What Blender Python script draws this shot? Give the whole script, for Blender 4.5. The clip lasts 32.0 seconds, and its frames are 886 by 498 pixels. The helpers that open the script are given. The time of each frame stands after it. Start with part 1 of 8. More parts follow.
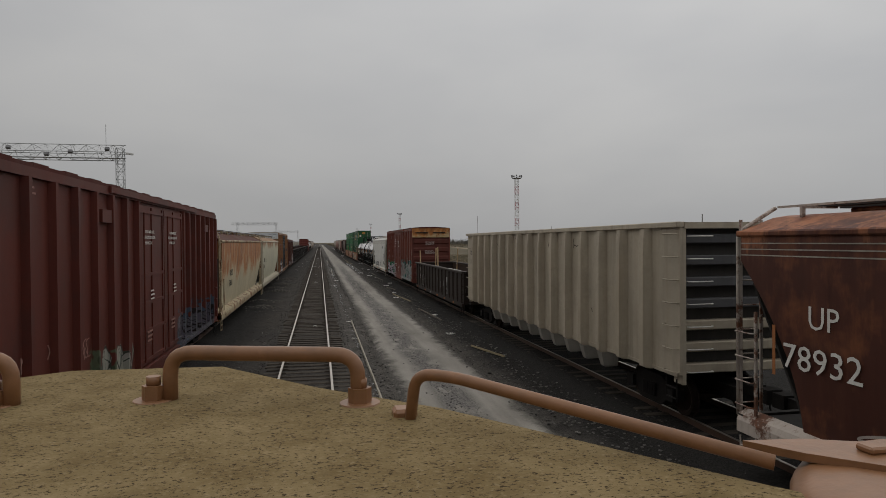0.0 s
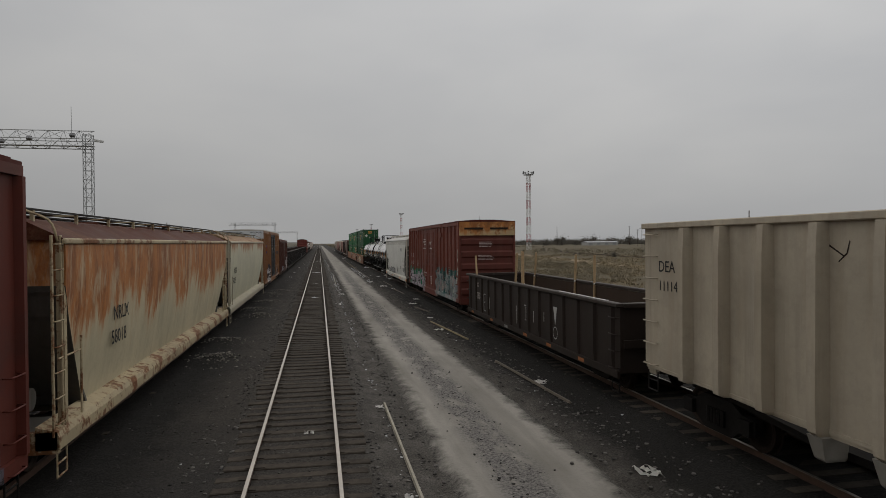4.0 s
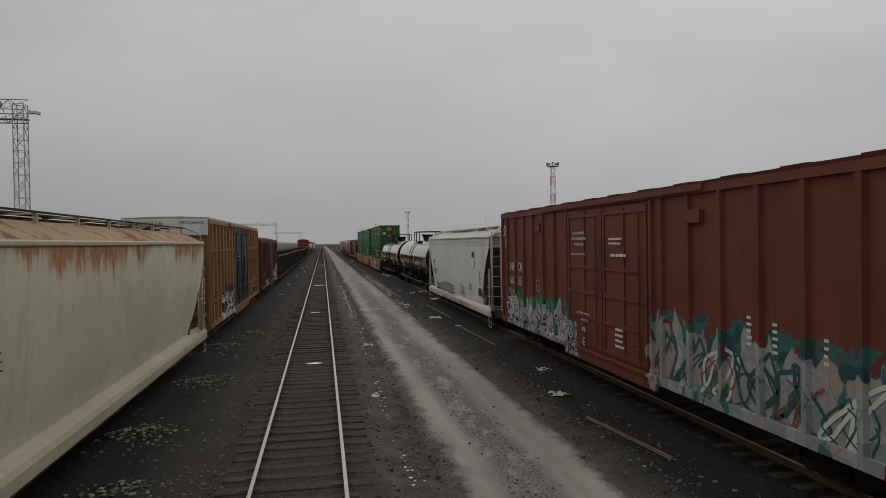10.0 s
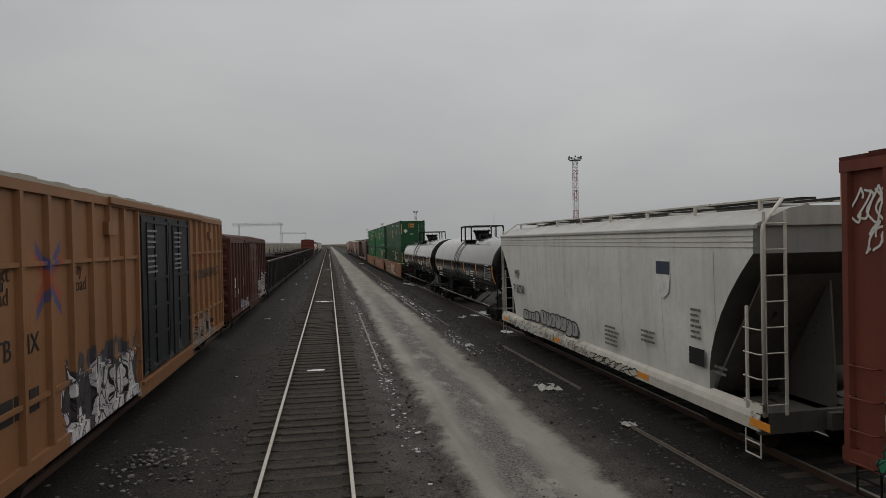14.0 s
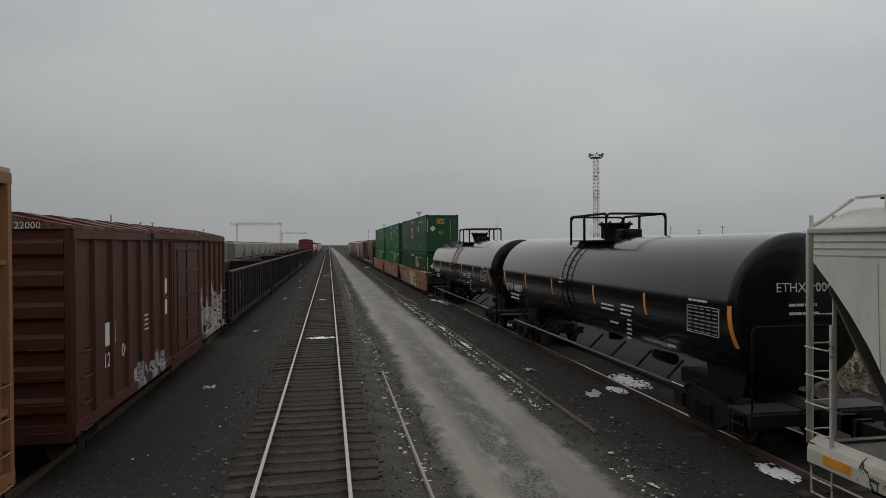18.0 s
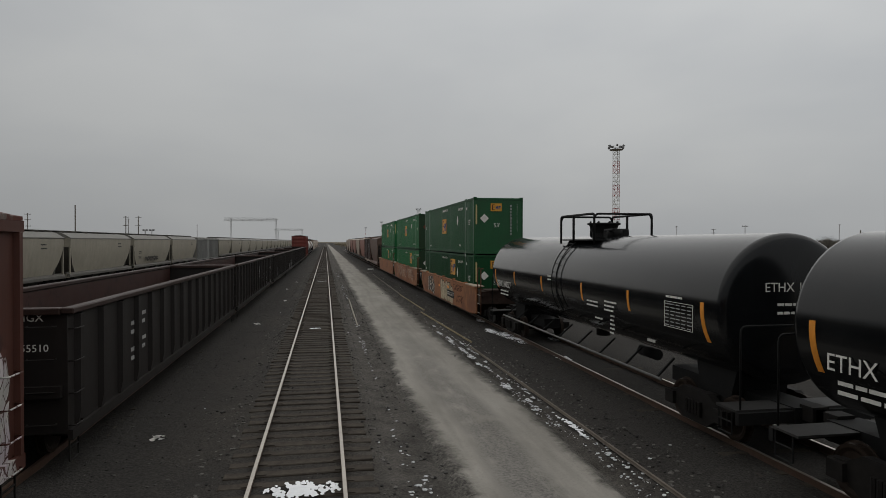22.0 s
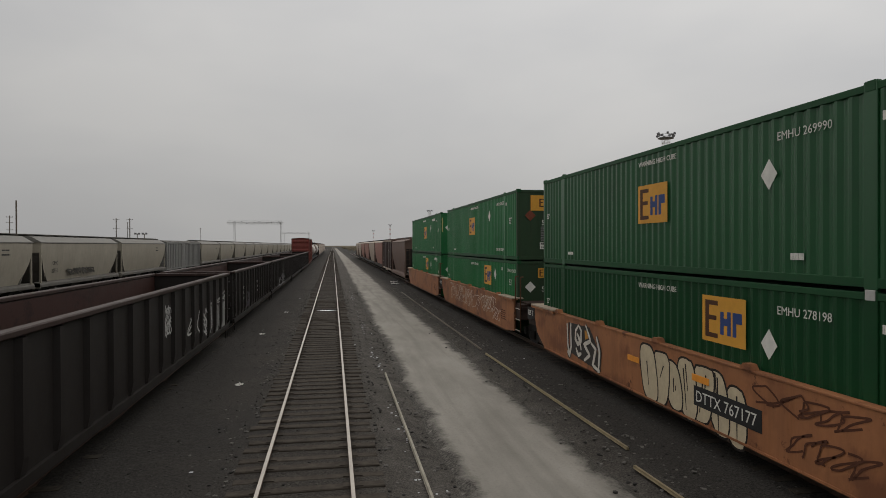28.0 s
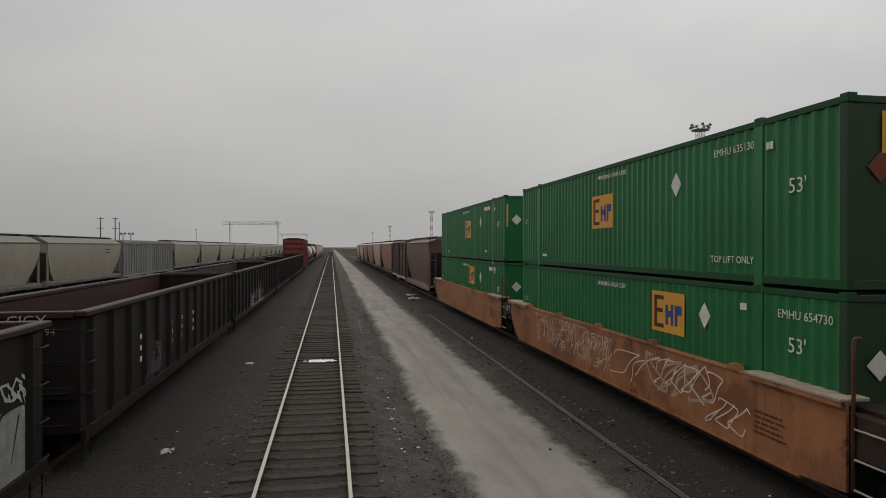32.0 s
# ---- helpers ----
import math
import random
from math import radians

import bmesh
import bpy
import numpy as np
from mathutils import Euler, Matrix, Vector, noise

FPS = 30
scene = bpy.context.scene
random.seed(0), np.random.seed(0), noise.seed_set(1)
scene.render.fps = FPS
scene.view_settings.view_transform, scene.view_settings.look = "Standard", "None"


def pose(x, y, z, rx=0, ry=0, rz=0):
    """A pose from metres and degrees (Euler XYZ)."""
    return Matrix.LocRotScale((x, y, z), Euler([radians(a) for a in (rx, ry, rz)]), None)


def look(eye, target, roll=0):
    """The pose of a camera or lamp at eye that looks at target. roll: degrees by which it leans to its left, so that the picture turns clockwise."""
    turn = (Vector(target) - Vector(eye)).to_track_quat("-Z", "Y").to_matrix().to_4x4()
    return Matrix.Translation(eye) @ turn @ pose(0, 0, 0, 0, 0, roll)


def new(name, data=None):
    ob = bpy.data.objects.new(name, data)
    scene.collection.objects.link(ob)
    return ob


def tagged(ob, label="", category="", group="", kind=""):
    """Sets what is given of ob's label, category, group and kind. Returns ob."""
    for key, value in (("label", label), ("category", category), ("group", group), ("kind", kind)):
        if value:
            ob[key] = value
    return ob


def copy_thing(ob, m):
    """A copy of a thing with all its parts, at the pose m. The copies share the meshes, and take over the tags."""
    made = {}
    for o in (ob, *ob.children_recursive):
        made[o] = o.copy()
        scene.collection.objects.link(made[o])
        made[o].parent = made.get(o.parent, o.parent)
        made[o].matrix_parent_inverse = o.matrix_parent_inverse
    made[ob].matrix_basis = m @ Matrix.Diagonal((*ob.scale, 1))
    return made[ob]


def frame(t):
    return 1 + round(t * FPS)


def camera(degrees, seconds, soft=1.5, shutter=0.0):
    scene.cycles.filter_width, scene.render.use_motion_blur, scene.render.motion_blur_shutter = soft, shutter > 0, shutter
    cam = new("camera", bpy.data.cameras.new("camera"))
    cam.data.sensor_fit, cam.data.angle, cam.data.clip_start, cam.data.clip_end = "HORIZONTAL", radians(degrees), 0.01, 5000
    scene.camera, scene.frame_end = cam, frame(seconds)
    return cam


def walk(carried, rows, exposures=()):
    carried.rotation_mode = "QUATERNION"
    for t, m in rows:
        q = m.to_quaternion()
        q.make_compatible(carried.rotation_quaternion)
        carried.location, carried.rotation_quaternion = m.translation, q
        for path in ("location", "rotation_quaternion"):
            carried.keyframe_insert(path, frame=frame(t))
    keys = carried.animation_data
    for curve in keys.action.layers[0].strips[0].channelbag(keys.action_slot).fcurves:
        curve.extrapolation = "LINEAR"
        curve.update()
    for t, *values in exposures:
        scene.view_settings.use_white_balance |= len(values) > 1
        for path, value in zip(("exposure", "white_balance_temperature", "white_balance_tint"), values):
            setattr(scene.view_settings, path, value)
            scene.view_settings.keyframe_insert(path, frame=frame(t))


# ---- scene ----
# camera: seconds, metres along the track, pitch, roll, yaw
ROWS = [
    (0, 0.00, -0.68, 0.42, -10.91), (0.5, 2.17, -0.54, 0.02, -11.14), (1, 4.35, -0.70, 0.78, -11.00), (1.5, 6.54, -0.85, 0.78, -11.11),
    (2, 8.75, -0.81, 0.61, -10.96), (2.5, 10.96, -0.69, 0.38, -11.14), (3, 13.17, -0.64, 0.79, -10.85), (3.5, 15.39, -0.63, 0.65, -10.93),
    (5.5, 24.27, -0.63, 0.24, -10.94), (6, 26.46, -0.51, 0.07, -11.19), (6.5, 28.64, -0.68, 0.73, -11.04), (7, 30.81, -0.84, 0.94, -11.12),
    (7.5, 32.98, -0.83, 1.24, -10.82), (8, 35.15, -0.66, 0.69, -11.13), (8.5, 37.32, -0.79, 1.03, -10.29), (9, 39.56, -0.61, 0.15, -10.59),
    (9.5, 41.83, -0.65, 0.36, -11.11), (10, 44.06, -0.67, 0.94, -10.66), (10.5, 46.27, -0.74, 1.39, -10.45), (11, 48.43, -0.83, 1.71, -9.84),
    (11.5, 50.60, -0.57, 1.43, -9.80), (12, 52.74, -0.56, 1.37, -10.00), (12.5, 54.89, -0.34, 0.67, -10.09), (13, 57.03, -0.59, 0.41, -10.57),
    (13.5, 59.23, -0.61, 0.64, -10.64), (14, 61.38, -0.66, 1.12, -10.15), (14.5, 63.54, -0.64, 0.88, -10.05), (16.5, 72.21, -0.53, 0.37, -10.33),
    (17, 74.40, -0.32, 0.60, -10.11), (17.5, 76.64, -0.35, 0.99, -9.94), (18, 78.88, -0.47, 0.38, -10.11), (18.5, 81.12, -0.40, 0.12, -10.04),
    (19, 83.35, -0.37, -0.29, -10.02), (19.5, 85.56, -0.53, -0.44, -10.39), (20, 87.75, -0.52, -0.62, -10.57), (20.5, 89.95, -0.69, 0.30, -10.28),
    (21, 92.11, -0.61, -0.13, -10.37), (21.5, 94.26, -0.54, -0.01, -10.07), (22, 96.40, -0.66, -0.08, -10.40), (22.5, 98.58, -0.47, -0.97, -10.57),
    (23, 100.79, -0.62, 0.56, -10.44), (23.5, 102.99, -0.85, 1.20, -9.97), (24, 105.18, -0.97, 1.34, -9.66), (24.5, 107.39, -0.54, 0.62, -9.91),
    (25, 109.52, -0.53, 0.59, -9.83), (25.5, 111.61, -0.39, 0.24, -10.20), (27.5, 120.23, -0.47, 0.65, -9.63), (28, 122.42, -0.38, 0.18, -9.77),
    (28.5, 124.60, -0.52, 0.57, -10.03), (29, 126.72, -0.54, 0.83, -9.82), (29.5, 128.83, -0.59, 1.03, -9.58), (30, 130.95, -0.42, 0.25, -9.78),
    (30.5, 133.07, -0.27, -0.03, -9.94), (31, 135.22, -0.09, -0.59, -10.00), (31.5, 137.36, -0.16, -0.14, -9.78), (32, 139.53, -0.19, -0.08, -9.89)]
CAM_X, CAM_Z = 0.45, 4.13
cam = camera(69.36, 32.0, soft=0.8)
walk(cam, [(t, pose(CAM_X, y, CAM_Z, 90 + p, r, yaw)) for t, y, p, r, yaw in ROWS],
     exposures=((0, -0.02, 6600, 11.5), (10, -0.02, 6570, 11), (14, -0.02, 6520, 10.5), (18, -0.04, 6420, 9), (23, 0.02, 6500, 10), (27.5, 0.18, 6680, 11.5), (32, 0.20, 6720, 11.5)))

# ---------------------------------------------------------------- light
world = bpy.data.worlds.new("overcast_sky")
scene.world = world
world.use_nodes = True
wt = world.node_tree
wt.nodes.clear()


def wnode(kind, **kw):
    n = wt.nodes.new(kind)
    for k, v in kw.items():
        n.inputs[k].default_value = v
    return n


sky = wt.nodes.new("ShaderNodeTexSky")
sky.sky_type, sky.sun_disc = "NISHITA", False
sky.sun_elevation, sky.sun_rotation = radians(68), radians(3)
sky.air_density, sky.dust_density = 1.0, 4.0
coord = wt.nodes.new("ShaderNodeTexCoord")
stretch = wt.nodes.new("ShaderNodeMapping")
stretch.inputs["Scale"].default_value = (1.0, 1.0, 2.6)
clouds = wnode("ShaderNodeTexNoise", Scale=1.9, Detail=4.0, Roughness=0.5, Distortion=0.2)
ramp = wt.nodes.new("ShaderNodeValToRGB")
ramp.color_ramp.elements[0].position, ramp.color_ramp.elements[0].color = 0.34, (0.385, 0.395, 0.402, 1)
ramp.color_ramp.elements[1].position, ramp.color_ramp.elements[1].color = 0.68, (0.452, 0.458, 0.455, 1)
veil = wt.nodes.new("ShaderNodeMix")
veil.data_type = "RGBA"
veil.inputs[0].default_value = 0.96
back_sky, out_w = wnode("ShaderNodeBackground", Strength=1.0), wt.nodes.new("ShaderNodeOutputWorld")
thin = wt.nodes.new("ShaderNodeVectorMath")
thin.operation = "SCALE"
thin.inputs["Scale"].default_value = 0.07
wt.links.new(coord.outputs["Generated"], stretch.inputs["Vector"])
wt.links.new(stretch.outputs["Vector"], clouds.inputs["Vector"])
wt.links.new(clouds.outputs["Fac"], ramp.inputs["Fac"])
wt.links.new(sky.outputs["Color"], thin.inputs[0])
wt.links.new(thin.outputs["Vector"], veil.inputs[6])
wt.links.new(ramp.outputs["Color"], veil.inputs[7])
# an even overcast: about twice as bright overhead as at the horizon, a little brighter ahead
glow = wt.nodes.new("ShaderNodeVectorMath")
glow.operation = "DOT_PRODUCT"
glow.inputs[1].default_value = (0.205, 0.12, 0.0)
side = wt.nodes.new("ShaderNodeMath")
side.operation, side.inputs[1].default_value = "ADD", 0.88
parts_of = wt.nodes.new("ShaderNodeSeparateXYZ")
rise = wt.nodes.new("ShaderNodeMapRange")
for key, v in (("From Min", 0.0), ("From Max", 1.0), ("To Min", 0.83), ("To Max", 2.0)):
    rise.inputs[key].default_value = v
both = wt.nodes.new("ShaderNodeMath")
both.operation = "MULTIPLY"
lit = wt.nodes.new("ShaderNodeVectorMath")
lit.operation = "SCALE"
wt.links.new(coord.outputs["Generated"], glow.inputs[0])
wt.links.new(coord.outputs["Generated"], parts_of.inputs[0])
wt.links.new(glow.outputs["Value"], side.inputs[0])
wt.links.new(parts_of.outputs[2], rise.inputs["Value"])
wt.links.new(side.outputs[0], both.inputs[0])
wt.links.new(rise.outputs["Result"], both.inputs[1])
wt.links.new(veil.outputs[2], lit.inputs[0])
wt.links.new(both.outputs[0], lit.inputs["Scale"])
wt.links.new(lit.outputs["Vector"], back_sky.inputs["Color"])
wt.links.new(back_sky.outputs[0], out_w.inputs["Surface"])

sun = new("sun", bpy.data.lights.new("sun", "SUN"))
sun.data.energy, sun.data.angle, sun.data.color = 0.80, radians(140), (1.0, 0.96, 0.90)
sun.matrix_world = look((2, 98, 95), (0, 60, 0))
scene.view_settings.exposure = 0.0

# ---------------------------------------------------------------- materials
MATS = {}


def rgb(c):
    return (*c, 1.0)


class Nodes:
    """A node material that is put together step by step."""

    def __init__(self, name, rough=0.7, metal=0.0):
        self.m = bpy.data.materials.new(name)
        self.m.use_nodes = True
        self.t = self.m.node_tree
        self.b = self.t.nodes["Principled BSDF"]
        self.b.inputs["Roughness"].default_value = rough
        self.b.inputs["Metallic"].default_value = metal
        self.b.inputs["Specular IOR Level"].default_value = 0.1 if rough > 0.85 else 0.2 if rough > 0.55 else 0.5
        self.pos = self.t.nodes.new("ShaderNodeNewGeometry").outputs["Position"]
        self.split = self.t.nodes.new("ShaderNodeSeparateXYZ")
        self.link(self.pos, self.split.inputs[0])

    def node(self, kind, **kw):
        n = self.t.nodes.new(kind)
        for k, v in kw.items():
            n.inputs[k].default_value = v
        return n

    def link(self, a, b):
        self.t.links.new(a, b)

    def at(self, scale):
        """World place, scaled along the three axes."""
        n = self.node("ShaderNodeMapping")
        n.inputs["Scale"].default_value = scale
        self.link(self.pos, n.inputs["Vector"])
        return n.outputs["Vector"]

    def noise(self, scale, detail=4.0, rough=0.6, stretch=(1, 1, 1), distortion=0.0):
        n = self.node("ShaderNodeTexNoise", Scale=scale, Detail=detail, Roughness=rough, Distortion=distortion)
        self.link(self.at(stretch), n.inputs["Vector"])
        return n.outputs["Fac"]

    def math(self, op, a, b=None, c=None):
        n = self.t.nodes.new("ShaderNodeMath")
        n.operation = op
        for i, v in enumerate((a, b, c)):
            if v is None:
                continue
            if isinstance(v, (int, float)):
                n.inputs[i].default_value = v
            else:
                self.link(v, n.inputs[i])
        return n.outputs[0]

    def step(self, v, lo, hi):
        n = self.t.nodes.new("ShaderNodeMapRange")
        n.inputs["From Min"].default_value, n.inputs["From Max"].default_value = lo, hi
        self.link(v, n.inputs["Value"])
        return n.outputs["Result"]

    def axis(self, i):
        return self.split.outputs[i]

    def mix(self, fac, a, b):
        n = self.t.nodes.new("ShaderNodeMix")
        n.data_type = "RGBA"
        for i, v in ((0, fac), (6, a), (7, b)):
            if isinstance(v, (int, float)):
                n.inputs[i].default_value = v
            elif isinstance(v, tuple):
                n.inputs[i].default_value = rgb(v)
            else:
                self.link(v, n.inputs[i])
        return n.outputs[2]

    def bump(self, height, strength=0.3, distance=0.01):
        n = self.node("ShaderNodeBump", Strength=strength, Distance=distance)
        self.link(height, n.inputs["Height"])
        self.link(n.outputs["Normal"], self.b.inputs["Normal"])

    def done(self, colour, rough=None):
        if isinstance(colour, tuple):
            self.b.inputs["Base Color"].default_value = rgb(colour)
        else:
            self.link(colour, self.b.inputs["Base Color"])
        if rough is not None:
            self.link(rough, self.b.inputs["Roughness"])
        MATS[self.m.name] = self.m
        return self.m

    def box(self, lo, hi, soft=0.05, ragged=0.0):
        """1 inside a stretch (y0, z0) to (y1, z1) of a car's side, with ragged borders."""
        y, z = self.axis(1), self.axis(2)
        if ragged:
            n = self.math("SUBTRACT", self.noise(2.2, 3.0), 0.5)
            z = self.math("MULTIPLY_ADD", n, ragged * 2, z)
            n2 = self.math("SUBTRACT", self.noise(2.9, 3.0), 0.5)
            y = self.math("MULTIPLY_ADD", n2, ragged * 2, y)
        f = self.step(y, lo[0] - soft, lo[0] + soft)
        f = self.math("MULTIPLY", f, self.step(y, hi[0] + soft, hi[0] - soft))
        f = self.math("MULTIPLY", f, self.step(z, lo[1] - soft, lo[1] + soft))
        return self.math("MULTIPLY", f, self.step(z, hi[1] + soft, hi[1] - soft))


def paint(name, base, rust=0.15, rust_colour=(0.13, 0.05, 0.022), dust=(0.20, 0.18, 0.15), dusty=0.25, rough=0.62, streak=None,
          tags=(), patches=(), spots=1.0, cross=None, blotch=None, grime=0.6, gloss=0.22):
    """Weathered car paint. streak: (height where the runs begin, their length, share, colour). tags: painted scrawls as (lo, hi, fill, line, halo)."""
    n = Nodes(name, rough)
    n.b.inputs["Specular IOR Level"].default_value = gloss
    big, fine = n.noise(0.55, 5.0), n.noise(9.0, 4.0, 0.7)
    runs = n.noise(2.6, 4.0, 0.65, (1, 1, 0.10))
    col = n.mix(n.step(big, 0.3, 0.75), tuple(c * 0.82 for c in base), tuple(min(1, c * 1.12) for c in base))
    col = n.mix(n.math("MULTIPLY", n.step(runs, 0.45, 0.8), dusty), col, dust)
    if blotch:
        c, share = blotch
        spread = n.math("ADD", n.math("MULTIPLY", n.noise(0.7, 4.0, 0.55, (1, 1, 1.3)), 0.75), n.math("MULTIPLY", n.noise(5.0, 4.0, 0.7, (1, 1, 0.35)), 0.25))
        col = n.mix(n.step(spread, 0.62 - share * 0.3, 0.74 - share * 0.3), col, c)
    # grime that has run down, and a fine film of dirt
    soot = n.noise(3.4, 5.0, 0.7, (1, 1, 0.055))
    col = n.mix(n.math("MULTIPLY", n.math("MULTIPLY", n.step(soot, 0.50, 0.78), n.step(n.noise(0.5, 3.0), 0.35, 0.65)), grime), col, tuple(c * 0.38 for c in base))
    film = n.noise(1.9, 6.0, 0.75)
    col = n.mix(n.math("MULTIPLY", n.step(film, 0.5, 0.72), grime * 0.6), col, tuple(c * 0.6 + 0.012 for c in base))
    for lo, hi, c, share in patches:
        col = n.mix(n.math("MULTIPLY", n.box(lo, hi, 0.03, 0.02), share), col, c)
    if cross:
        yc, zc, wide, thick, c_a, c_b = cross
        dy, dz = n.math("SUBTRACT", n.axis(1), yc), n.math("SUBTRACT", n.axis(2), zc)
        ay, az = n.math("ABSOLUTE", dy), n.math("ABSOLUTE", dz)
        off = n.math("SUBTRACT", az, n.math("MULTIPLY", ay, 0.95))
        band = n.math("MULTIPLY", n.step(n.math("ABSOLUTE", off), thick + 0.03, thick), n.step(ay, wide + 0.03, wide))
        col = n.mix(n.math("MULTIPLY", band, 0.85), col, n.mix(n.step(off, -0.02, 0.02), c_b, c_a))
    if streak:
        top, long, share, c = streak
        depth = n.math("DIVIDE", n.math("SUBTRACT", top, n.axis(2)), long)
        wide, thin = n.noise(0.7, 3.0, 0.55, (1, 1, 0.22)), n.noise(3.6, 4.0, 0.65, (1, 1, 0.11), 0.35)
        level = n.math("ADD", n.math("MULTIPLY", wide, 1.1), n.math("MULTIPLY", thin, 0.85))
        level = n.math("ADD", level, n.math("MULTIPLY", n.noise(5.0, 5.0, 0.7, (1, 1, 0.4)), 0.34))
        level = n.math("SUBTRACT", n.math("ADD", level, share * 0.5 - 1.145), depth)
        gap = n.math("MAXIMUM", n.step(n.noise(2.6, 5.0, 0.7, (1, 1, 0.30), 0.4), 0.33, 0.50), n.math("MULTIPLY", n.step(depth, 0.16, 0.04), 0.7))
        mask = n.math("MULTIPLY", n.math("MULTIPLY", n.step(level, 0.0, 0.13), gap), 0.94)
        core = n.math("MULTIPLY", n.step(n.noise(1.7, 5.0, 0.7, (1, 1, 0.30), 0.4), 0.44, 0.58), n.step(level, 0.05, 0.24))
        stain = n.math("MULTIPLY", n.step(level, -0.16, 0.08), 0.5)
        col = n.mix(stain, col, tuple(v * 0.55 + w * 0.5 for v, w in zip(c, base)))
        col = n.mix(mask, col, n.mix(core, tuple(min(1.0, v * 1.12) for v in c), tuple(v * k for v, k in zip(c, (0.58, 0.46, 0.42)))))
    for lo, hi, fill, line, halo, *more in tags:
        size = more[0] if more else 1.0
        ky, kz = 2.6 / size, 1.35 / size
        # letters lean: the field of cells is warped and sheared, and whole cells belong to the word or not
        wob = n.node("ShaderNodeTexNoise", Scale=1.1 / size, Detail=1.0)
        n.link(n.pos, wob.inputs["Vector"])
        cen = n.t.nodes.new("ShaderNodeVectorMath")
        cen.operation = "SUBTRACT"
        cen.inputs[1].default_value = (0.5, 0.5, 0.5)
        n.link(wob.outputs["Color"], cen.inputs[0])
        warp = n.t.nodes.new("ShaderNodeVectorMath")
        warp.operation = "MULTIPLY_ADD"
        warp.inputs[1].default_value = (0, 1.5, 1.1)
        n.link(cen.outputs["Vector"], warp.inputs[0])
        n.link(n.at((0, ky, kz)), warp.inputs[2])
        cell, edge = n.node("ShaderNodeTexVoronoi", Scale=1.0), n.node("ShaderNodeTexVoronoi", Scale=1.0)
        small, stroke = n.node("ShaderNodeTexVoronoi", Scale=2.3), n.node("ShaderNodeTexVoronoi", Scale=2.3)
        cell.distance = small.distance = "MANHATTAN"
        edge.feature = stroke.feature = "DISTANCE_TO_EDGE"
        for v in (cell, edge, small, stroke):
            n.link(warp.outputs["Vector"], v.inputs["Vector"])
        place = n.t.nodes.new("ShaderNodeSeparateXYZ")
        n.link(cell.outputs["Position"], place.inputs[0])
        cy, cz = n.math("DIVIDE", place.outputs[1], ky), n.math("DIVIDE", place.outputs[2], kz)
        hue = n.t.nodes.new("ShaderNodeSeparateColor")
        n.link(cell.outputs["Color"], hue.inputs[0])
        cz = n.math("MULTIPLY_ADD", n.math("SUBTRACT", hue.outputs[2], 0.5), 0.35 * size, cz)
        inside = n.math("MULTIPLY", n.math("GREATER_THAN", cy, lo[0]), n.math("LESS_THAN", cy, hi[0]))
        inside = n.math("MULTIPLY", inside, n.math("MULTIPLY", n.math("GREATER_THAN", cz, lo[1] - 0.5), n.math("LESS_THAN", cz, hi[1] - 0.1)))
        inside = n.math("MULTIPLY", inside, n.step(n.axis(2), lo[1] - 0.03, lo[1] + 0.03))
        pick = n.mix(hue.outputs[0], fill, tuple(v * 0.62 for v in fill))
        pick = n.mix(n.math("MULTIPLY", n.step(n.noise(1.6 / size, 2.0), 0.45, 0.65), 0.6), pick, tuple(v * k for v, k in zip(fill, (0.66, 0.55, 0.72))))
        if len(more) > 1:
            pick = n.mix(n.step(n.noise(0.8, 2.0), 0.48, 0.60), pick, more[1])
        pick = n.mix(n.step(hue.outputs[1], 0.86, 0.88), pick, halo)
        ink = n.math("MAXIMUM", n.step(edge.outputs["Distance"], 0.05, 0.03), n.math("MULTIPLY", n.step(stroke.outputs["Distance"], 0.04, 0.02), n.step(n.noise(2.0 / size, 2.0), 0.36 if len(more) < 2 else 0.56, 0.44 if len(more) < 2 else 0.62)))
        pick = n.mix(ink, pick, line)
        ring = n.box((lo[0] + 0.25, lo[1]), (hi[0] - 0.15, hi[1] + 0.22), 0.03, 0.55)
        col = n.mix(n.math("MULTIPLY", ring, n.step(n.noise(1.7, 2.0), 0.44, 0.47)), col, n.mix(n.step(n.noise(2.3, 1.0), 0.55, 0.57), halo, tuple(v * 0.55 for v in halo)))
        col = n.mix(inside, col, pick)
    wear = n.math("ADD", n.math("MULTIPLY", n.noise(1.3, 6.0, 0.72), 0.75), n.math("MULTIPLY", fine, 0.25))
    col = n.mix(n.step(wear, 0.70 - rust * 0.5, 0.76 - rust * 0.5), col, n.mix(n.step(fine, 0.35, 0.65), rust_colour, tuple(v * 0.5 for v in rust_colour)))
    col = n.mix(n.math("MULTIPLY", n.step(fine, 0.35, 0.7), 0.18 * spots), col, tuple(c * 0.6 for c in base))
    n.bump(fine, 0.15, 0.006)
    return n.done(col, n.step(big, -1.5, 1.7) if rough > 0.5 else None)


def plain(name, base, rough=0.6, metal=0.0, vary=0.25, scale=6.0, relief=0.15, deep=0.005):
    n = Nodes(name, rough, metal)
    f = n.math("ADD", n.math("MULTIPLY", n.noise(scale, 5.0, 0.65), 0.6), n.math("MULTIPLY", n.noise(scale * 0.12, 3.0), 0.4))
    col = n.mix(n.step(f, 0.3, 0.7), tuple(c * (1 - vary) for c in base), tuple(min(1, c * (1 + vary)) for c in base))
    n.bump(n.noise(scale * 3, 3.0), relief, deep)
    return n.done(col)

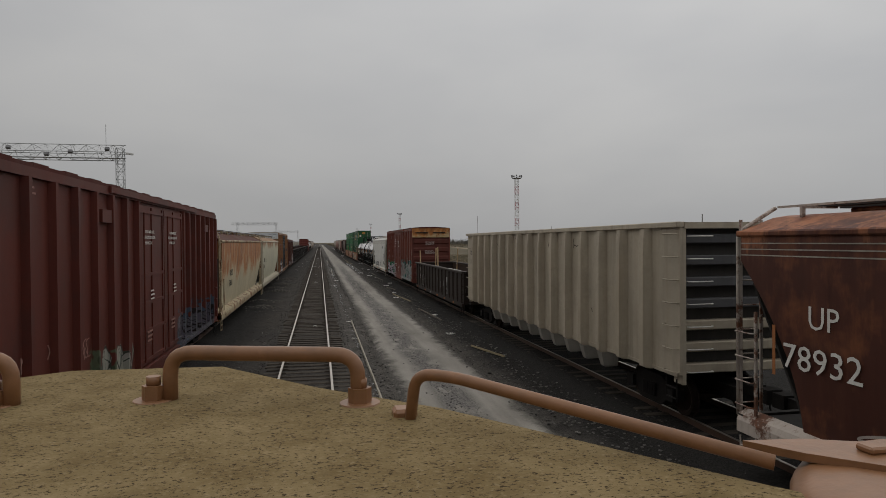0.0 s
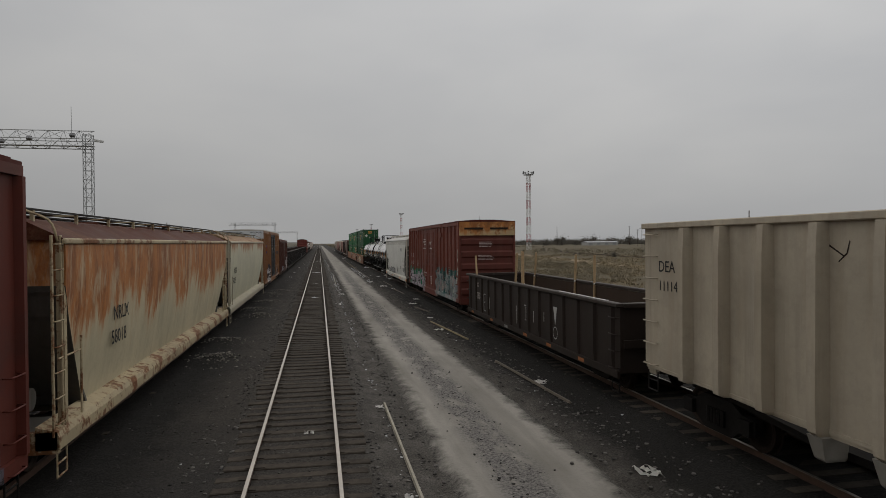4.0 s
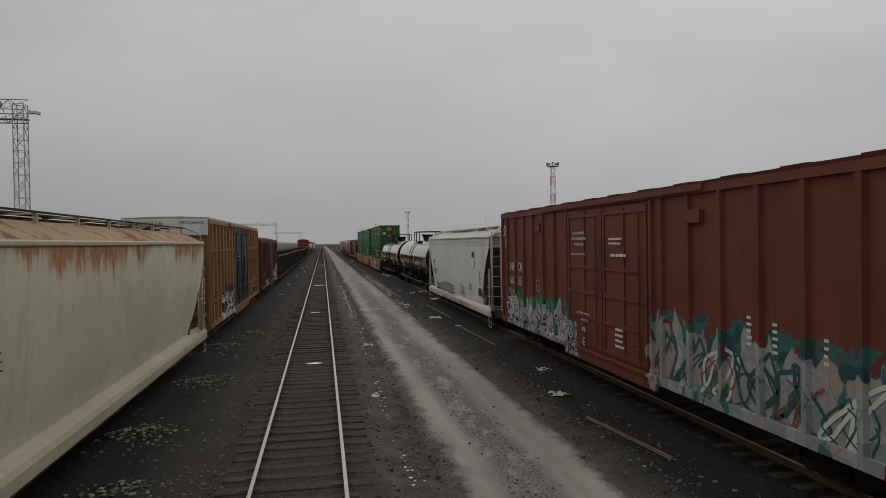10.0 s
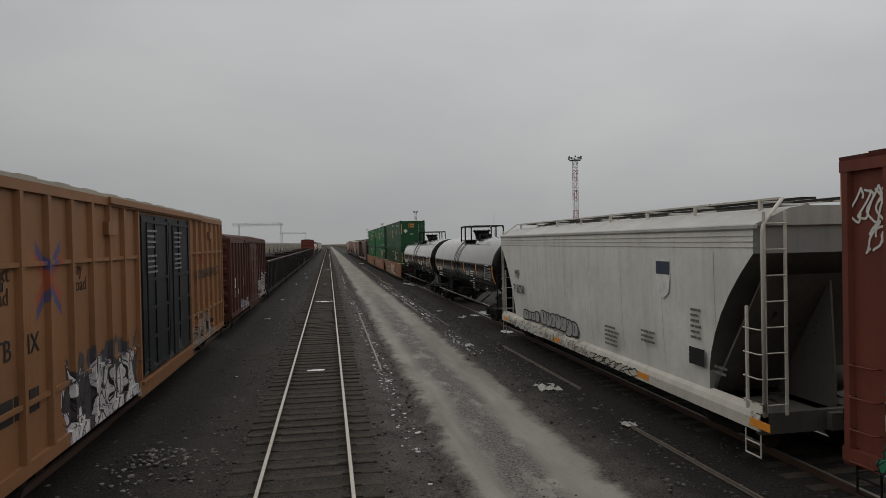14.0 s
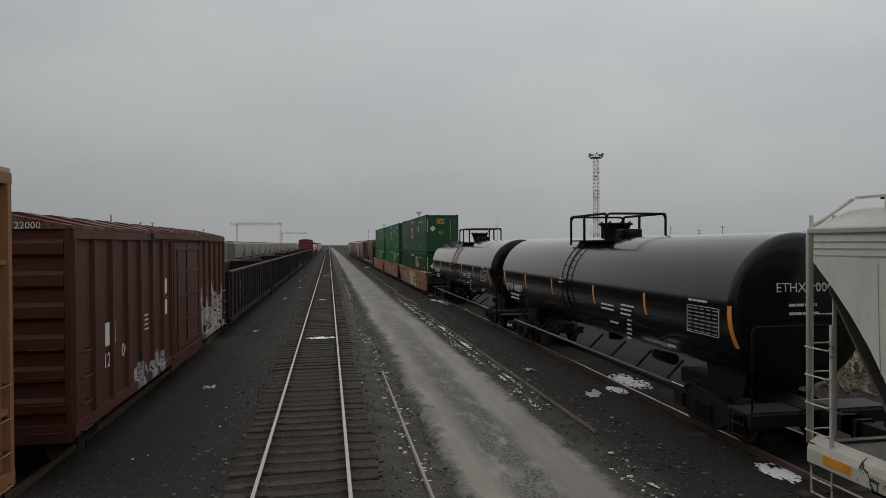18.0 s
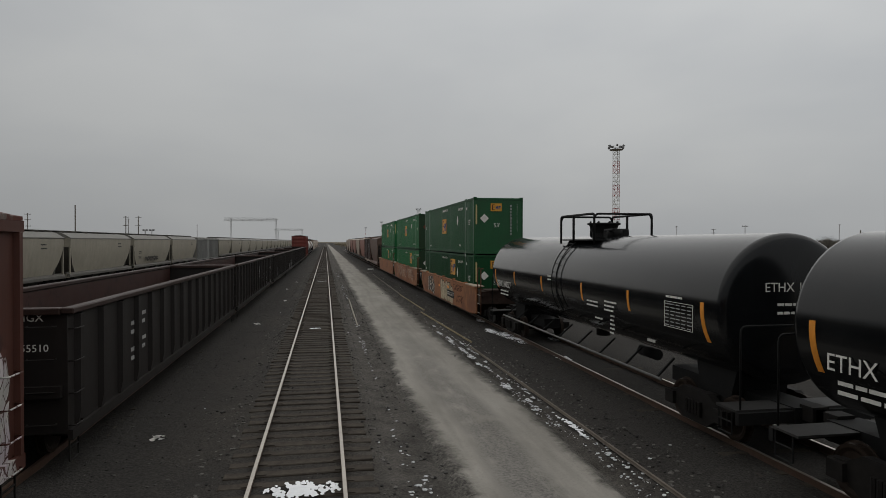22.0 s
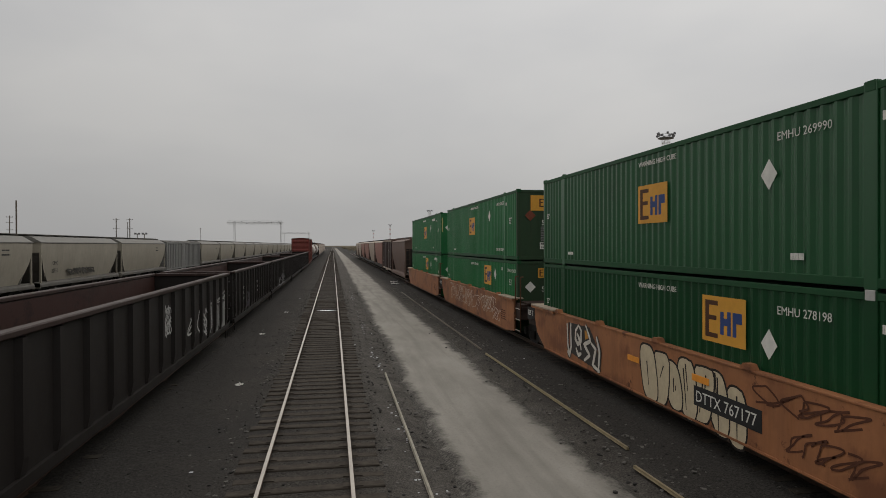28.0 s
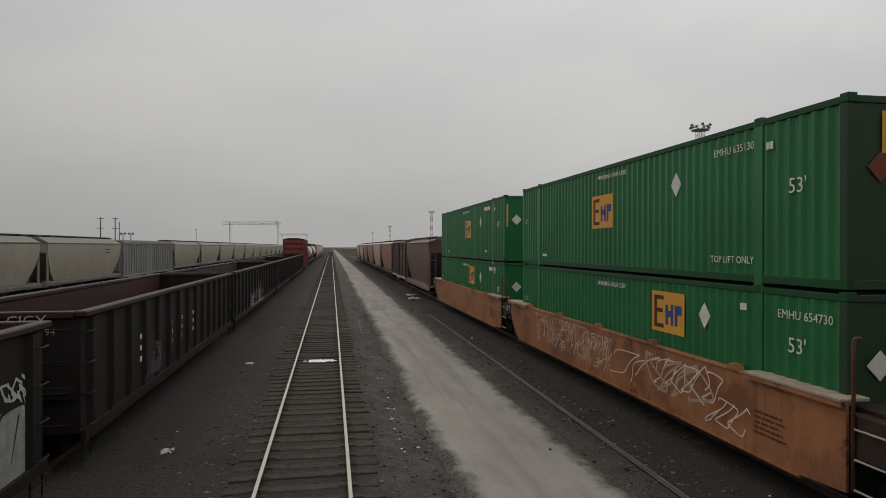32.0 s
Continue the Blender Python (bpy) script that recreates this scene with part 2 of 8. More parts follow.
# ---------------------------------------------------------------- building helpers
RAIL = 0.20          # top of rail over the ground
LEFT, RIGHT, FAR_LEFT = -5.35, 9.2, -22.6


def part(name, bm, material, parent, label=""):
    me = bpy.data.meshes.new(name)
    if isinstance(bm, bmesh.types.BMesh):
        bm.normal_update()
        bm.to_mesh(me)
        bm.free()
    else:
        me = bm
    if material is not None and not me.materials:
        me.materials.append(material)
    ob = new(name, me)
    ob.parent = parent
    if label:
        ob["label"] = label
    return ob


def share(name, source, parent, at, label=""):
    """Another piece on the same mesh."""
    ob = new(name, source.data)
    ob.parent = parent
    ob.location = at
    if label:
        ob["label"] = label
    return ob


def thing(name, label, category, at=(0, 0, 0), group="", kind=""):
    ob = new(name)
    ob.empty_display_size = 0.3
    ob.location = at
    return tagged(ob, label, category, group, kind)


def box(bm, x0, x1, y0, y1, z0, z1):
    v = [bm.verts.new((x, y, z)) for z in (z0, z1) for y in (y0, y1) for x in (x0, x1)]
    for f in ((0, 2, 3, 1), (4, 5, 7, 6), (0, 1, 5, 4), (2, 6, 7, 3), (0, 4, 6, 2), (1, 3, 7, 5)):
        bm.faces.new([v[i] for i in f])
    return v


def boxes(*sizes):
    bm = bmesh.new()
    for s in sizes:
        box(bm, *s)
    return bm


def soft_box(x0, x1, y0, y1, z0, z1, r=0.01, seg=1):
    bm = boxes((x0, x1, y0, y1, z0, z1))
    bmesh.ops.bevel(bm, geom=list(bm.edges), offset=r, segments=seg, affect="EDGES")
    return bm


def ring(bm, points):
    return [bm.verts.new(p) for p in points]


def skin(bm, rings, closed=True, cap=True):
    """Faces between rings of points."""
    rs = [ring(bm, r) for r in rings]
    for a, b in zip(rs, rs[1:]):
        n = len(a)
        for i in range(n if closed else n - 1):
            j = (i + 1) % n
            bm.faces.new((a[i], a[j], b[j], b[i]))
    if cap and closed:
        bm.faces.new(list(reversed(rs[0])))
        bm.faces.new(rs[-1])
    bmesh.ops.recalc_face_normals(bm, faces=list(bm.faces))
    return rs


def prism_y(outline, y0, y1, bm=None):
    """An outline of (x, z) drawn out along y."""
    bm = bm or bmesh.new()
    skin(bm, [[(x, y0, z) for x, z in outline], [(x, y1, z) for x, z in outline]])
    return bm


def prism_x(outline, x0, x1, bm=None):
    """An outline of (y, z) drawn out along x."""
    bm = bm or bmesh.new()
    skin(bm, [[(x0, y, z) for y, z in outline], [(x1, y, z) for y, z in outline]])
    return bm


def rod(bm, a, b, r, seg=8):
    a, b = Vector(a), Vector(b)
    turn = (b - a).to_track_quat("Z", "Y").to_matrix()
    pts = [turn @ Vector((r * math.cos(k * math.tau / seg), r * math.sin(k * math.tau / seg), 0)) for k in range(seg)]
    va, vb = [bm.verts.new(a + p) for p in pts], [bm.verts.new(b + p) for p in pts]
    for i in range(seg):
        f = bm.faces.new((va[i], va[(i + 1) % seg], vb[(i + 1) % seg], vb[i]))
        f.smooth = seg > 6
    bm.faces.new(list(reversed(va)))
    bm.faces.new(vb)


def rods(pairs, r, seg=6):
    bm = bmesh.new()
    for a, b in pairs:
        rod(bm, a, b, r, seg)
    return bm


def bent(points, r, seg=10, turn=0.08, steps=5):
    """A round bar through the points, with its corners bent round."""
    pts = [Vector(p) for p in points]
    path = [pts[0]]
    for a, b, c in zip(pts, pts[1:], pts[2:]):
        u, w = (a - b).normalized(), (c - b).normalized()
        t = min(turn, (a - b).length * 0.45, (c - b).length * 0.45)
        for k in range(steps + 1):
            s = k / steps
            path.append((b + u * t) * (1 - s) ** 2 + b * 2 * s * (1 - s) + (b + w * t) * s * s)
    path.append(pts[-1])
    bm = bmesh.new()
    rings, side = [], None
    for i, p in enumerate(path):
        d = (path[min(i + 1, len(path) - 1)] - path[max(i - 1, 0)]).normalized()
        if side is None:
            side = d.orthogonal().normalized()
        side = (side - d * side.dot(d)).normalized()
        up = d.cross(side)
        rings.append([p + side * (r * math.cos(k * math.tau / seg)) + up * (r * math.sin(k * math.tau / seg)) for k in range(seg)])
    skin(bm, rings)
    for f in bm.faces:
        f.smooth = len(f.verts) == 4
    return bm


def lettering(text, size, parent, at, turn, material, name="lettering", spread=1.0, label="", align="LEFT"):
    """Raised stencil letters. turn: the facing of the letters as degrees about z (0 looks to -y)."""
    cu = bpy.data.curves.new(name, "FONT")
    cu.body, cu.size, cu.extrude, cu.space_character, cu.align_x = text, size, 0.002, spread, align
    cu.resolution_u = 2
    tmp = bpy.data.objects.new(name, cu)
    scene.collection.objects.link(tmp)
    me = bpy.data.meshes.new_from_object(tmp)
    bpy.data.objects.remove(tmp)
    bpy.data.curves.remove(cu)
    me.name = name
    me.materials.clear()
    me.materials.append(material)
    ob = new(name, me)
    ob.parent = parent
    ob.matrix_basis = pose(*at, 90, 0, turn)
    ob["kind"] = "stuff"
    if label:
        ob["label"] = label
    return ob


def bars(parent, at, turn, material, rows, width, step, height, name="stencil", seed=0):
    """Rows of small writing too far to read, as plain bars."""
    rnd, bm = random.Random(seed), bmesh.new()
    for i in range(rows):
        x = 0.0
        end = width * rnd.uniform(0.7, 1.0)
        while x < end:
            w = min(end - x, rnd.uniform(0.10, 0.30) * width)
            box(bm, x, x + w * 0.86, -0.002, 0.002, -i * step - height, -i * step)
            x += w
    ob = part(name, bm, material, parent)
    ob["kind"] = "stuff"
    ob.matrix_basis = pose(*at, 0, 0, turn)
    return ob


def bubble_word(parent, x, lo, hi, letters, fill, ink, seed, out=-1):
    """A sprayed word of fat rounded letters with dark outlines; lo and hi are (y, z) corners, x the face, out its outward sign."""
    r = random.Random(seed)
    wide, high = (hi[0] - lo[0]) / letters, hi[1] - lo[1]
    layers = [bmesh.new(), bmesh.new(), bmesh.new()]
    for k in range(letters):
        cy, cz = lo[0] + wide * (k + 0.5), (lo[1] + hi[1]) / 2 + high * r.uniform(-0.08, 0.08)
        hw, hh, lean = wide * r.uniform(0.58, 0.72), high * r.uniform(0.40, 0.5), r.uniform(-0.25, 0.25)
        p, wob = r.uniform(2.4, 4.0), [r.uniform(0.86, 1.06) for _ in range(6)]
        shape = []
        for i in range(28):
            a = i * math.tau / 28
            f = (abs(math.cos(a)) ** p + abs(math.sin(a)) ** p) ** (-1 / p) * (wob[i * 6 // 28] * 0.6 + 0.4)
            shape.append((f * math.cos(a) * hw, f * math.sin(a) * hh))
        for bm, grow, lift in ((layers[0], 0.035, 0.0), (layers[1], -0.012, 0.0008)):
            bm.faces.new([bm.verts.new((x + out * (0.002 * k + lift), cy + y * (1 + grow / hw) + lean * z, cz + z * (1 + grow / hh))) for y, z in shape])
        for _ in range(r.choice((1, 2, 2))):
            y0, z0, y1, z1 = r.uniform(-0.3, 0.3) * hw, r.uniform(-0.1, 0.95) * hh, r.uniform(-0.3, 0.3) * hw, r.uniform(-0.95, 0.1) * hh
            layers[2].faces.new([layers[2].verts.new((x + out * (0.002 * k + 0.0014), cy + y + lean * z, cz + z)) for y, z in ((y0 - 0.03, z0), (y0 + 0.02, z0), (y1 + 0.012, z1), (y1 - 0.012, z1))])
    for bm, m, name in zip(layers, (ink, fill, ink), ("sprayed_outline", "sprayed_fill", "sprayed_line")):
        part(name, bm, m, parent)["kind"] = "stuff"


def ribbon(bm, x, pts, thick):
    """A flat sprayed line through (y, z) points on the plane x."""
    rows = []
    for i, (y, z) in enumerate(pts):
        (ya, za), (yb, zb) = pts[max(i - 1, 0)], pts[min(i + 1, len(pts) - 1)]
        d = math.hypot(yb - ya, zb - za) or 1
        w = thick * (0.55 + 0.45 * math.sin(math.pi * (i + 0.5) / len(pts)))
        rows.append([bm.verts.new((x, y - (zb - za) / d * w, z + (yb - ya) / d * w)), bm.verts.new((x, y + (zb - za) / d * w, z - (yb - ya) / d * w))])
    for p, q in zip(rows, rows[1:]):
        bm.faces.new((p[0], q[0], q[1], p[1]))


def slashes(parent, x, lo, hi, material, seed, count, thick):
    """Many short leaning strokes sprayed close together."""
    r, bm = random.Random(seed), bmesh.new()
    for k in range(count):
        y, z = r.uniform(lo[0], hi[0]), r.uniform(lo[1], hi[1])
        a, bend, long = r.gauss(1.15, 0.5), r.uniform(-1.6, 1.6), r.uniform(0.15, 0.6)
        pts = []
        for i in range(8):
            pts.append((y, min(max(z, lo[1]), hi[1])))
            y, z, a = y - math.cos(a) * long / 7, z + math.sin(a) * long / 7, a + bend / 7
        ribbon(bm, x - 0.0004 * (k % 12), pts, thick * r.uniform(0.6, 1.2))
    part("spray_tag", bm, material, parent)["kind"] = "stuff"


STROKES = ((((0.0, 0.95), (0.12, 0.35), (0.4, 0.02), (0.62, 0.3), (0.55, 1.0)), ((0.1, 0.12), (0.5, 0.0))),
           (((0.5, 0.98), (0.12, 0.8), (0.1, 0.55), (0.45, 0.42), (0.85, 0.55), (0.88, 0.85), (0.5, 0.98)), ((0.35, 0.72), (0.62, 0.6), (0.9, 0.3)), ((0.2, 0.3), (0.55, 0.12), (0.95, 0.2))),
           (((0.3, 1.1), (0.95, 0.7), (0.15, 0.55), (0.9, 0.3), (0.2, 0.1)),),
           (((0.0, 0.62), (0.55, 0.5), (0.2, 0.05), (1.05, -0.05)), ((0.6, 0.85), (1.0, 0.45), (0.85, -0.1))))


def fat_shapes(parent, x, lo, hi, fill, ink, seed, thick=0.085):
    """Broad sprayed strokes, pale over a dark backing; lo and hi are (y, z) corners."""
    r, back, front = random.Random(seed), bmesh.new(), bmesh.new()
    wide, high = (hi[0] - lo[0]) / len(STROKES), hi[1] - lo[1]
    for k, shape in enumerate(STROKES):
        lift, lean = r.uniform(-0.06, 0.06) * high, r.uniform(-0.12, 0.12)
        for j, line in enumerate(shape):
            pts = []
            for (u, v), (u2, v2) in zip(line, line[1:]):
                for i in range(5):
                    f = i / 5
                    pts.append((hi[0] - wide * (k + 0.05 + 0.92 * (u + (u2 - u) * f) + lean * v), lo[1] + lift + high * (v + (v2 - v) * f)))
            pts.append((hi[0] - wide * (k + 0.05 + 0.92 * line[-1][0] + lean * line[-1][1]), lo[1] + lift + high * line[-1][1]))
            ribbon(back, x - 0.0006 * (2 * k + j), pts, thick + 0.055)
            ribbon(front, x - 0.008 - 0.0006 * (2 * k + j), pts, thick)
    part("sprayed_outline", back, ink, parent)["kind"] = "stuff"
    part("sprayed_line", front, fill, parent)["kind"] = "stuff"


def scrawl(parent, x, lo, hi, material, seed, strokes=6, thick=0.02):
    """A sprayed tag of looping strokes on a car's side: lo and hi are (y, z) corners, x the side's face."""
    r, bm = random.Random(seed), bmesh.new()
    wide, high = hi[0] - lo[0], hi[1] - lo[1]
    for k in range(strokes):
        y0 = lo[0] + wide * (k + 0.5) / strokes
        n, a = 30, r.uniform(0, math.tau)
        pts, turn = [], r.choice((-1, 1)) * r.uniform(0.16, 0.34)
        for i in range(n):
            f = i / (n - 1)
            y = y0 + wide / strokes * (0.75 * math.sin(a + turn * i) + 0.2 * math.sin(3 * a + 2.3 * turn * i))
            z = lo[1] + high * (0.5 + 0.48 * math.cos(a * 1.3 + turn * i * 0.8) * (0.85 + 0.15 * math.sin(a + 1.7 * turn * i)))
            pts.append((y, z))
        for i, ((ya, za), (yb, zb)) in enumerate(zip(pts, pts[1:])):
            px = x + math.copysign(0.0005 * (i % 6) + 0.0032 * (k % 4), x)
            d = math.hypot(yb - ya, zb - za) or 1
            ny, nz = -(zb - za) / d * thick, (yb - ya) / d * thick
            ey, ez = (yb - ya) / d * thick * 0.6, (zb - za) / d * thick * 0.6
            vs = [bm.verts.new((px, y, z)) for y, z in ((ya + ny - ey, za + nz - ez), (yb + ny + ey, zb + nz + ez), (yb - ny + ey, zb - nz + ez), (ya - ny - ey, za - nz - ez))]
            bm.faces.new(vs)
    ob = part("spray_tag", bm, material, parent)
    ob["kind"] = "stuff"
    return ob

# ---------------------------------------------------------------- ground, road and tracks
def ground_material():
    n = Nodes("shaded_cinder_ballast", 0.95)
    grit, clod, wide = n.noise(26.0, 4.0, 0.75), n.noise(3.1, 5.0, 0.7), n.noise(0.23, 4.0)
    col = n.mix(n.step(grit, 0.35, 0.68), (0.0145, 0.0132, 0.012), (0.083, 0.075, 0.065))
    col = n.mix(n.math("MULTIPLY", n.step(clod, 0.45, 0.75), 0.5), col, (0.058, 0.052, 0.046))
    col = n.mix(n.math("MULTIPLY", n.step(wide, 0.42, 0.68), 0.5), col, (0.024, 0.0235, 0.0235))
    x = n.axis(0)
    # greyer gravel beside the road
    near = n.math("MULTIPLY", n.step(x, 0.9, 1.6), n.step(x, 6.6, 5.4))
    col = n.mix(n.math("MULTIPLY", near, n.step(n.noise(1.1, 5.0, 0.7), 0.3, 0.7)), col, n.mix(n.step(grit, 0.3, 0.7), (0.038, 0.0355, 0.0325), (0.165, 0.152, 0.135)))
    # black cinders plus painted shade beneath the parked cars on both sides
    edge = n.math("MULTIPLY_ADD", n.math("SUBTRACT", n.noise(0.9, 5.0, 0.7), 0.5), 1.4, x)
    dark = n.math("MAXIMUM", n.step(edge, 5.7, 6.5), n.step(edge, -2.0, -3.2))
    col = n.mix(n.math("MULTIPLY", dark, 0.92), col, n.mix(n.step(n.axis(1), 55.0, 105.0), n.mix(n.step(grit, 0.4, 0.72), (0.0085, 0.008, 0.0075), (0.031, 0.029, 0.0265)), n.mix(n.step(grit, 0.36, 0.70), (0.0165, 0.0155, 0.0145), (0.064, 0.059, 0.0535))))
    # dry grass and sand of the open field
    tuft = n.noise(1.6, 6.0, 0.75, (1, 0.7, 1))
    field = n.mix(n.step(tuft, 0.35, 0.66), (0.078, 0.068, 0.045), (0.130, 0.109, 0.073))
    field = n.mix(n.step(n.noise(0.07, 5.0, 0.6), 0.5, 0.62), field, (0.085, 0.066, 0.04))
    # a broken strip of bare sand in front of the old bank
    strip = n.math("SUBTRACT", n.math("MULTIPLY_ADD", n.axis(1), -0.135, x), 34.1)
    strip = n.math("ABSOLUTE", n.math("MULTIPLY_ADD", n.math("SUBTRACT", n.noise(0.22, 5.0, 0.65), 0.5), 7.0, strip))
    bare = n.math("MULTIPLY", n.step(strip, 2.3, 1.5), n.step(n.noise(0.10, 3.0, 0.6, (1, 0.5, 1)), 0.36, 0.46))
    field = n.mix(bare, field, n.mix(n.step(tuft, 0.4, 0.6), (0.30, 0.235, 0.165), (0.235, 0.18, 0.125)))
    rag = n.math("MULTIPLY_ADD", n.math("SUBTRACT", n.noise(0.5, 5.0, 0.7), 0.5), 5.0, x)
    far = n.math("ADD", n.step(rag, 17.5, 19.5), n.step(x, -30.0, -36.0))
    far = n.math("MAXIMUM", far, n.step(n.axis(1), 1500.0, 2600.0))
    col = n.mix(n.math("MINIMUM", far, 1.0), col, field)
    n.bump(n.math("ADD", grit, n.math("MULTIPLY", clod, 1.5)), 0.9, 0.03)
    return n.done(col)


def road_material():
    n = Nodes("packed_dirt_road", 0.9)
    x = n.axis(0)
    wob = n.math("MULTIPLY_ADD", n.math("SUBTRACT", n.noise(0.11, 3.0), 0.5), 0.9, x)
    grit, patch = n.noise(17.0, 4.0, 0.7), n.noise(0.7, 5.0, 0.65, (1, 0.35, 1))
    col = n.mix(n.step(patch, 0.3, 0.7), (0.205, 0.192, 0.17), (0.295, 0.278, 0.248))
    lane = n.noise(1.5, 4.0, 0.6, (1, 0.05, 1), 0.4)
    col = n.mix(n.math("MULTIPLY", n.step(lane, 0.46, 0.66), 0.38), col, (0.125, 0.114, 0.098))
    wet = n.noise(0.35, 5.0, 0.65, (1, 0.3, 1))
    col = n.mix(n.math("MULTIPLY", n.step(wet, 0.52, 0.68), 0.36), col, (0.105, 0.096, 0.081))
    mid = n.math("MULTIPLY", n.step(wob, 3.25, 3.6), n.step(wob, 4.55, 4.2))
    stone = n.mix(n.step(grit, 0.35, 0.65), (0.045, 0.043, 0.041), (0.21, 0.197, 0.183))
    gap = n.step(n.axis(1), 135.0, 95.0)
    col = n.mix(n.math("MULTIPLY", n.math("MULTIPLY", mid, gap), n.step(n.noise(1.9, 5.0, 0.7, (1, 0.4, 1)), 0.36, 0.5)), col, stone)
    fray = n.math("MULTIPLY_ADD", n.math("SUBTRACT", n.noise(1.2, 6.0, 0.75), 0.5), 1.1, wob)
    rim = n.math("MAXIMUM", n.step(fray, 3.0, 2.7), n.step(fray, 5.1, 5.4))
    col = n.mix(n.math("MULTIPLY", rim, n.step(n.noise(3.5, 5.0, 0.7), 0.22, 0.42)), col, n.mix(n.step(grit, 0.33, 0.68), (0.022, 0.0205, 0.019), (0.115, 0.107, 0.095)))
    col = n.mix(n.math("MULTIPLY", n.step(grit, 0.5, 0.8), 0.3), col, (0.09, 0.085, 0.08))
    n.bump(n.math("ADD", grit, patch), 0.5, 0.02)
    return n.done(col)


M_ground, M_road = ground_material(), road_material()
M_rail = plain("rusty_rail_steel", (0.085, 0.05, 0.035), 0.55, 0.3, 0.3, 14)
M_railhead = plain("worn_railhead_steel", (0.38, 0.345, 0.30), 0.36, 0.85, 0.2, 9)
M_tie = plain("dark_oak_tie", (0.052, 0.044, 0.036), 0.9, 0, 0.5, 7, 0.5, 0.01)
M_steel = plain("grimy_cast_steel", (0.013, 0.0115, 0.0105), 0.75, 0.2, 0.45, 7)
M_wheel = plain("rusty_wheel_steel", (0.028, 0.019, 0.014), 0.6, 0.3, 0.4, 9)
M_white = plain("white_stencil_paint", (0.62, 0.61, 0.57), 0.7, 0, 0.18, 7)
M_black_ink = plain("black_stencil_paint", (0.022, 0.022, 0.022), 0.7, 0, 0.3, 7)
M_orange = plain("orange_reflector_tape", (0.72, 0.27, 0.025), 0.5, 0, 0.2, 8)
M_snow = plain("old_snow", (0.78, 0.79, 0.80), 0.8, 0, 0.12, 4, 0.6, 0.02)


HEAPS = ((-3.1, 41.5), (-3.4, 45.5), (-2.9, 55.0), (-3.3, 58.5), (-3.0, 64.0), (-3.4, 70.5), (-2.9, 74.0))     # gravel spilled beside the hoppers


def ground_height(x, y):
    h = -0.02
    for c in (0.0, LEFT, RIGHT, FAR_LEFT):      # ballast shoulders of the tracks
        d = abs(x - c)
        h = max(h, 0.06 - max(0.0, d - 1.35) * 0.16)
    if 1.6 < x < 6.9:
        h = -0.17 + 0.05 * noise.noise((x * 0.8, y * 0.3, 0)) if 2.3 < x < 5.9 else min(h, -0.05)
    if x > 38:
        h += 0.75 * max(0.0, 1 - abs(x - 54.9 - 0.151 * (y - 79.2)) / 8.0)   # low bank with an old track on it
    if x > 13 or x < -28:
        h += 0.10 * noise.noise((x * 0.25, y * 0.25, 1))
    elif abs(x) > 1.6:
        for hx, hy in HEAPS if x < -1.6 else ():
            h += 0.24 * math.exp(-((x - hx) / 0.75) ** 2 - ((y - hy) / 1.0) ** 2)
        h += 0.035 * noise.noise((x * 1.4, y * 1.4, 2))
    return h


def ground_sheet():
    xs = sorted({-2500, -900, -300, -120, -60, -36, -30, 4, 2500, 900, 400, 200, 140, 112, 100} | {round(-27 + 0.9 * i, 2) for i in range(25)}
                | {round(-4.6 + 0.38 * i, 2) for i in range(32)} | {round(8 + 1.3 * i, 2) for i in range(66)})
    ys = [-60, -30, -12] + [round(-4 + 1.0 * i, 2) for i in range(212)] + [214 + 8 * i for i in range(40)] + [560, 640, 760, 950, 1300, 1900, 2800, 4200]
    vs = [(x, y, ground_height(x, y)) for y in ys for x in xs]
    w = len(xs)
    fs = [(j * w + i, j * w + i + 1, (j + 1) * w + i + 1, (j + 1) * w + i) for j in range(len(ys) - 1) for i in range(w - 1)]
    me = bpy.data.meshes.new("ground")
    me.from_pydata(vs, [], fs)
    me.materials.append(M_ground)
    for p in me.polygons:
        p.use_smooth = True
    return tagged(new("ground", me), "dark cinder ballast, shade painted in under the cars, and dry grass field round the rail yard", "ground", kind="structure")


ground_sheet()


def road_sheet():
    vs, fs, k = [], [], 9
    ys = [-30 + 1.0 * i for i in range(260)] + [232 + 12 * i for i in range(60)]
    for y in ys:
        a = 2.32 + 0.22 * noise.noise((0.2, y * 0.13, 4)) + 0.10 * noise.noise((0.7, y * 0.7, 2)) - 0.004 * max(0, y - 230) * 0.2
        b = 5.75 + 0.25 * noise.noise((5.2, y * 0.11, 4)) + 0.12 * noise.noise((5.7, y * 0.7, 2))
        for i in range(k):
            s = i / (k - 1)
            rut = -0.035 * math.exp(-((s - 0.22) / 0.11) ** 2) - 0.035 * math.exp(-((s - 0.76) / 0.11) ** 2)
            lift = 0.09 if 0 < i < k - 1 else -0.12
            vs.append((a + (b - a) * s, y, -0.14 + lift + rut))
    for j in range(len(ys) - 1):
        for i in range(k - 1):
            fs.append((j * k + i, j * k + i + 1, (j + 1) * k + i + 1, (j + 1) * k + i))
    me = bpy.data.meshes.new("road")
    me.from_pydata(vs, [], fs)
    me.materials.append(M_road)
    for p in me.polygons:
        p.use_smooth = True
    return tagged(new("road", me), "pale packed dirt road with two wheel ruts along the tracks", "road", kind="structure")


road_sheet()

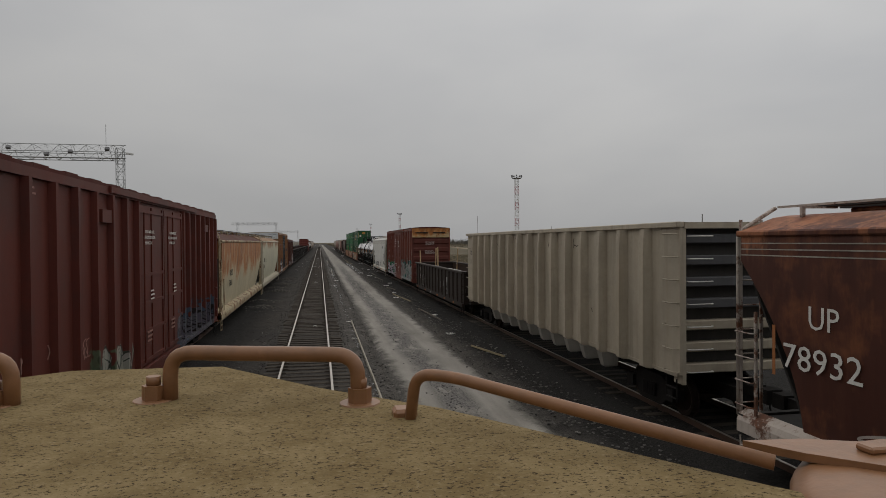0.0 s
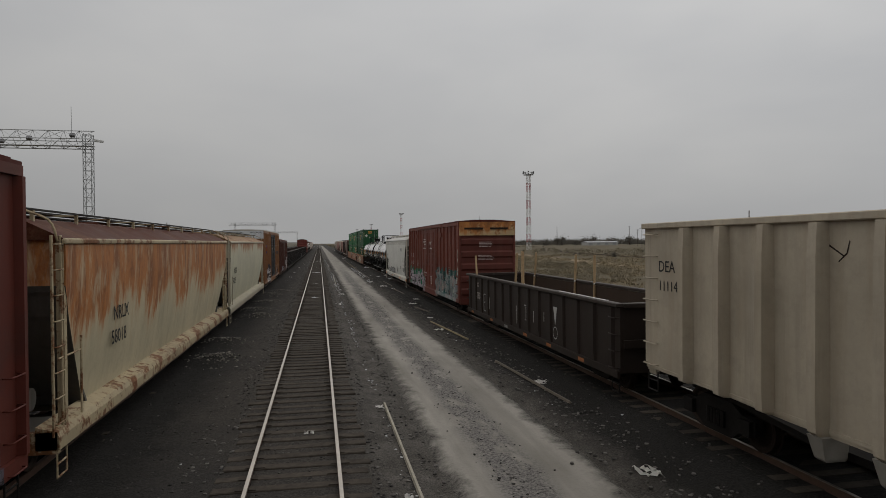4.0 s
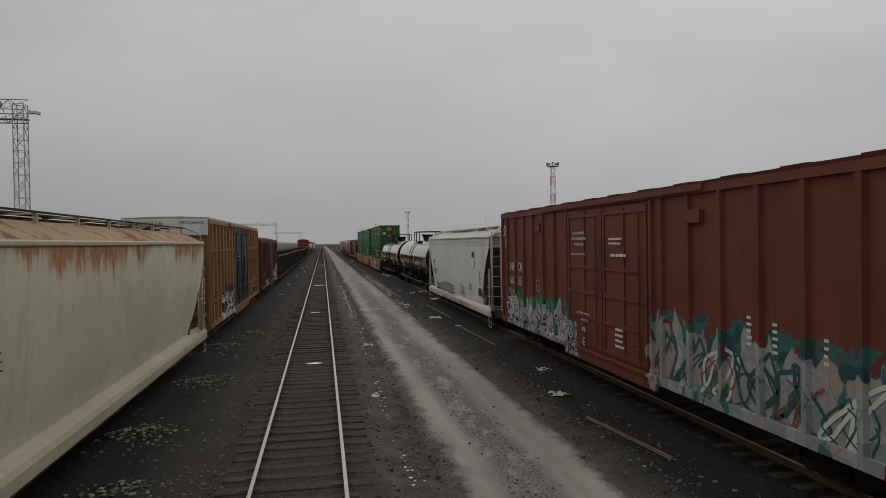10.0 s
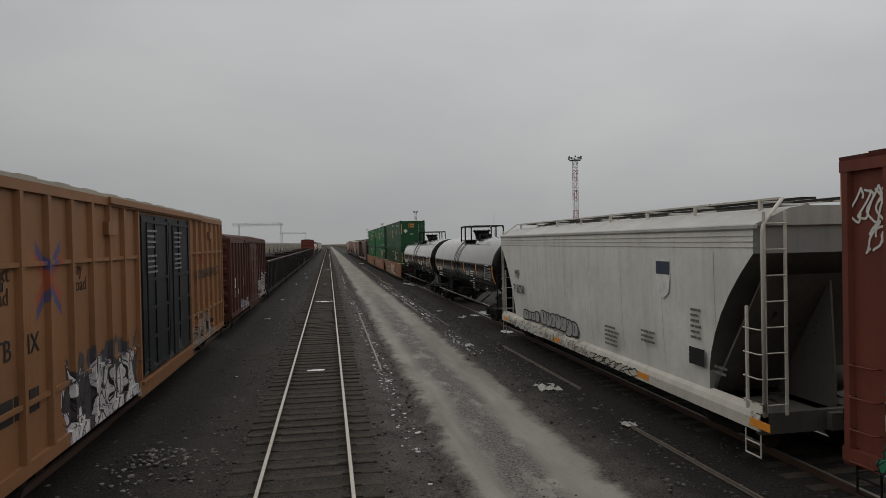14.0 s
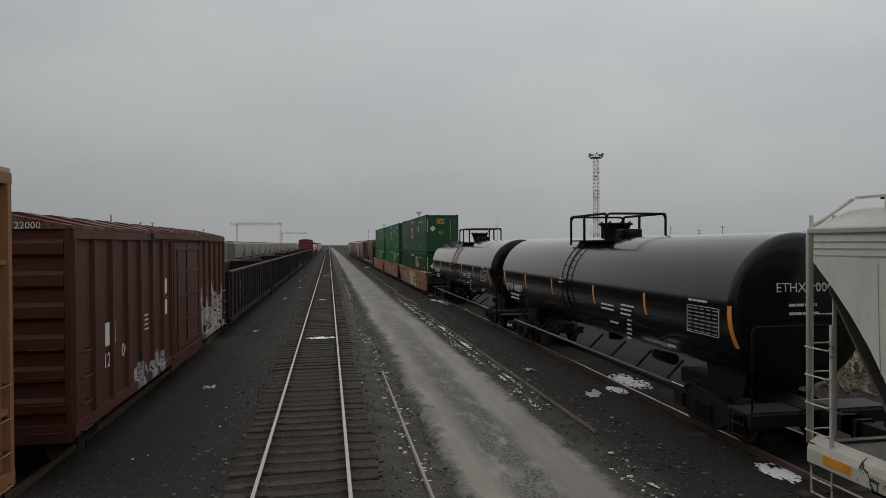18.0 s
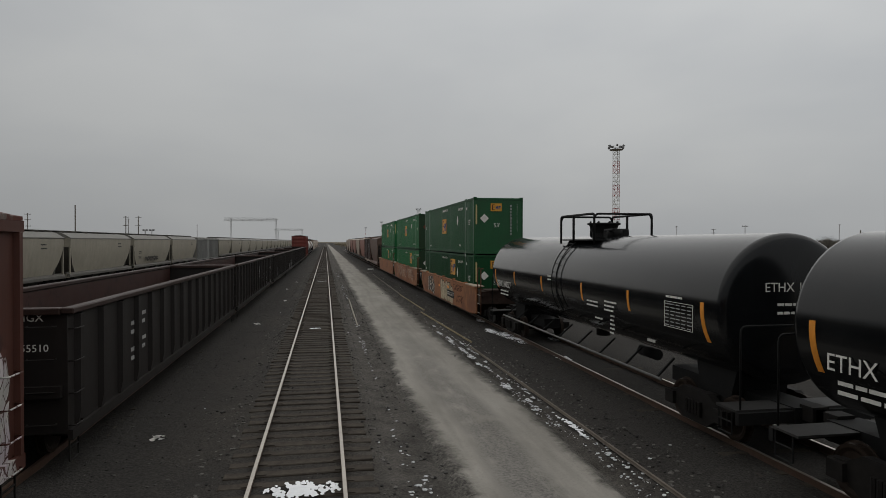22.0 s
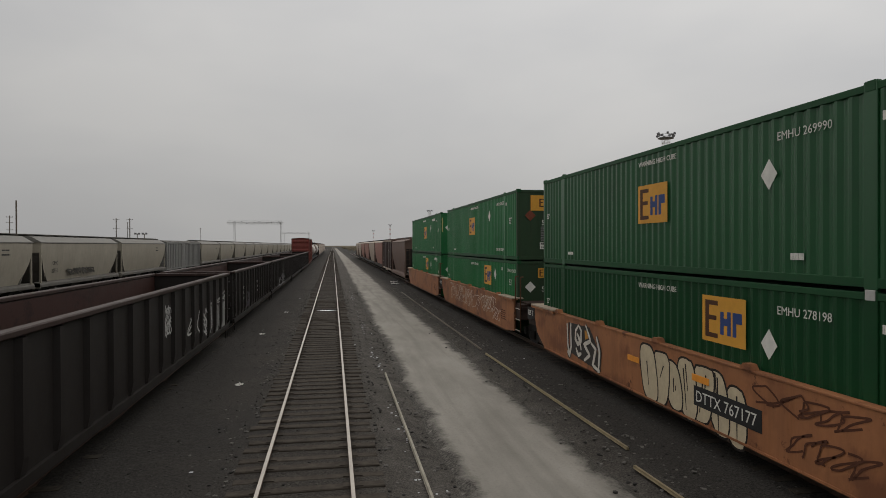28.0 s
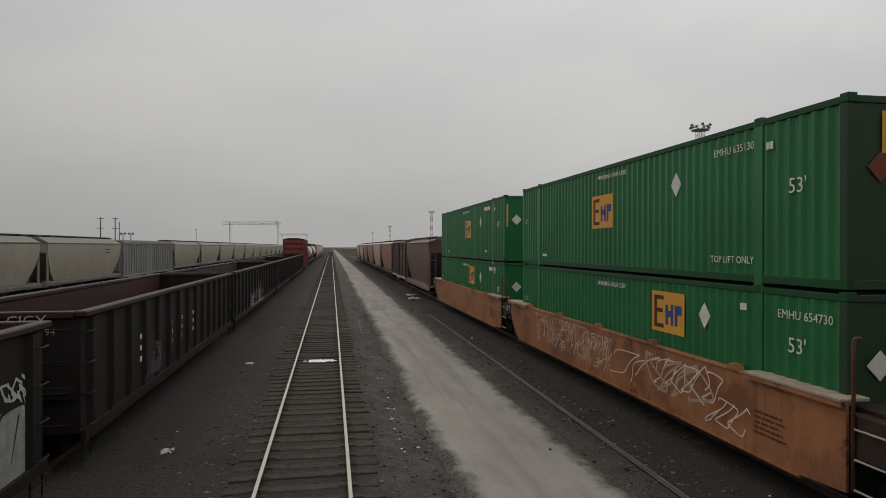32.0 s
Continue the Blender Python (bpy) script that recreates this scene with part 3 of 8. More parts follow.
RAIL_OUTLINE = [(-0.07, 0.02), (0.07, 0.02), (0.07, 0.035), (0.012, 0.055), (0.012, 0.155), (0.036, 0.165), (0.036, 0.192), (-0.036, 0.192), (-0.036, 0.165), (-0.012, 0.155), (-0.012, 0.055), (-0.07, 0.035)]


def track(name, x, y0, y1, label, shiny):
    t = thing(name, label, "railway track", (x, 0, 0), kind="structure")
    for s in (-0.755, 0.755):
        r = part("rail", prism_y([(s + a, b) for a, b in RAIL_OUTLINE], y0, y1), M_rail, t)
        part("railhead", boxes((s - 0.03, s + 0.03, y0, y1, 0.192, RAIL)), M_railhead if shiny else M_rail, r, "bright worn running surface" if shiny else "")
    return t


own_track = track("track", 0, -25, 1400, "straight railway track with worn shiny rails on dark ties", True)
left_track = track("track", LEFT, -25, 900, "railway track with rusty rails under parked cars", False)
right_track = track("track", RIGHT, -25, 420, "railway track with half-bright rails under parked cars", True)
track("track", FAR_LEFT, 60, 900, "railway track with rusty rails under parked grain hoppers", False)

# ---------------------------------------------------------------- parts that all the cars share
def wheel_mesh():
    bm = bmesh.new()
    prof = [(0.0, -0.07), (0.11, -0.07), (0.12, -0.045), (0.30, -0.035), (0.36, -0.065), (0.42, -0.065), (0.425, 0.05), (0.46, 0.055), (0.46, 0.075), (0.36, 0.075), (0.30, 0.03), (0.12, 0.045), (0.0, 0.07)]
    seg = 20
    rs = [[(t, r * math.cos(k * math.tau / seg), r * math.sin(k * math.tau / seg)) for k in range(seg)] for r, t in prof[1:-1]]
    skin(bm, rs)
    me = bpy.data.meshes.new("wheel")
    bm.to_mesh(me)
    bm.free()
    me.materials.append(M_wheel)
    return me


def side_frame_mesh():
    out = [(-1.12, 0.36), (-1.12, 0.62), (-0.75, 0.66), (-0.45, 0.82), (0.45, 0.82), (0.75, 0.66), (1.12, 0.62), (1.12, 0.36), (0.72, 0.34), (0.42, 0.14), (-0.42, 0.14), (-0.72, 0.34)]
    bm = prism_x(out, -0.08, 0.08)
    for y in (-0.9, 0.9):
        box(bm, -0.16, 0.14, y - 0.16, y + 0.16, 0.34, 0.62)
    for k in range(5):
        rod(bm, (-0.12, -0.22 + 0.11 * k, 0.30), (-0.12, -0.22 + 0.11 * k, 0.60), 0.05, 6)
    me = bpy.data.meshes.new("side_frame")
    bm.to_mesh(me)
    bm.free()
    me.materials.append(M_steel)
    return me


WHEEL, SIDE_FRAME = wheel_mesh(), side_frame_mesh()


def truck(parent, y, z=0.0):
    """A two-axle bogie. z=0 is the top of rail."""
    t = part("truck", boxes((-0.95, 0.95, y - 0.2, y + 0.2, z + 0.42, z + 0.72), (-0.3, 0.3, y - 0.3, y + 0.3, z + 0.72, z + 0.86)), M_steel, parent)
    for s in (-1, 1):
        f = new("side_frame", SIDE_FRAME)
        f.parent = t
        f.matrix_basis = pose(s * 1.0, y, z, 0, 0, 0 if s < 0 else 180)
        for d in (-0.9, 0.9):
            w = new("wheel", WHEEL)
            w.parent = t
            w.matrix_basis = pose(s * 0.755, y + d, z + 0.425, 0, 0, 180 if s > 0 else 0)
    for d in (-0.9, 0.9):
        part("axle", rods([((-0.75, y + d, z + 0.42), (0.75, y + d, z + 0.42))], 0.08, 8), M_wheel, t)
    return t


def coupler(parent, y, d):
    """Drawbar and knuckle at a car's end; d is the way out, -1 or 1."""
    c = part("coupler", boxes((-0.09, 0.09, min(y, y + d * 0.62), max(y, y + d * 0.62), 0.72, 0.92), (-0.17, 0.17, min(y + d * 0.5, y + d * 0.82), max(y + d * 0.5, y + d * 0.82), 0.68, 0.96)), M_steel, parent)
    part("air_hose", bent([(0.28, y, 0.75), (0.30, y + d * 0.25, 0.7), (0.22, y + d * 0.45, 0.32), (0.12, y + d * 0.75, 0.45)], 0.022, 6, 0.12, 3), M_steel, c)


def rung_run(parent, spots, way, out, length, material, name):
    """Bent bars, one mesh for all: way is the axis they run along, out the push away from the car."""
    first = None
    half = length / 2
    for at in spots:
        if first is None:
            if way == "y":
                pts = [(0, -half, 0), (out, -half, 0), (out, half, 0), (0, half, 0)]
            else:
                pts = [(-half, 0, 0), (-half, out, 0), (half, out, 0), (half, 0, 0)]
            first = part(name, bent(pts, 0.013, 5, 0.03, 1), material, parent)
            first.location = at
        else:
            share(name, first, parent, at)


def ladder(parent, x, y0, y1, z0, z1, rungs, material, out=0.09, rails=True):
    """Rungs along y at a side; x is the plane of the side and out points away from the car."""
    spots = [(x, (y0 + y1) / 2, z0 + (z1 - z0) * i / max(1, rungs - 1)) for i in range(rungs)]
    if not rails:
        return rung_run(parent, spots, "y", out, y1 - y0, material, "grab_iron")
    rail0 = part("ladder", soft_box(min(x, x + out * 0.5), max(x, x + out * 0.5), -0.03, 0.03, z0 - 0.2, z1 + 0.15, 0.006), material, parent)
    rail0.location = (0, y0, 0)
    part("ladder_rail", soft_box(min(x, x + out * 0.5), max(x, x + out * 0.5), y1 - y0 - 0.03, y1 - y0 + 0.03, z0 - 0.2, z1 + 0.15, 0.006), material, rail0)
    rung_run(rail0, [(a, b - y0, c) for a, b, c in spots], "y", out, y1 - y0, material, "rung")


def end_ladder(parent, x0, x1, y, d, z0, z1, rungs, material, rails=True):
    """Rungs along x at a car's end face."""
    spots = [((x0 + x1) / 2, y, z0 + (z1 - z0) * i / max(1, rungs - 1)) for i in range(rungs)]
    if not rails:
        return rung_run(parent, spots, "x", d * 0.09, x1 - x0, material, "grab_iron")
    a, b = sorted((y, y + d * 0.05))
    rail0 = part("end_ladder", soft_box(-0.03, 0.03, a, b, z0 - 0.2, z1 + 0.2, 0.006), material, parent)
    rail0.location = (x0, 0, 0)
    part("ladder_rail", soft_box(x1 - x0 - 0.03, x1 - x0 + 0.03, a, b, z0 - 0.2, z1 + 0.2, 0.006), material, rail0)
    rung_run(rail0, [(p - x0, q, r) for p, q, r in spots], "x", d * 0.09, x1 - x0, material, "rung")


def step_iron(parent, x, y, z, material):
    part("sill_step", rods([((x, y - 0.2, z), (x, y - 0.2, z - 0.42)), ((x, y + 0.2, z), (x, y + 0.2, z - 0.42)), ((x, y - 0.2, z - 0.42), (x, y + 0.2, z - 0.42)), ((x, y - 0.2, z - 0.2), (x, y + 0.2, z - 0.2))], 0.016, 5), material, parent)


# ---------------------------------------------------------------- boxcars
def boxcar(name, label, xc, y0, y1, eave, ridge, mats, doors, pitch, posts=0.07, bays=(), rows=(), end_ribs=5, band=None, roof_ribs=None, group="parked boxcars", post_list=None, deep=0.74):
    """eave, ridge: world heights. doors: (y0, y1) of each leaf. mats: body, roof, door, end, trim. rows: heights of level stiffeners on the side."""
    m_body, m_roof, m_door, m_end, m_trim = mats
    mid, half = (y0 + y1) / 2, (y1 - y0) / 2
    c = thing(name, label, "boxcar", (xc, mid, RAIL), group)
    e, r, w = eave - RAIL, ridge - RAIL, 1.49
    part("body", soft_box(-w, w, -half + 0.06, half - 0.06, 0.78, e - 0.02, 0.012), m_body, c)
    roof = part("roof", prism_y([(-w - 0.05, e - 0.04), (-w - 0.05, e + 0.02), (-0.5, r), (0.5, r), (w + 0.05, e + 0.02), (w + 0.05, e - 0.04)], -half, half), m_roof, c)
    count = roof_ribs or int((y1 - y0) / 1.25)
    rib0 = None
    for i in range(count):
        y = -half + (i + 0.5) * 2 * half / count
        if rib0 is None:
            rib0 = part("roof_rib", prism_y([(-w - 0.052, e - 0.02), (-w - 0.052, e + 0.04), (-0.55, r + 0.05), (0.55, r + 0.05), (w + 0.052, e + 0.04), (w + 0.052, e - 0.02), (0.5, r - 0.02), (-0.5, r - 0.02)], -0.28, 0.28), m_roof, roof)
            rib0.location = (0, y, 0)
        else:
            share("roof_rib", rib0, roof, (0, y, 0))
    d_lo, d_hi = min(d[0] for d in doors) - mid, max(d[1] for d in doors) - mid
    for s in (-1, 1):
        a, b = sorted((s * (w + 0.002), s * (w + 0.075)))
        part("top_chord", boxes((a, b, -half + 0.02, half - 0.02, e - 0.20, e - 0.045)), m_trim, c)
        for ya, yb, za, zb in ((-half + 0.02, d_lo - 0.3, 0.70, 0.90), (d_hi + 0.3, half - 0.02, 0.70, 0.90), (d_lo - 0.3, d_hi + 0.3, 0.52, 0.88)):
            part("side_sill", boxes((a, b, ya, yb, za, zb)), m_trim, c)
        post0 = None
        spans = ((-half + 0.05, d_lo - 0.05), (d_hi + 0.05, half - 0.05))
        for p0, p1 in spans:
            k = max(1, round((p1 - p0) / pitch))
            marks = [p0 + (p1 - p0) * i / k for i in range(k + 1)]
            if post_list:
                marks = [y - mid for y in post_list if p0 - 0.01 <= y - mid <= p1 + 0.01]
            for y in marks:
                y = min(max(y, p0 + 0.06), p1 - 0.06)
                if post0 is None:
                    out = [(s * (w - 0.004), -0.085), (s * (w + posts), -0.05), (s * (w + posts), 0.05), (s * (w - 0.004), 0.085)]
                    bm = bmesh.new()
                    skin(bm, [[(px, py, z) for px, py in out] for z in (0.905, e - 0.205)])
                    post0 = part("side_post", bm, m_body, c)
                    post0.location = (0, y, 0)
                else:
                    share("side_post", post0, c, (0, y, 0))
            for z in rows:
                a2, b2 = sorted((s * (w - 0.004), s * (w + posts * 0.7)))
                part("side_stiffener", boxes((a2, b2, p0, p1, z - 0.035, z + 0.035)), m_body, c)
        for dy0, dy1 in doors:
            dy0, dy1 = dy0 - mid, dy1 - mid
            a, b = sorted((s * (w + 0.004), s * (w + 0.05)))
            door = part("sliding_door", soft_box(a, b, dy0, dy1, 0.90, e - 0.26, 0.01), m_door, c)
            lo, hi = sorted((s * (w + 0.046), s * (w + 0.085)))
            for z in (1.02, 1.75, 2.45, 3.15, e - 0.42):
                if z < e - 0.4:
                    part("door_rib", boxes((lo, hi, dy0 + 0.04, dy1 - 0.04, z - 0.04, z + 0.04)), m_door, door)
            for y in (dy0 + 0.07, (dy0 + dy1) / 2, dy1 - 0.07):
                part("door_post", boxes((lo + 0.003, hi - 0.004, y - 0.05, y + 0.05, 0.95, e - 0.3)), m_door, door)
            x = s * (w + 0.10)
            part("lock_rod", rods([((x, dy0 + 0.35, 1.0), (x, dy0 + 0.35, e - 0.45))], 0.02, 6), m_door, door)
            part("door_handle", rods([((x, dy0 + 0.35, 1.45), (x + s * 0.03, dy0 + 0.75, 1.42))], 0.016, 6), m_door, door)
        tr0, tr1 = d_lo - 2.2, d_hi + 2.2
        a, b = sorted((s * (w + 0.076), s * (w + 0.13)))
        part("door_track", boxes((a, b, tr0, tr1, e - 0.16, e - 0.03)), m_trim, c)
        part("door_track", boxes((a, b, d_lo - 0.2, d_hi + 2.4, 0.80, 0.87)), m_trim, c)
        for y in bays:
            a, b = sorted((s * (w + 0.0), s * (w + 0.10)))
            part("tack_board", boxes((a, b, y - mid - 0.28, y - mid + 0.28, e - 0.78, e - 0.52)), m_trim, c)
        for sy in (-1, 1):
            yy = sy * (half - 0.42)
            ladder(c, s * (w + posts * 0.2), yy - 0.22, yy + 0.22, 0.75, 2.1, 4, m_trim, s * 0.12, False)
            step_iron(c, s * (w + 0.02), sy * (half - 0.42), 0.72, m_steel_dark)
    for sy in (-1, 1):
        y_a, y_b = sorted((sy * (half - 0.06), sy * half))
        part("end_sheet", boxes((-w + 0.02, w - 0.02, *sorted((sy * (half - 0.07), sy * (half - 0.056))), 0.80, e - 0.06)), m_end, c)
        e0 = None
        z0, z1 = 0.95, e - (deep + 0.01 if band else 0.1)
        for i in range(end_ribs):
            z = z0 + (z1 - z0) * (i + 0.5) / end_ribs
            hgt = (z1 - z0) / end_ribs * 0.31
            if e0 is None:
                out = [(-hgt, 0.0), (-hgt * 0.55, 0.075 * sy), (hgt * 0.55, 0.075 * sy), (hgt, 0.0)]
                bm = bmesh.new()
                skin(bm, [[(x, sy * (half - 0.064) + oy, oz) for oz, oy in out] for x in (-w + 0.09, w - 0.09)])
                e0 = part("end_rib", bm, m_end, c)
                e0.location = (0, 0, z)
            else:
                share("end_rib", e0, c, (0, 0, z))
        for xa, xb in ((-w - 0.015, -w + 0.08), (w - 0.08, w + 0.015)):
            part("corner_post", boxes((xa, xb, y_a, y_b, 0.75, e - 0.05)), m_end, c)
        if band:
            part("end_panel", boxes((-w - 0.02, w + 0.02, *sorted((sy * (half - 0.03), sy * (half + 0.02))), e - deep, e - 0.02)), band, c)
        end_ladder(c, w - 0.62, w - 0.12, sy * half, sy, 0.8, 2.2, 4, m_trim, False)
        part("end_sill", boxes((-w, w, *sorted((sy * (half - 0.25), sy * (half + 0.03))), 0.62, 0.92)), m_end, c)
        coupler(c, sy * half, sy)
        truck(c, sy * (half - 2.0))
    part("underframe", boxes((-0.35, 0.35, -half, half, 0.55, 0.79), (-w + 0.1, w - 0.1, -0.4, 0.4, 0.5, 0.78), (-1.1, -0.4, 1.0, 2.6, 0.42, 0.75)), M_steel, c)
    return c


m_steel_dark = M_steel
RUST, DARK_RUST = (0.20, 0.072, 0.024), (0.085, 0.032, 0.016)
INK, GREEN = (0.015, 0.014, 0.016), (0.02, 0.20, 0.11)

M_oxide = paint("oxide_red_paint", (0.100, 0.0215, 0.0138), 0.05, dusty=0.10, dust=(0.14, 0.07, 0.05), blotch=((0.075, 0.022, 0.016), 0.35), tags=[((20.5, 0.8), (27.3, 1.9), (0.12, 0.12, 0.14), (0.012, 0.011, 0.012), (0.05, 0.07, 0.10), 0.6), ((12.9, 0.75), (16.0, 1.72), (0.38, 0.38, 0.32), (0.03, 0.04, 0.03), (0.08, 0.10, 0.06), 0.9)])
M_oxide_roof = paint("oxide_roof_paint", (0.085, 0.022, 0.016), 0.15, dusty=0.2, gloss=0.05)
M_worn_white = plain("worn_pink_stencil", (0.30, 0.17, 0.14), 0.8)
M_oxide_trim = paint("oxide_trim_paint", (0.088, 0.021, 0.015), 0.08, dusty=0.1)
red_car = boxcar("boxcar", "weathered oxide-red boxcar with ribbed sides and graffiti along the sill", LEFT, 1.6, 28.0, 5.34, 5.42, (M_oxide, M_oxide_roof, M_oxide, M_oxide, M_oxide),
                 ((16.4, 18.85), (18.87, 21.3)), 0.98, 0.12, (14.0, 25.6))
for y in (16.72, 19.3):
    for txt, dy, dz in (("CLOSE AND LOCK", 0.12, 0.0), ("BOTH DOORS BEFORE", 0.0, -0.14), ("MOVING CAR", 0.12, -0.28)):
        lettering(txt, 0.105, red_car, (1.594, y + dy - 14.8, 4.19 + dz), 90, M_white)
    bars(red_car, (1.594, y + 0.6 - 14.8, 2.75), 90, M_white, 3, 0.42, 0.1, 0.04, seed=1)
    bars(red_car, (1.594, y + 0.25 - 14.8, 1.75), 90, M_worn_white, 3, 0.5, 0.11, 0.05, seed=2)
bars(red_car, (1.497, 10.45 - 14.8, 5.0), 90, M_worn_white, 4, 0.5, 0.09, 0.03, seed=3)
scrawl(red_car, 1.497, (12.75 - 14.8, 1.75), (13.15 - 14.8, 2.2), M_worn_white, 7, 3, 0.012)
lettering("NR", 0.36, red_car, (1.498, 10.30 - 14.8, 2.02), 90, M_worn_white)
lettering("X", 0.34, red_car, (1.498, 11.25 - 14.8, 2.08), 90, M_worn_white)
part("patch_panel", prism_x([(0.34 * math.cos(k * math.tau / 20), 0.95 * math.sin(k * math.tau / 20)) for k in range(20)], 1.49, 1.497), plain("faded_primer", (0.24, 0.10, 0.08), 0.8), red_car).location = (0, 26.82 - 14.8, 3.5)

M_nk = paint("brown_red_boxcar_paint", (0.160, 0.043, 0.028), 0.05, dusty=0.12, dust=(0.17, 0.085, 0.06), blotch=((0.12, 0.032, 0.021), 0.35),
             tags=[((61.6, 0.75), (68.75, 2.0), (0.60, 0.55, 0.60), INK, GREEN, 0.58), ((51.2, 0.75), (57.3, 2.35), (0.36, 0.40, 0.385), (0.20, 0.245, 0.24), (0.035, 0.13, 0.125), 0.62, (0.34, 0.275, 0.265))])
M_nk_band = paint("rusty_cream_end_band", (0.52, 0.38, 0.21), 0.34, (0.36, 0.13, 0.035), dusty=0.3, streak=(5.6, 1.6, 0.95, (0.42, 0.16, 0.04)))
# side red darkened for the ends: their shade is in the paint
M_nk_end = paint("shaded_red_end_paint", (0.105, 0.029, 0.021), 0.08, dusty=0.08)
nk = boxcar("boxcar", "brown-red boxcar with double doors, rusty end band and silver graffiti", RIGHT, 50.5, 69.4, 5.2, 5.26, (M_nk, M_oxide_roof, M_nk, M_nk_end, M_nk),
            ((57.4, 59.75), (59.77, 62.15)), 1.02, 0.075, (55.6, 64.9), end_ribs=5, band=M_nk_band, roof_ribs=12, post_list=(50.6, 51.6, 52.65, 53.7, 54.75, 55.8, 56.85, 57.3, 62.3, 63.4, 64.45, 65.5, 66.52, 67.56, 68.6, 69.35))
YM = 59.95
for txt, y, z in (("NK", 68.36, 2.97), ("CR", 67.40, 2.97), ("663", 68.38, 2.44), ("35", 67.38, 2.44)):
    lettering(txt, 0.47, nk, (-1.498, y - YM, z - RAIL), -90, M_white)
lettering("F", 0.13, nk, (-1.498, 65.11 - YM, 2.52 - RAIL), -90, M_white)
part("stencil_frame", boxes((-1.5, -1.494, -0.14, 0.14, -0.02, 0.0), (-1.5, -1.494, -0.14, 0.14, 0.36, 0.38), (-1.5, -1.494, -0.14, -0.12, 0, 0.36), (-1.5, -1.494, 0.12, 0.14, 0, 0.36)), M_white, nk).location = (0, 65.07 - YM, 2.38 - RAIL)
for txt, y, z, sz in (("CLOSE AND LOCK", 61.72, 4.27, 0.108), ("BOTH DOORS BEFORE", 61.83, 4.11, 0.108), ("MOVING CAR", 61.58, 3.95, 0.108), ("CERRAR ESTA PUERTA PRIMERO", 61.85, 3.68, 0.075), ("CLOSE THIS DOOR FIRST", 61.5, 2.02, 0.085), ("OPEN CLOSE", 61.15, 1.84, 0.085), ("ASD", 61.1, 1.55, 0.16), ("E", 61.05, 1.15, 0.34)):
    lettering(txt, sz, nk, (-1.594, y - YM, z - RAIL), -90, M_white)
for y, z, rws, w, hh, sd in ((68.35, 1.95, 3, 1.0, 0.05, 4), (59.3, 4.15, 2, 0.9, 0.05, 7), (59.2, 3.75, 1, 1.1, 0.07, 8), (54.05, 2.75, 5, 0.13, 0.05, 9), (53.4, 2.7, 5, 0.13, 0.05, 10), (52.3, 2.6, 4, 0.1, 0.05, 15), (51.7, 2.55, 3, 0.15, 0.05, 16), (59.0, 1.9, 4, 0.5, 0.06, 11)):
    bars(nk, (-1.50 if not 57.4 < y < 62.1 else -1.594, y - YM, z - RAIL), -90, M_white, rws, w, hh * 2.3, hh, seed=sd)
M_end_stencil = plain("dull_pink_stencil", (0.42, 0.33, 0.31), 0.8)
bars(nk, (-0.45, -9.47, 4.12 - RAIL), 0, M_end_stencil, 4, 0.95, 0.075, 0.03, seed=13)
bars(nk, (-0.50, -9.47, 3.42 - RAIL), 0, M_end_stencil, 4, 1.0, 0.075, 0.028, seed=14)
M_spray = plain("pale_spray_paint", (0.50, 0.54, 0.48), 0.75, 0, 0.15)
scrawl(nk, -1.497, (50.62 - YM, 2.95 - RAIL), (51.12 - YM, 3.75 - RAIL), M_spray, 3, 7, 0.013)
scrawl(nk, -1.497, (50.62 - YM, 2.25 - RAIL), (51.12 - YM, 2.85 - RAIL), M_spray, 4, 8, 0.013)
scrawl(nk, -1.497, (68.62 - YM, 4.25 - RAIL), (69.2 - YM, 4.8 - RAIL), M_white, 5, 4, 0.016)
scrawl(nk, -1.497, (68.55 - YM, 3.85 - RAIL), (68.95 - YM, 4.3 - RAIL), M_white, 9, 3, 0.016)
scrawl(nk, -1.497, (67.6 - YM, 1.9 - RAIL), (68.3 - YM, 2.3 - RAIL), M_spray, 6, 4, 0.012)
M_teal_spray, M_red_spray = plain("dark_teal_spray", (0.03, 0.085, 0.085), 0.75), plain("brick_red_spray", (0.26, 0.07, 0.055), 0.75)
for k in range(6):
    y = 51.35 + k * 1.02
    scrawl(nk, -1.498, (y - YM, 0.95 - RAIL), (y + 0.9 - YM, 2.2 - RAIL), M_teal_spray if k % 3 else M_spray, 120 + k, 2, 0.035)
    scrawl(nk, -1.499, (y + 0.1 - YM, 1.0 - RAIL), (y + 0.85 - YM, 1.9 - RAIL), M_red_spray if k % 2 else M_teal_spray, 130 + k, 2, 0.016)
for x in (-0.75, 0.65):
    part("end_slot", boxes((x - 0.5, x + 0.5, -9.50, -9.468, 4.58, 4.68)), M_wheel, nk)

M_tb = paint("mustard_boxcar_paint", (0.240, 0.110, 0.046), 0.06, dusty=0.15, cross=(72.3, 3.66, 0.44, 0.17, (0.05, 0.06, 0.16), (0.30, 0.06, 0.03)),
             tags=[((72.6, 0.7), (76.8, 2.1), (0.70, 0.69, 0.68), INK, (0.05, 0.05, 0.06), 0.75), ((82.5, 0.75), (86.5, 1.9), (0.34, 0.28, 0.22), (0.03, 0.02, 0.02), (0.36, 0.155, 0.05), 0.6)])
M_tb_roof = paint("tan_grey_roof", (0.36, 0.33, 0.27), 0.12, dusty=0.3)
M_tb_door = paint("black_door_paint", (0.0085, 0.0095, 0.012), 0.04, dusty=0.05, tags=[((77.0, 0.75), (82.0, 1.35), (0.12, 0.12, 0.12), (0.01, 0.01, 0.01), (0.014, 0.016, 0.02))])
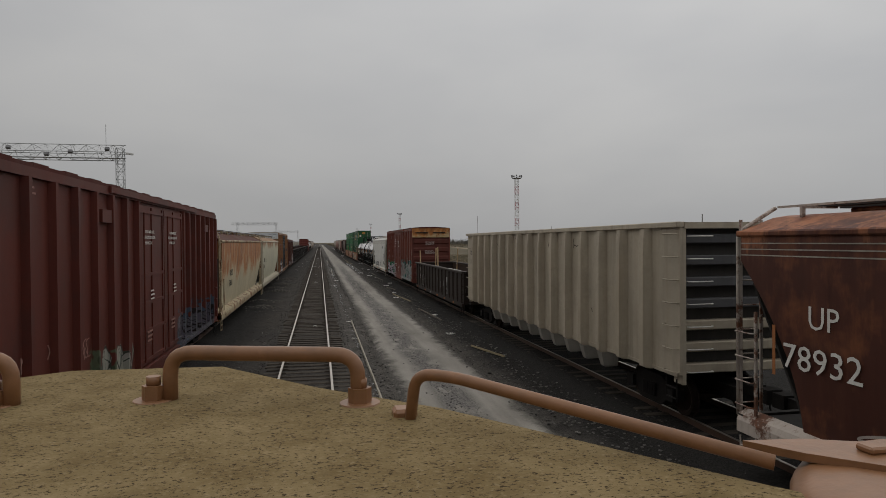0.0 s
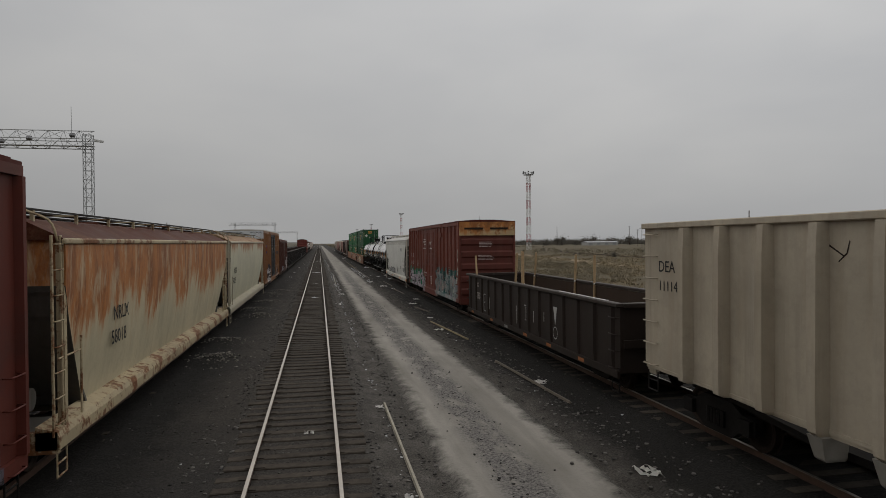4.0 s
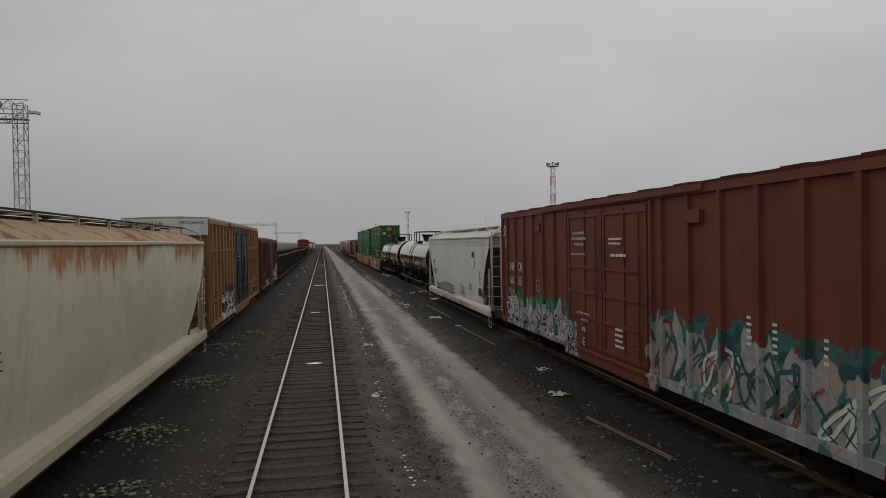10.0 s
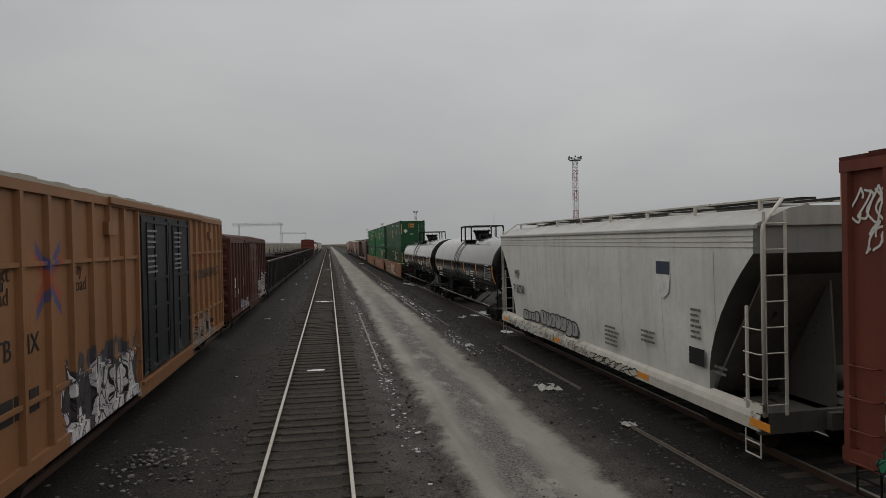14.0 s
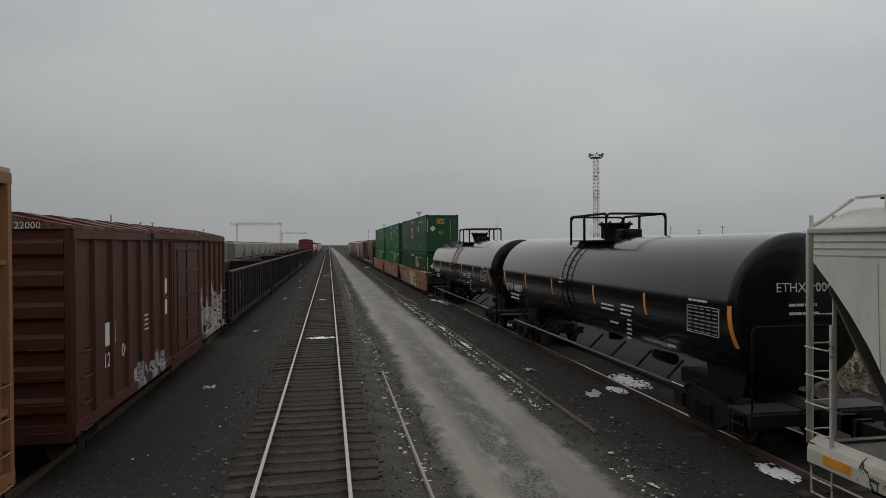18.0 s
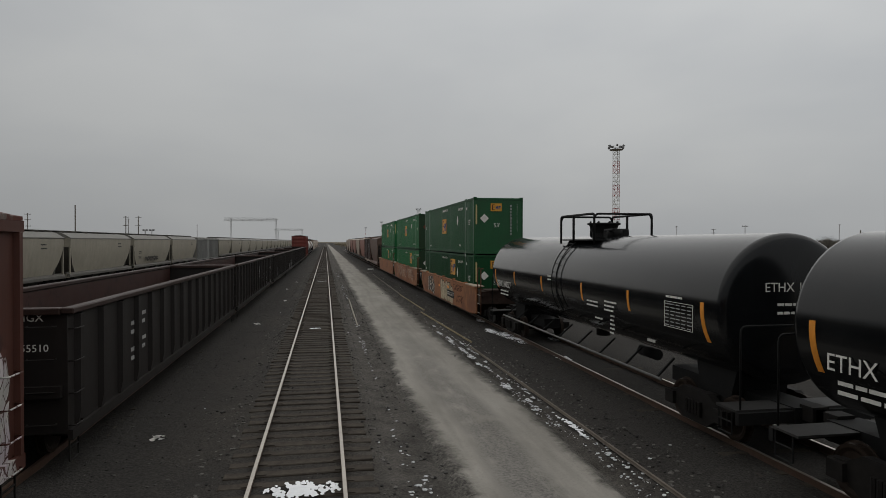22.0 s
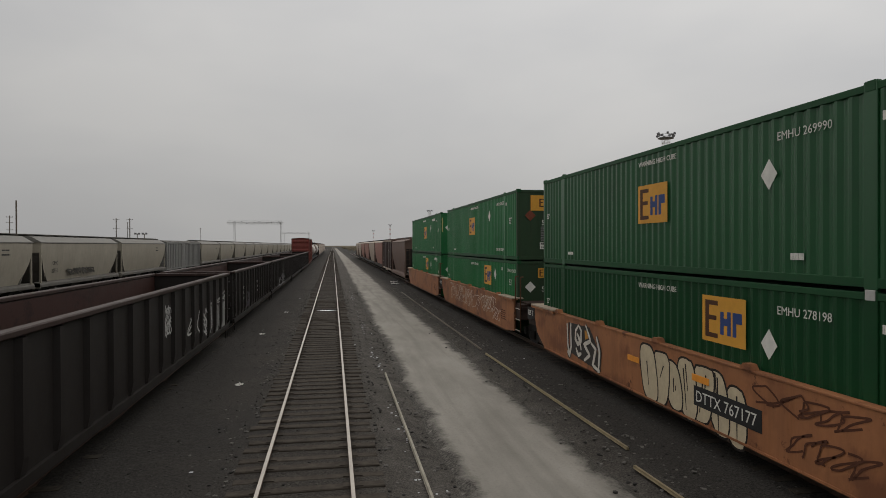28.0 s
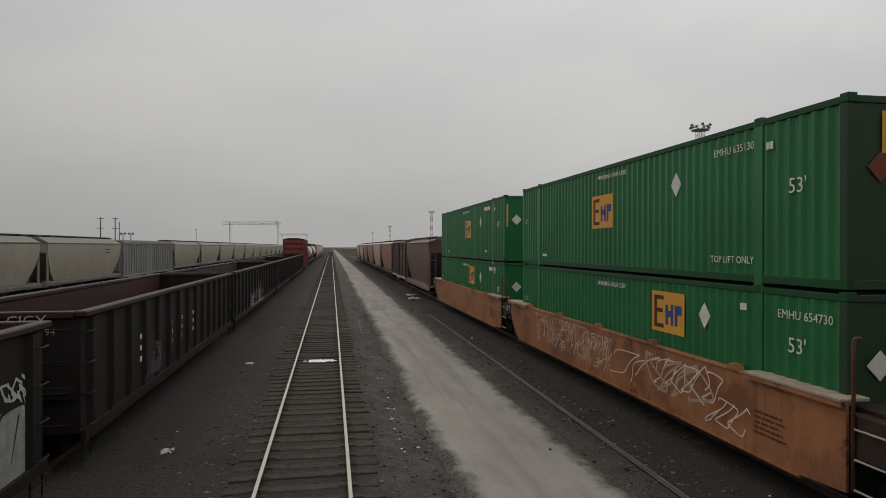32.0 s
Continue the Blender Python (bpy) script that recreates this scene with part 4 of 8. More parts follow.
M_tb_band = paint("chalky_white_end_band", (0.66, 0.68, 0.70), 0.02, dusty=0.12)
tb = boxcar("boxcar", "mustard-yellow high boxcar with black double doors and white end band", LEFT, 69.7, 88.5, 5.17, 5.205, (M_tb, M_tb_roof, M_tb_door, M_tb, M_tb),
            ((77.1, 79.6), (79.62, 82.2)), 0.92, 0.085, (75.1, 85.9), rows=(1.72, 3.72), end_ribs=6, band=M_tb_band, deep=0.64, post_list=(69.8, 70.35, 71.28, 72.2, 73.1, 74.05, 75.0, 75.9, 76.9, 82.4, 83.3, 84.2, 85.1, 86.05, 87.0, 87.9, 88.4))
YT = 79.1
M_brown_ink = plain("faded_black_stencil", (0.05, 0.028, 0.016), 0.8)
lettering("TBOX 643481", 0.155, tb, (1.42, -9.427, 4.95 - RAIL), 0, M_black_ink, align="RIGHT")
lettering("EXCESS HEIGHT CAR", 0.14, tb, (-1.40, -9.427, 4.95 - RAIL), 0, M_black_ink)
lettering("next", 0.34, tb, (1.499, 70.42 - YT, 3.70 - RAIL), 90, M_brown_ink)
lettering("load", 0.34, tb, (1.499, 70.42 - YT, 3.38 - RAIL), 90, M_brown_ink)
lettering("any", 0.34, tb, (1.499, 73.2 - YT, 3.68 - RAIL), 90, M_brown_ink)
lettering("road", 0.34, tb, (1.499, 73.2 - YT, 3.40 - RAIL), 90, M_brown_ink)
lettering("TB", 0.42, tb, (1.499, 70.55 - YT, 2.62 - RAIL), 90, M_black_ink)
lettering("IX", 0.42, tb, (1.499, 71.5 - YT, 2.62 - RAIL), 90, M_black_ink)
bars(tb, (1.499, 70.3 - YT, 2.1 - RAIL), 90, M_black_ink, 1, 1.6, 0.4, 0.34, seed=20)
bars(tb, (1.499, 70.2 - YT, 4.0 - RAIL), 90, M_black_ink, 2, 0.7, 0.3, 0.13, seed=21)
part("faded_red_band", boxes((1.4975, 1.4985, -0.9, 0.9, -0.22, 0.22)), plain("faded_red_mark", (0.26, 0.075, 0.035), 0.8, 0, 0.3, 3), tb).location = (0, 84.4 - YT, 3.75 - RAIL)
lettering("R COOLING EXPERTS", 0.46, tb, (1.578, 83.0 - YT, 3.05 - RAIL), 90, M_black_ink, spread=1.0)
M_dim = plain("dimmed_white_stencil", (0.22, 0.22, 0.22), 0.8)
for y, z, sd in ((77.5, 4.55, 22), (80.2, 4.55, 23), (77.5, 3.95, 24), (80.2, 3.95, 25)):
    bars(tb, (1.594, y - YT, z - RAIL), 90, M_dim, 4, 0.9, 0.13, 0.05, seed=sd)

M_kc = paint("brown_boxcar_paint", (0.072, 0.0245, 0.0165), 0.07, dusty=0.12, dust=(0.10,0.05,0.035), tags=[((94.2, 0.75), (96.6, 1.5), (0.45, 0.45, 0.45), INK, (0.09, 0.03, 0.023), 0.6), ((101.9, 0.8), (106.2, 2.5), (0.58, 0.56, 0.53), (0.05, 0.018, 0.014), (0.08, 0.03, 0.023), 0.75)])
M_kc_roof = paint("mottled_rust_roof", (0.10, 0.034, 0.026), 0.35, (0.20, 0.17, 0.15), dusty=0.35, gloss=0.05)
kc = boxcar("boxcar", "brown steel boxcar with single door, ribbed roof and white graffiti", LEFT, 90.6, 106.5, 4.46, 4.68, (M_kc, M_kc_roof, M_kc, M_kc, M_kc), ((97.6, 101.2),), 0.95, 0.075, (), end_ribs=6)
YK = 98.55
lettering("122000", 0.165, kc, (0.57, -7.957, 4.43 - RAIL), 0, M_white)
part("sign_plate", boxes((0.10, 0.49, -7.962, -7.952, 4.41 - RAIL, 4.57 - RAIL)), M_white, kc)
lettering("122", 0.40, kc, (1.499, 92.2 - YK, 1.75 - RAIL), 90, M_white)
lettering("000", 0.40, kc, (1.499, 93.3 - YK, 1.8 - RAIL), 90, M_white)
part("sign_plate", boxes((1.494, 1.5, -0.3, 0.3, -0.03, 0.42)), M_white, kc).location = (0, 92.6 - YK, 2.2 - RAIL)
bars(kc, (1.499, 95.0 - YK, 2.5 - RAIL), 90, M_white, 4, 0.35, 0.11, 0.04, seed=30)
for z in (3.05, 2.5):
    part("paper_sticker", soft_box(1.492, 1.497, -0.11, 0.11, -0.2, 0.2, 0.002), M_white, kc).location = (0, 97.05 - YK, z - RAIL)

boxcar("boxcar", "brick-red boxcar coupled behind the string of gondolas", LEFT, 241.2, 258.5, 5.3, 5.42, (paint("brick_red_paint", (0.15, 0.036, 0.028), 0.06), M_oxide_roof, M_oxide, paint("brick_red_end", (0.17, 0.04, 0.031), 0.05), M_oxide_trim), ((248, 250.5),), 1.05)

# ---------------------------------------------------------------- covered hoppers
# end caps greyer than the sides: shade painted in along with grime
M_end_grey = paint("shaded_grimy_end_sheet", (0.30, 0.30, 0.29), 0.12, dusty=0.3)
# near-black standing in for shade on end slopes; also colours the running boards
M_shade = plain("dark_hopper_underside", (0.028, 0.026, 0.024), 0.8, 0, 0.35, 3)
M_seam = plain("grimy_weld_seam", (0.33, 0.31, 0.265), 0.9, 0, 0.5, 3)

def hopper_rings(half, eave, top, hatch, low, cut, width, belly, steps, bend=0.75, lip=0.75):
    """Cross-sections of a hopper body: straight at the top, drawn in towards the outlets, cut away below at both ends."""
    rings = []
    lo = low

    def section(y, zb):
        side = []
        for k in range(7):
            f = k / 6
            z = zb + (eave - zb) * f
            t = (z - lo) / (eave - lo)
            x = width - belly * (1 - t) ** 2.0 - 0.05 * max(0.0, t - 0.75) * 4 * (t - 0.75)
            side.append((x, z))
        right = side + [(width - 0.03, eave + 0.02), (hatch + 0.28, top - 0.06), (hatch, top)]
        return [(-x, y, z) for x, z in right] + [(x, y, z) for x, z in reversed(right)]

    if bend:
        ys = [(-half + cut * k / steps, eave - lip - (eave - lip - low) * (k / steps) ** bend) for k in range(steps + 1)]
    else:                 # a rounded cut
        ys = [(-half + cut * (1 - (1 - k / steps) ** 1.9), eave - lip - (eave - lip - low) * k / steps) for k in range(steps + 1)]
    rings = [section(y, z) for y, z in ys] + [section(-y, z) for y, z in reversed(ys)]
    return rings


def covered_hopper(name, label, xc, y0, y1, eave, top, mats, cut=1.7, width=1.60, belly=0.16, low=1.15, seams=0, panel=False, detail=True, group="parked covered hoppers", inset=0.55, open_end=False):
    m_body, m_roof, m_frame, m_dark = mats
    mid, half = (y0 + y1) / 2, (y1 - y0) / 2
    c = thing(name, label, "covered hopper", (xc, mid, RAIL), group)
    e, t = eave - RAIL, top - RAIL
    bm = bmesh.new()
    skin(bm, hopper_rings(half - inset, e, t, 0.62, low - RAIL, cut, width, belly, 7 if detail else 4, 0 if panel else 0.75, 0.46 if open_end else 0.75))
    for f in bm.faces:
        f.smooth = abs(f.normal.y) < 0.6 and f.calc_center_median().z < e
    bmesh.ops.split_edges(bm, edges=[g for g in bm.edges if len(g.link_faces) == 2 and g.calc_face_angle(0) > 0.45])
    # downward end slopes take m_dark: shade and grime put into their colour
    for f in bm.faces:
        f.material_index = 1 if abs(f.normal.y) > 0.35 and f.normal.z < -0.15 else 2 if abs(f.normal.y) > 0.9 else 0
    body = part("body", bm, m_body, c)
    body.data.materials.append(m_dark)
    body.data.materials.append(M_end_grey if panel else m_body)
    part("roof", prism_y([(-width + 0.01, e + 0.021), (-width + 0.01, e + 0.045), (-0.92, t - 0.02), (-0.64, t + 0.02), (0.64, t + 0.02), (0.92, t - 0.02), (width - 0.01, e + 0.045), (width - 0.01, e + 0.021)], -half + inset - 0.05, half - inset + 0.05), m_roof, c)
    for s in (-1, 1):
        a, b = sorted((s * (width - 0.035), s * (width + 0.035)))
        part("roof_rail", soft_box(a, b, -half + inset - 0.1, half - inset + 0.1, e - 0.05, e + 0.055, 0.025), m_frame if detail and not panel else m_roof, c)
        a, b = sorted((s * (width - 0.16), s * (width - 0.02)))
        part("side_sill", prism_y([(s * (width - belly - 0.05), low - RAIL + 0.03), (s * (width - 0.03), low - RAIL - 0.06), (s * (width + 0.01), low - RAIL - 0.16), (s * (width + 0.01), low - RAIL - 0.36), (s * (width - belly - 0.05), low - RAIL - 0.36)], -half + 0.12, half - 0.12), m_frame if detail else m_dark, c)
        if panel:
            for k in range(8 if seams else 0):
                y = -half + inset + 1.15 + k * (2 * half - 2 * inset - 2.3) / 7
                strip = []
                for i in range(9):
                    z = (low + (1.2 if k in (0, 7) else 0.1) - RAIL) * (1 - i / 8) + (e - 0.44) * i / 8
                    f = (z - low + RAIL) / (e - low + RAIL)
                    x = width - belly * (1 - f) ** 2.0 - 0.05 * max(0.0, f - 0.75) * 4 * (f - 0.75) + 0.004
                    strip.append([(s * x, y - 0.006, z), (s * x, y + 0.006, z)])
                bm = bmesh.new()
                for (p, q), (u, v) in zip(strip, strip[1:]):
                    bm.faces.new([bm.verts.new(w3) for w3 in (p, q, v, u)])
                bmesh.ops.remove_doubles(bm, verts=list(bm.verts), dist=0.0005)
                part("side_seam", bm, M_seam, c)
            for z in (e - 0.16, e - 0.26, e - 0.36):
                a, b = sorted((s * (width - 0.06), s * (width + 0.0)))
                part("side_groove", boxes((a, b, -half + inset, half - inset, z - 0.009, z + 0.009)), M_seam, c)
    # roof walk with its stands
    walk_z = t + 0.14
    for x in ((-0.95, -0.4, 0.4, 0.95) if detail else ()):
        part("running_board", boxes((x - 0.14 if abs(x) < 0.5 else x - 0.03, x + 0.14 if abs(x) < 0.5 else x + 0.03, -half + 0.35, half - 0.35, walk_z, walk_z + 0.035)), m_frame if panel and abs(x) > 0.5 else M_shade, c)
    first = None
    for i in range(int(2 * half / 1.9) if detail else 0):
        y = -half + 0.9 + i * (2 * half - 1.8) / (int(2 * half / 1.9) - 1)
        for s in (-1, 1):
            if first is None or s not in first:
                bm = boxes((min(s * 0.92, s * 0.98), max(s * 0.92, s * 0.98), -0.03, 0.03, t - 0.30, walk_z), (min(s * 0.3, s * 0.98), max(s * 0.3, s * 0.98), -0.025, 0.025, walk_z - 0.03, walk_z))
                ob = part("walk_bracket", bm, m_frame, c)
                ob.location = (0, y, 0)
                first = {**(first or {}), s: ob}
            else:
                share("walk_bracket", first[s], c, (0, y, 0))
    if not detail:
        part("running_board", boxes((-0.5, 0.5, -half + 0.35, half - 0.35, walk_z, walk_z + 0.05)), m_dark, c)
        for i in range(7):
            y = -half + 0.9 + i * (2 * half - 1.8) / 6
            if first is None:
                first = part("walk_bracket", boxes((-0.86, 0.86, -0.03, 0.03, t - 0.12, walk_z - 0.001)), m_dark, c)
                first.location = (0, y, 0)
            else:
                share("walk_bracket", first, c, (0, y, 0))
    for k in range(4 if detail else 0):
        y = -half + 2.2 + k * (2 * half - 4.4) / 3
        part("hatch_cover", soft_box(-0.34, 0.34, y - 1.0, y + 1.0, t + 0.02, t + 0.11, 0.03), m_roof, c)
    # outlets
    for k in range(3):
        y = (k - 1) * (2 * half - 2 * inset - 2 * cut - 1.6) / 2.6
        bm = bmesh.new()
        skin(bm, [[(-1.25, y - 1.7, low - RAIL + 0.02), (1.25, y - 1.7, low - RAIL + 0.02), (1.25, y + 1.7, low - RAIL + 0.02), (-1.25, y + 1.7, low - RAIL + 0.02)], [(-0.55, y - 0.45, 0.32), (0.55, y - 0.45, 0.32), (0.55, y + 0.45, 0.32), (-0.55, y + 0.45, 0.32)]])
        part("outlet_gate", bm, m_body if detail else m_dark, c)
    for s in (-1, 1):
        ye = s * (half - 0.12)
        bm = boxes((-width + 0.02, width - 0.02, *sorted((ye, ye - s * 0.12)), low - RAIL - 0.42, low - RAIL - 0.06))
        part("end_sill", bm, m_dark if panel else m_frame, c)
        part("end_platform", boxes((-width + 0.05, width - 0.05, *sorted((ye - s * 0.14, ye - s * 1.25)), low - RAIL - 0.16, low - RAIL - 0.10)), m_dark, c)
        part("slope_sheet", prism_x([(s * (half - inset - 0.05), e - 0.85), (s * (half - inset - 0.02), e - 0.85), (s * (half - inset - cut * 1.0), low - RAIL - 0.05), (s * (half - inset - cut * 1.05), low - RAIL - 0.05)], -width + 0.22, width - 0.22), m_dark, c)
        for sx in (-1, 1):
            x = sx * (width - 0.04)
            thick = 0.06 if panel else 0.12
            if not open_end:
                part("corner_post", boxes((min(x, x - sx * thick), max(x, x - sx * thick), *sorted((s * (half - inset - thick + 0.02), s * (half - inset + 0.02))), low - RAIL - 0.1, e + 0.02)), m_frame, c)
            if detail:
                y = s * (half - 0.32)
                if panel:
                    yi = s * (half - 0.52)
                    part("side_strut", soft_box(min(x, x - sx * 0.05), max(x, x - sx * 0.05), yi - 0.025, yi + 0.025, low - RAIL - 0.08, low - RAIL + 1.75, 0.008), m_frame, c)
                    rung_run(c, [(x, s * (half - 0.30), low - RAIL + 0.12 + 0.42 * k) for k in range(4)], "y", sx * 0.06, 0.46, m_frame, "rung")
                else:
                    ladder(c, x - sx * 0.05, y - 0.19, y + 0.19, low - RAIL + 0.05, e - 0.05, 8, m_frame, sx * 0.07)
                    part("side_strut", rods([((x - sx * 0.02, s * (half - 1.35), low - RAIL - 0.1), (x - sx * 0.02, s * (half - 1.35), low - RAIL + 1.35))], 0.022, 6), m_frame, c)
                    part("end_handrail", rods([((x - sx * 0.02, s * (half - 1.35), low - RAIL + 1.1), (x - sx * 0.02, s * (half - 0.3), low - RAIL + 1.1))], 0.016, 6), m_frame, c)
                step_iron(c, x, s * (half - 0.35), low - RAIL - 0.4, m_frame)
                if open_end:
                    part("ladder_rail", bent([(x - sx * 0.02, s * (half - 0.07), low - RAIL - 0.1), (x - sx * 0.02, s * (half - 0.07), e + 0.03), (sx * 0.97, s * (half - 0.3), walk_z + 0.01)], 0.034, 8, 0.15, 4), m_frame, c)
                    continue
                part("roof_hoop", bent([(x - sx * 0.02, s * (half - 0.35), e + 0.0), (x - sx * 0.1, s * (half - 0.36), e + 0.35), (sx * 0.95, s * (half - 0.36), walk_z + 0.02)], 0.022, 6, 0.06 if panel else 0.2, 3), m_frame, c)
        if detail:
            part("shear_plate", prism_x([(s * (half - inset - 0.1), e - 0.9), (s * (half - inset - cut), low - RAIL - 0.1), (s * (half - 0.25), low - RAIL - 0.1), (s * (half - 0.25), low - RAIL + 0.5)], -0.02, 0.02), m_dark, c)
            end_ladder(c, -1.5, -1.1, s * (half - 0.10 if panel else half - 0.18), s * 0.6, low - RAIL + 0.1, e + 0.05, 8, m_frame)
            part("brake_reservoir", rods([((0.2, s * (half - 0.75), low - RAIL + 0.35), (0.95, s * (half - 0.75), low - RAIL + 0.35))], 0.2, 12), m_dark, c)
        part("centre_sill", boxes((-0.3, 0.3, *sorted((s * (half - inset - cut), s * half)), 0.55, 0.85)), m_dark, c)
        coupler(c, s * half, s)
        truck(c, s * (half - 1.9))
    return c


# slopes and underparts at the ends: dust, plus shade painted into the grey
M_slope = paint("shaded_dusty_slope", (0.10, 0.094, 0.083), 0.2, DARK_RUST, dusty=0.3)
M_cream = paint("rust_streaked_cream_paint", (0.50, 0.44, 0.30), 0.06, (0.25, 0.085, 0.02), streak=(4.25, 2.7, 1.22, (0.33, 0.113, 0.023)), dusty=0.25)
M_cream_roof = paint("rust_red_hopper_roof", (0.075, 0.024, 0.015), 0.35, (0.13, 0.058, 0.034), dusty=0.15, gloss=0.05)
M_cream_frame = paint("cream_hopper_frame", (0.40, 0.33, 0.21), 0.40, RUST, dusty=0.2)
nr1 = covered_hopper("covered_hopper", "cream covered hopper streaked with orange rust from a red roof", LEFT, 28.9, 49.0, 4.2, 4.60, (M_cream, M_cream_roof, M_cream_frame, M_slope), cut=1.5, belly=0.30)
lettering("NRLX", 0.42, nr1, (1.555, 32.1 - 38.95, 2.55 - RAIL), 90, M_black_ink)
lettering("58018", 0.42, nr1, (1.535, 32.0 - 38.95, 2.05 - RAIL), 90, M_black_ink)
M_sage = paint("pale_sage_hopper_paint", (0.52, 0.50, 0.37), 0.02, (0.23, 0.085, 0.025), streak=(4.25, 1.7, 0.46, (0.27, 0.098, 0.028)), dusty=0.15)
M_sage_roof = paint("rust_blushed_hopper_roof", (0.30, 0.20, 0.12), 0.40, (0.17, 0.065, 0.032), dusty=0.2, gloss=0.05)
M_sage_frame = paint("pale_hopper_frame", (0.40, 0.36, 0.27), 0.14, RUST, dusty=0.2)
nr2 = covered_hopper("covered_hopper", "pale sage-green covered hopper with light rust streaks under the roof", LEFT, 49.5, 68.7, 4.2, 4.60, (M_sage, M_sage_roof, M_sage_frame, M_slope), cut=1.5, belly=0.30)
lettering("NRLX", 0.42, nr2, (1.555, 51.45 - 59.1, 2.63 - RAIL), 90, M_black_ink)
lettering("58073", 0.42, nr2, (1.535, 51.2 - 59.1, 2.12 - RAIL), 90, M_black_ink)
bars(nr2, (1.56, 53.3 - 59.1, 2.75 - RAIL), 90, M_black_ink, 3, 0.3, 0.12, 0.02, seed=41)

M_mp = paint("weathered_pale_grey_paint", (0.70, 0.70, 0.65), 0.05, (0.20, 0.14, 0.10), dusty=0.3, dust=(0.48, 0.44, 0.37), grime=0.55)
M_mp_frame = paint("stained_grey_sill", (0.60, 0.57, 0.50), 0.24, (0.14, 0.075, 0.04), tags=[((78.2, 0.75), (86.5, 1.12), (0.55, 0.53, 0.47), INK, (0.46, 0.43, 0.36), 0.5)])
M_mp_roof = paint("pale_grey_hopper_roof", (0.44, 0.435, 0.41), 0.04, dusty=0.2)
mp = covered_hopper("covered_hopper", "weathered pale-grey covered hopper with scribbled sill and black end openings", RIGHT, 71.0, 87.6, 4.28, 4.62, (M_mp, M_mp_roof, M_mp_frame, M_slope), cut=1.5, belly=0.12, seams=1, panel=True, inset=0.24, open_end=True)
YP = 79.3
lettering("MP", 0.48, mp, (-1.602, 85.55 - YP, 2.66 - RAIL), -90, M_black_ink)
lettering("718058", 0.46, mp, (-1.588, 85.8 - YP, 2.10 - RAIL), -90, M_black_ink)
shield = [(-0.27, 0.42), (-0.16, 0.36), (0, 0.42), (0.16, 0.36), (0.27, 0.42), (0.30, 0.1), (0.24, -0.3), (0.0, -0.45), (-0.24, -0.3), (-0.30, 0.1)]
bd = part("painted_shield", prism_x(shield, -1.59, -1.584), plain("bleached_white_paint", (0.66, 0.66, 0.63), 0.7), mp)
bd.location = (-0.016, 74.25 - YP, 3.25 - RAIL)
part("shield_band", boxes((-1.596, -1.5905, -0.28, 0.28, 0.08, 0.36)), plain("faded_navy_paint", (0.05, 0.06, 0.09), 0.7), bd)
for y, z, rws, w, sd in ((73.2, 2.7, 6, 0.4, 42), (77.3, 1.85, 5, 0.9, 43), (75.3, 2.0, 3, 0.8, 44), (72.4, 1.7, 2, 0.5, 45)):
    bars(mp, (-1.595, y - YP, z - RAIL), -90, plain("grey_stencil_paint", (0.14, 0.135, 0.12), 0.8) if sd == 42 else bpy.data.materials["grey_stencil_paint"], rws, w, 0.11, 0.05, seed=sd)
part("data_plate", boxes((-1.60, -1.592, -0.26, 0.26, -0.17, 0.17)), M_black_ink, mp).location = (0, 73.0 - YP, 1.75 - RAIL)
for y in (86.9, 80.9, 75.2, 71.1):
    part("reflector", soft_box(-1.618, -1.610, -0.26, 0.26, -0.07, 0.07, 0.002), M_orange, mp).location = (0, y - YP, 0.92 - RAIL)

bubble_word(mp, -1.528, (79.4 - YP, 1.18 - RAIL), (82.6 - YP, 1.68 - RAIL), 7, plain("dull_grey_spray", (0.34, 0.34, 0.33), 0.8), M_black_ink, 51)
bubble_word(mp, -1.528, (82.9 - YP, 1.18 - RAIL), (84.6 - YP, 1.55 - RAIL), 4, MATS["dull_grey_spray"], M_black_ink, 52)
M_chalky = plain("chalk_white_spray", (0.58, 0.57, 0.53), 0.8, 0, 0.15, 5)
scrawl(mp, -1.613, (75.5 - YP, 0.76 - RAIL), (78.2 - YP, 1.02 - RAIL), M_black_ink, 11, 9, 0.012)
scrawl(mp, -1.613, (82.2 - YP, 0.76 - RAIL), (85.4 - YP, 1.04 - RAIL), M_chalky, 14, 10, 0.03)
M_up = paint("burnt_rust_brown_paint", (0.070, 0.0235, 0.0155), 0.20, (0.17, 0.062, 0.030), streak=(4.9, 1.5, 0.80, (0.30, 0.118, 0.055)), dusty=0.2, dust=(0.19, 0.078, 0.044), blotch=((0.185, 0.066, 0.030), 0.42))
M_up_frame = paint("chalky_rusted_sill", (0.46, 0.40, 0.35), 0.38, (0.17, 0.065, 0.032), dusty=0.3)
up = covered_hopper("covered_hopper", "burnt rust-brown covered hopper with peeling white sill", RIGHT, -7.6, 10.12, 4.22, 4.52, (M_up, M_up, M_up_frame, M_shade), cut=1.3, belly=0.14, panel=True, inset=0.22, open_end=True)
YU = 1.26
lettering("UP", 0.50, up, (-1.585, 8.38 - YU, 2.78 - RAIL), -90, M_white)
up_number = lettering("78932", 0.55, up, (-1.575, 8.92 - YU, 2.12 - RAIL), -90, M_white)
up_number.matrix_basis = up_number.matrix_basis @ Matrix.Diagonal((1.13, 1, 1, 1))
part("painted_strip", soft_box(-1.585, -1.58, -0.035, 0.035, -0.35, 0.45, 0.002), plain("dull_orange_strip", (0.30, 0.12, 0.045), 0.75, 0, 0.3), up).location = (0, 9.1 - YU, 2.3 - RAIL)

M_faded = plain("thin_white_scrawl", (0.34, 0.30, 0.27), 0.8)
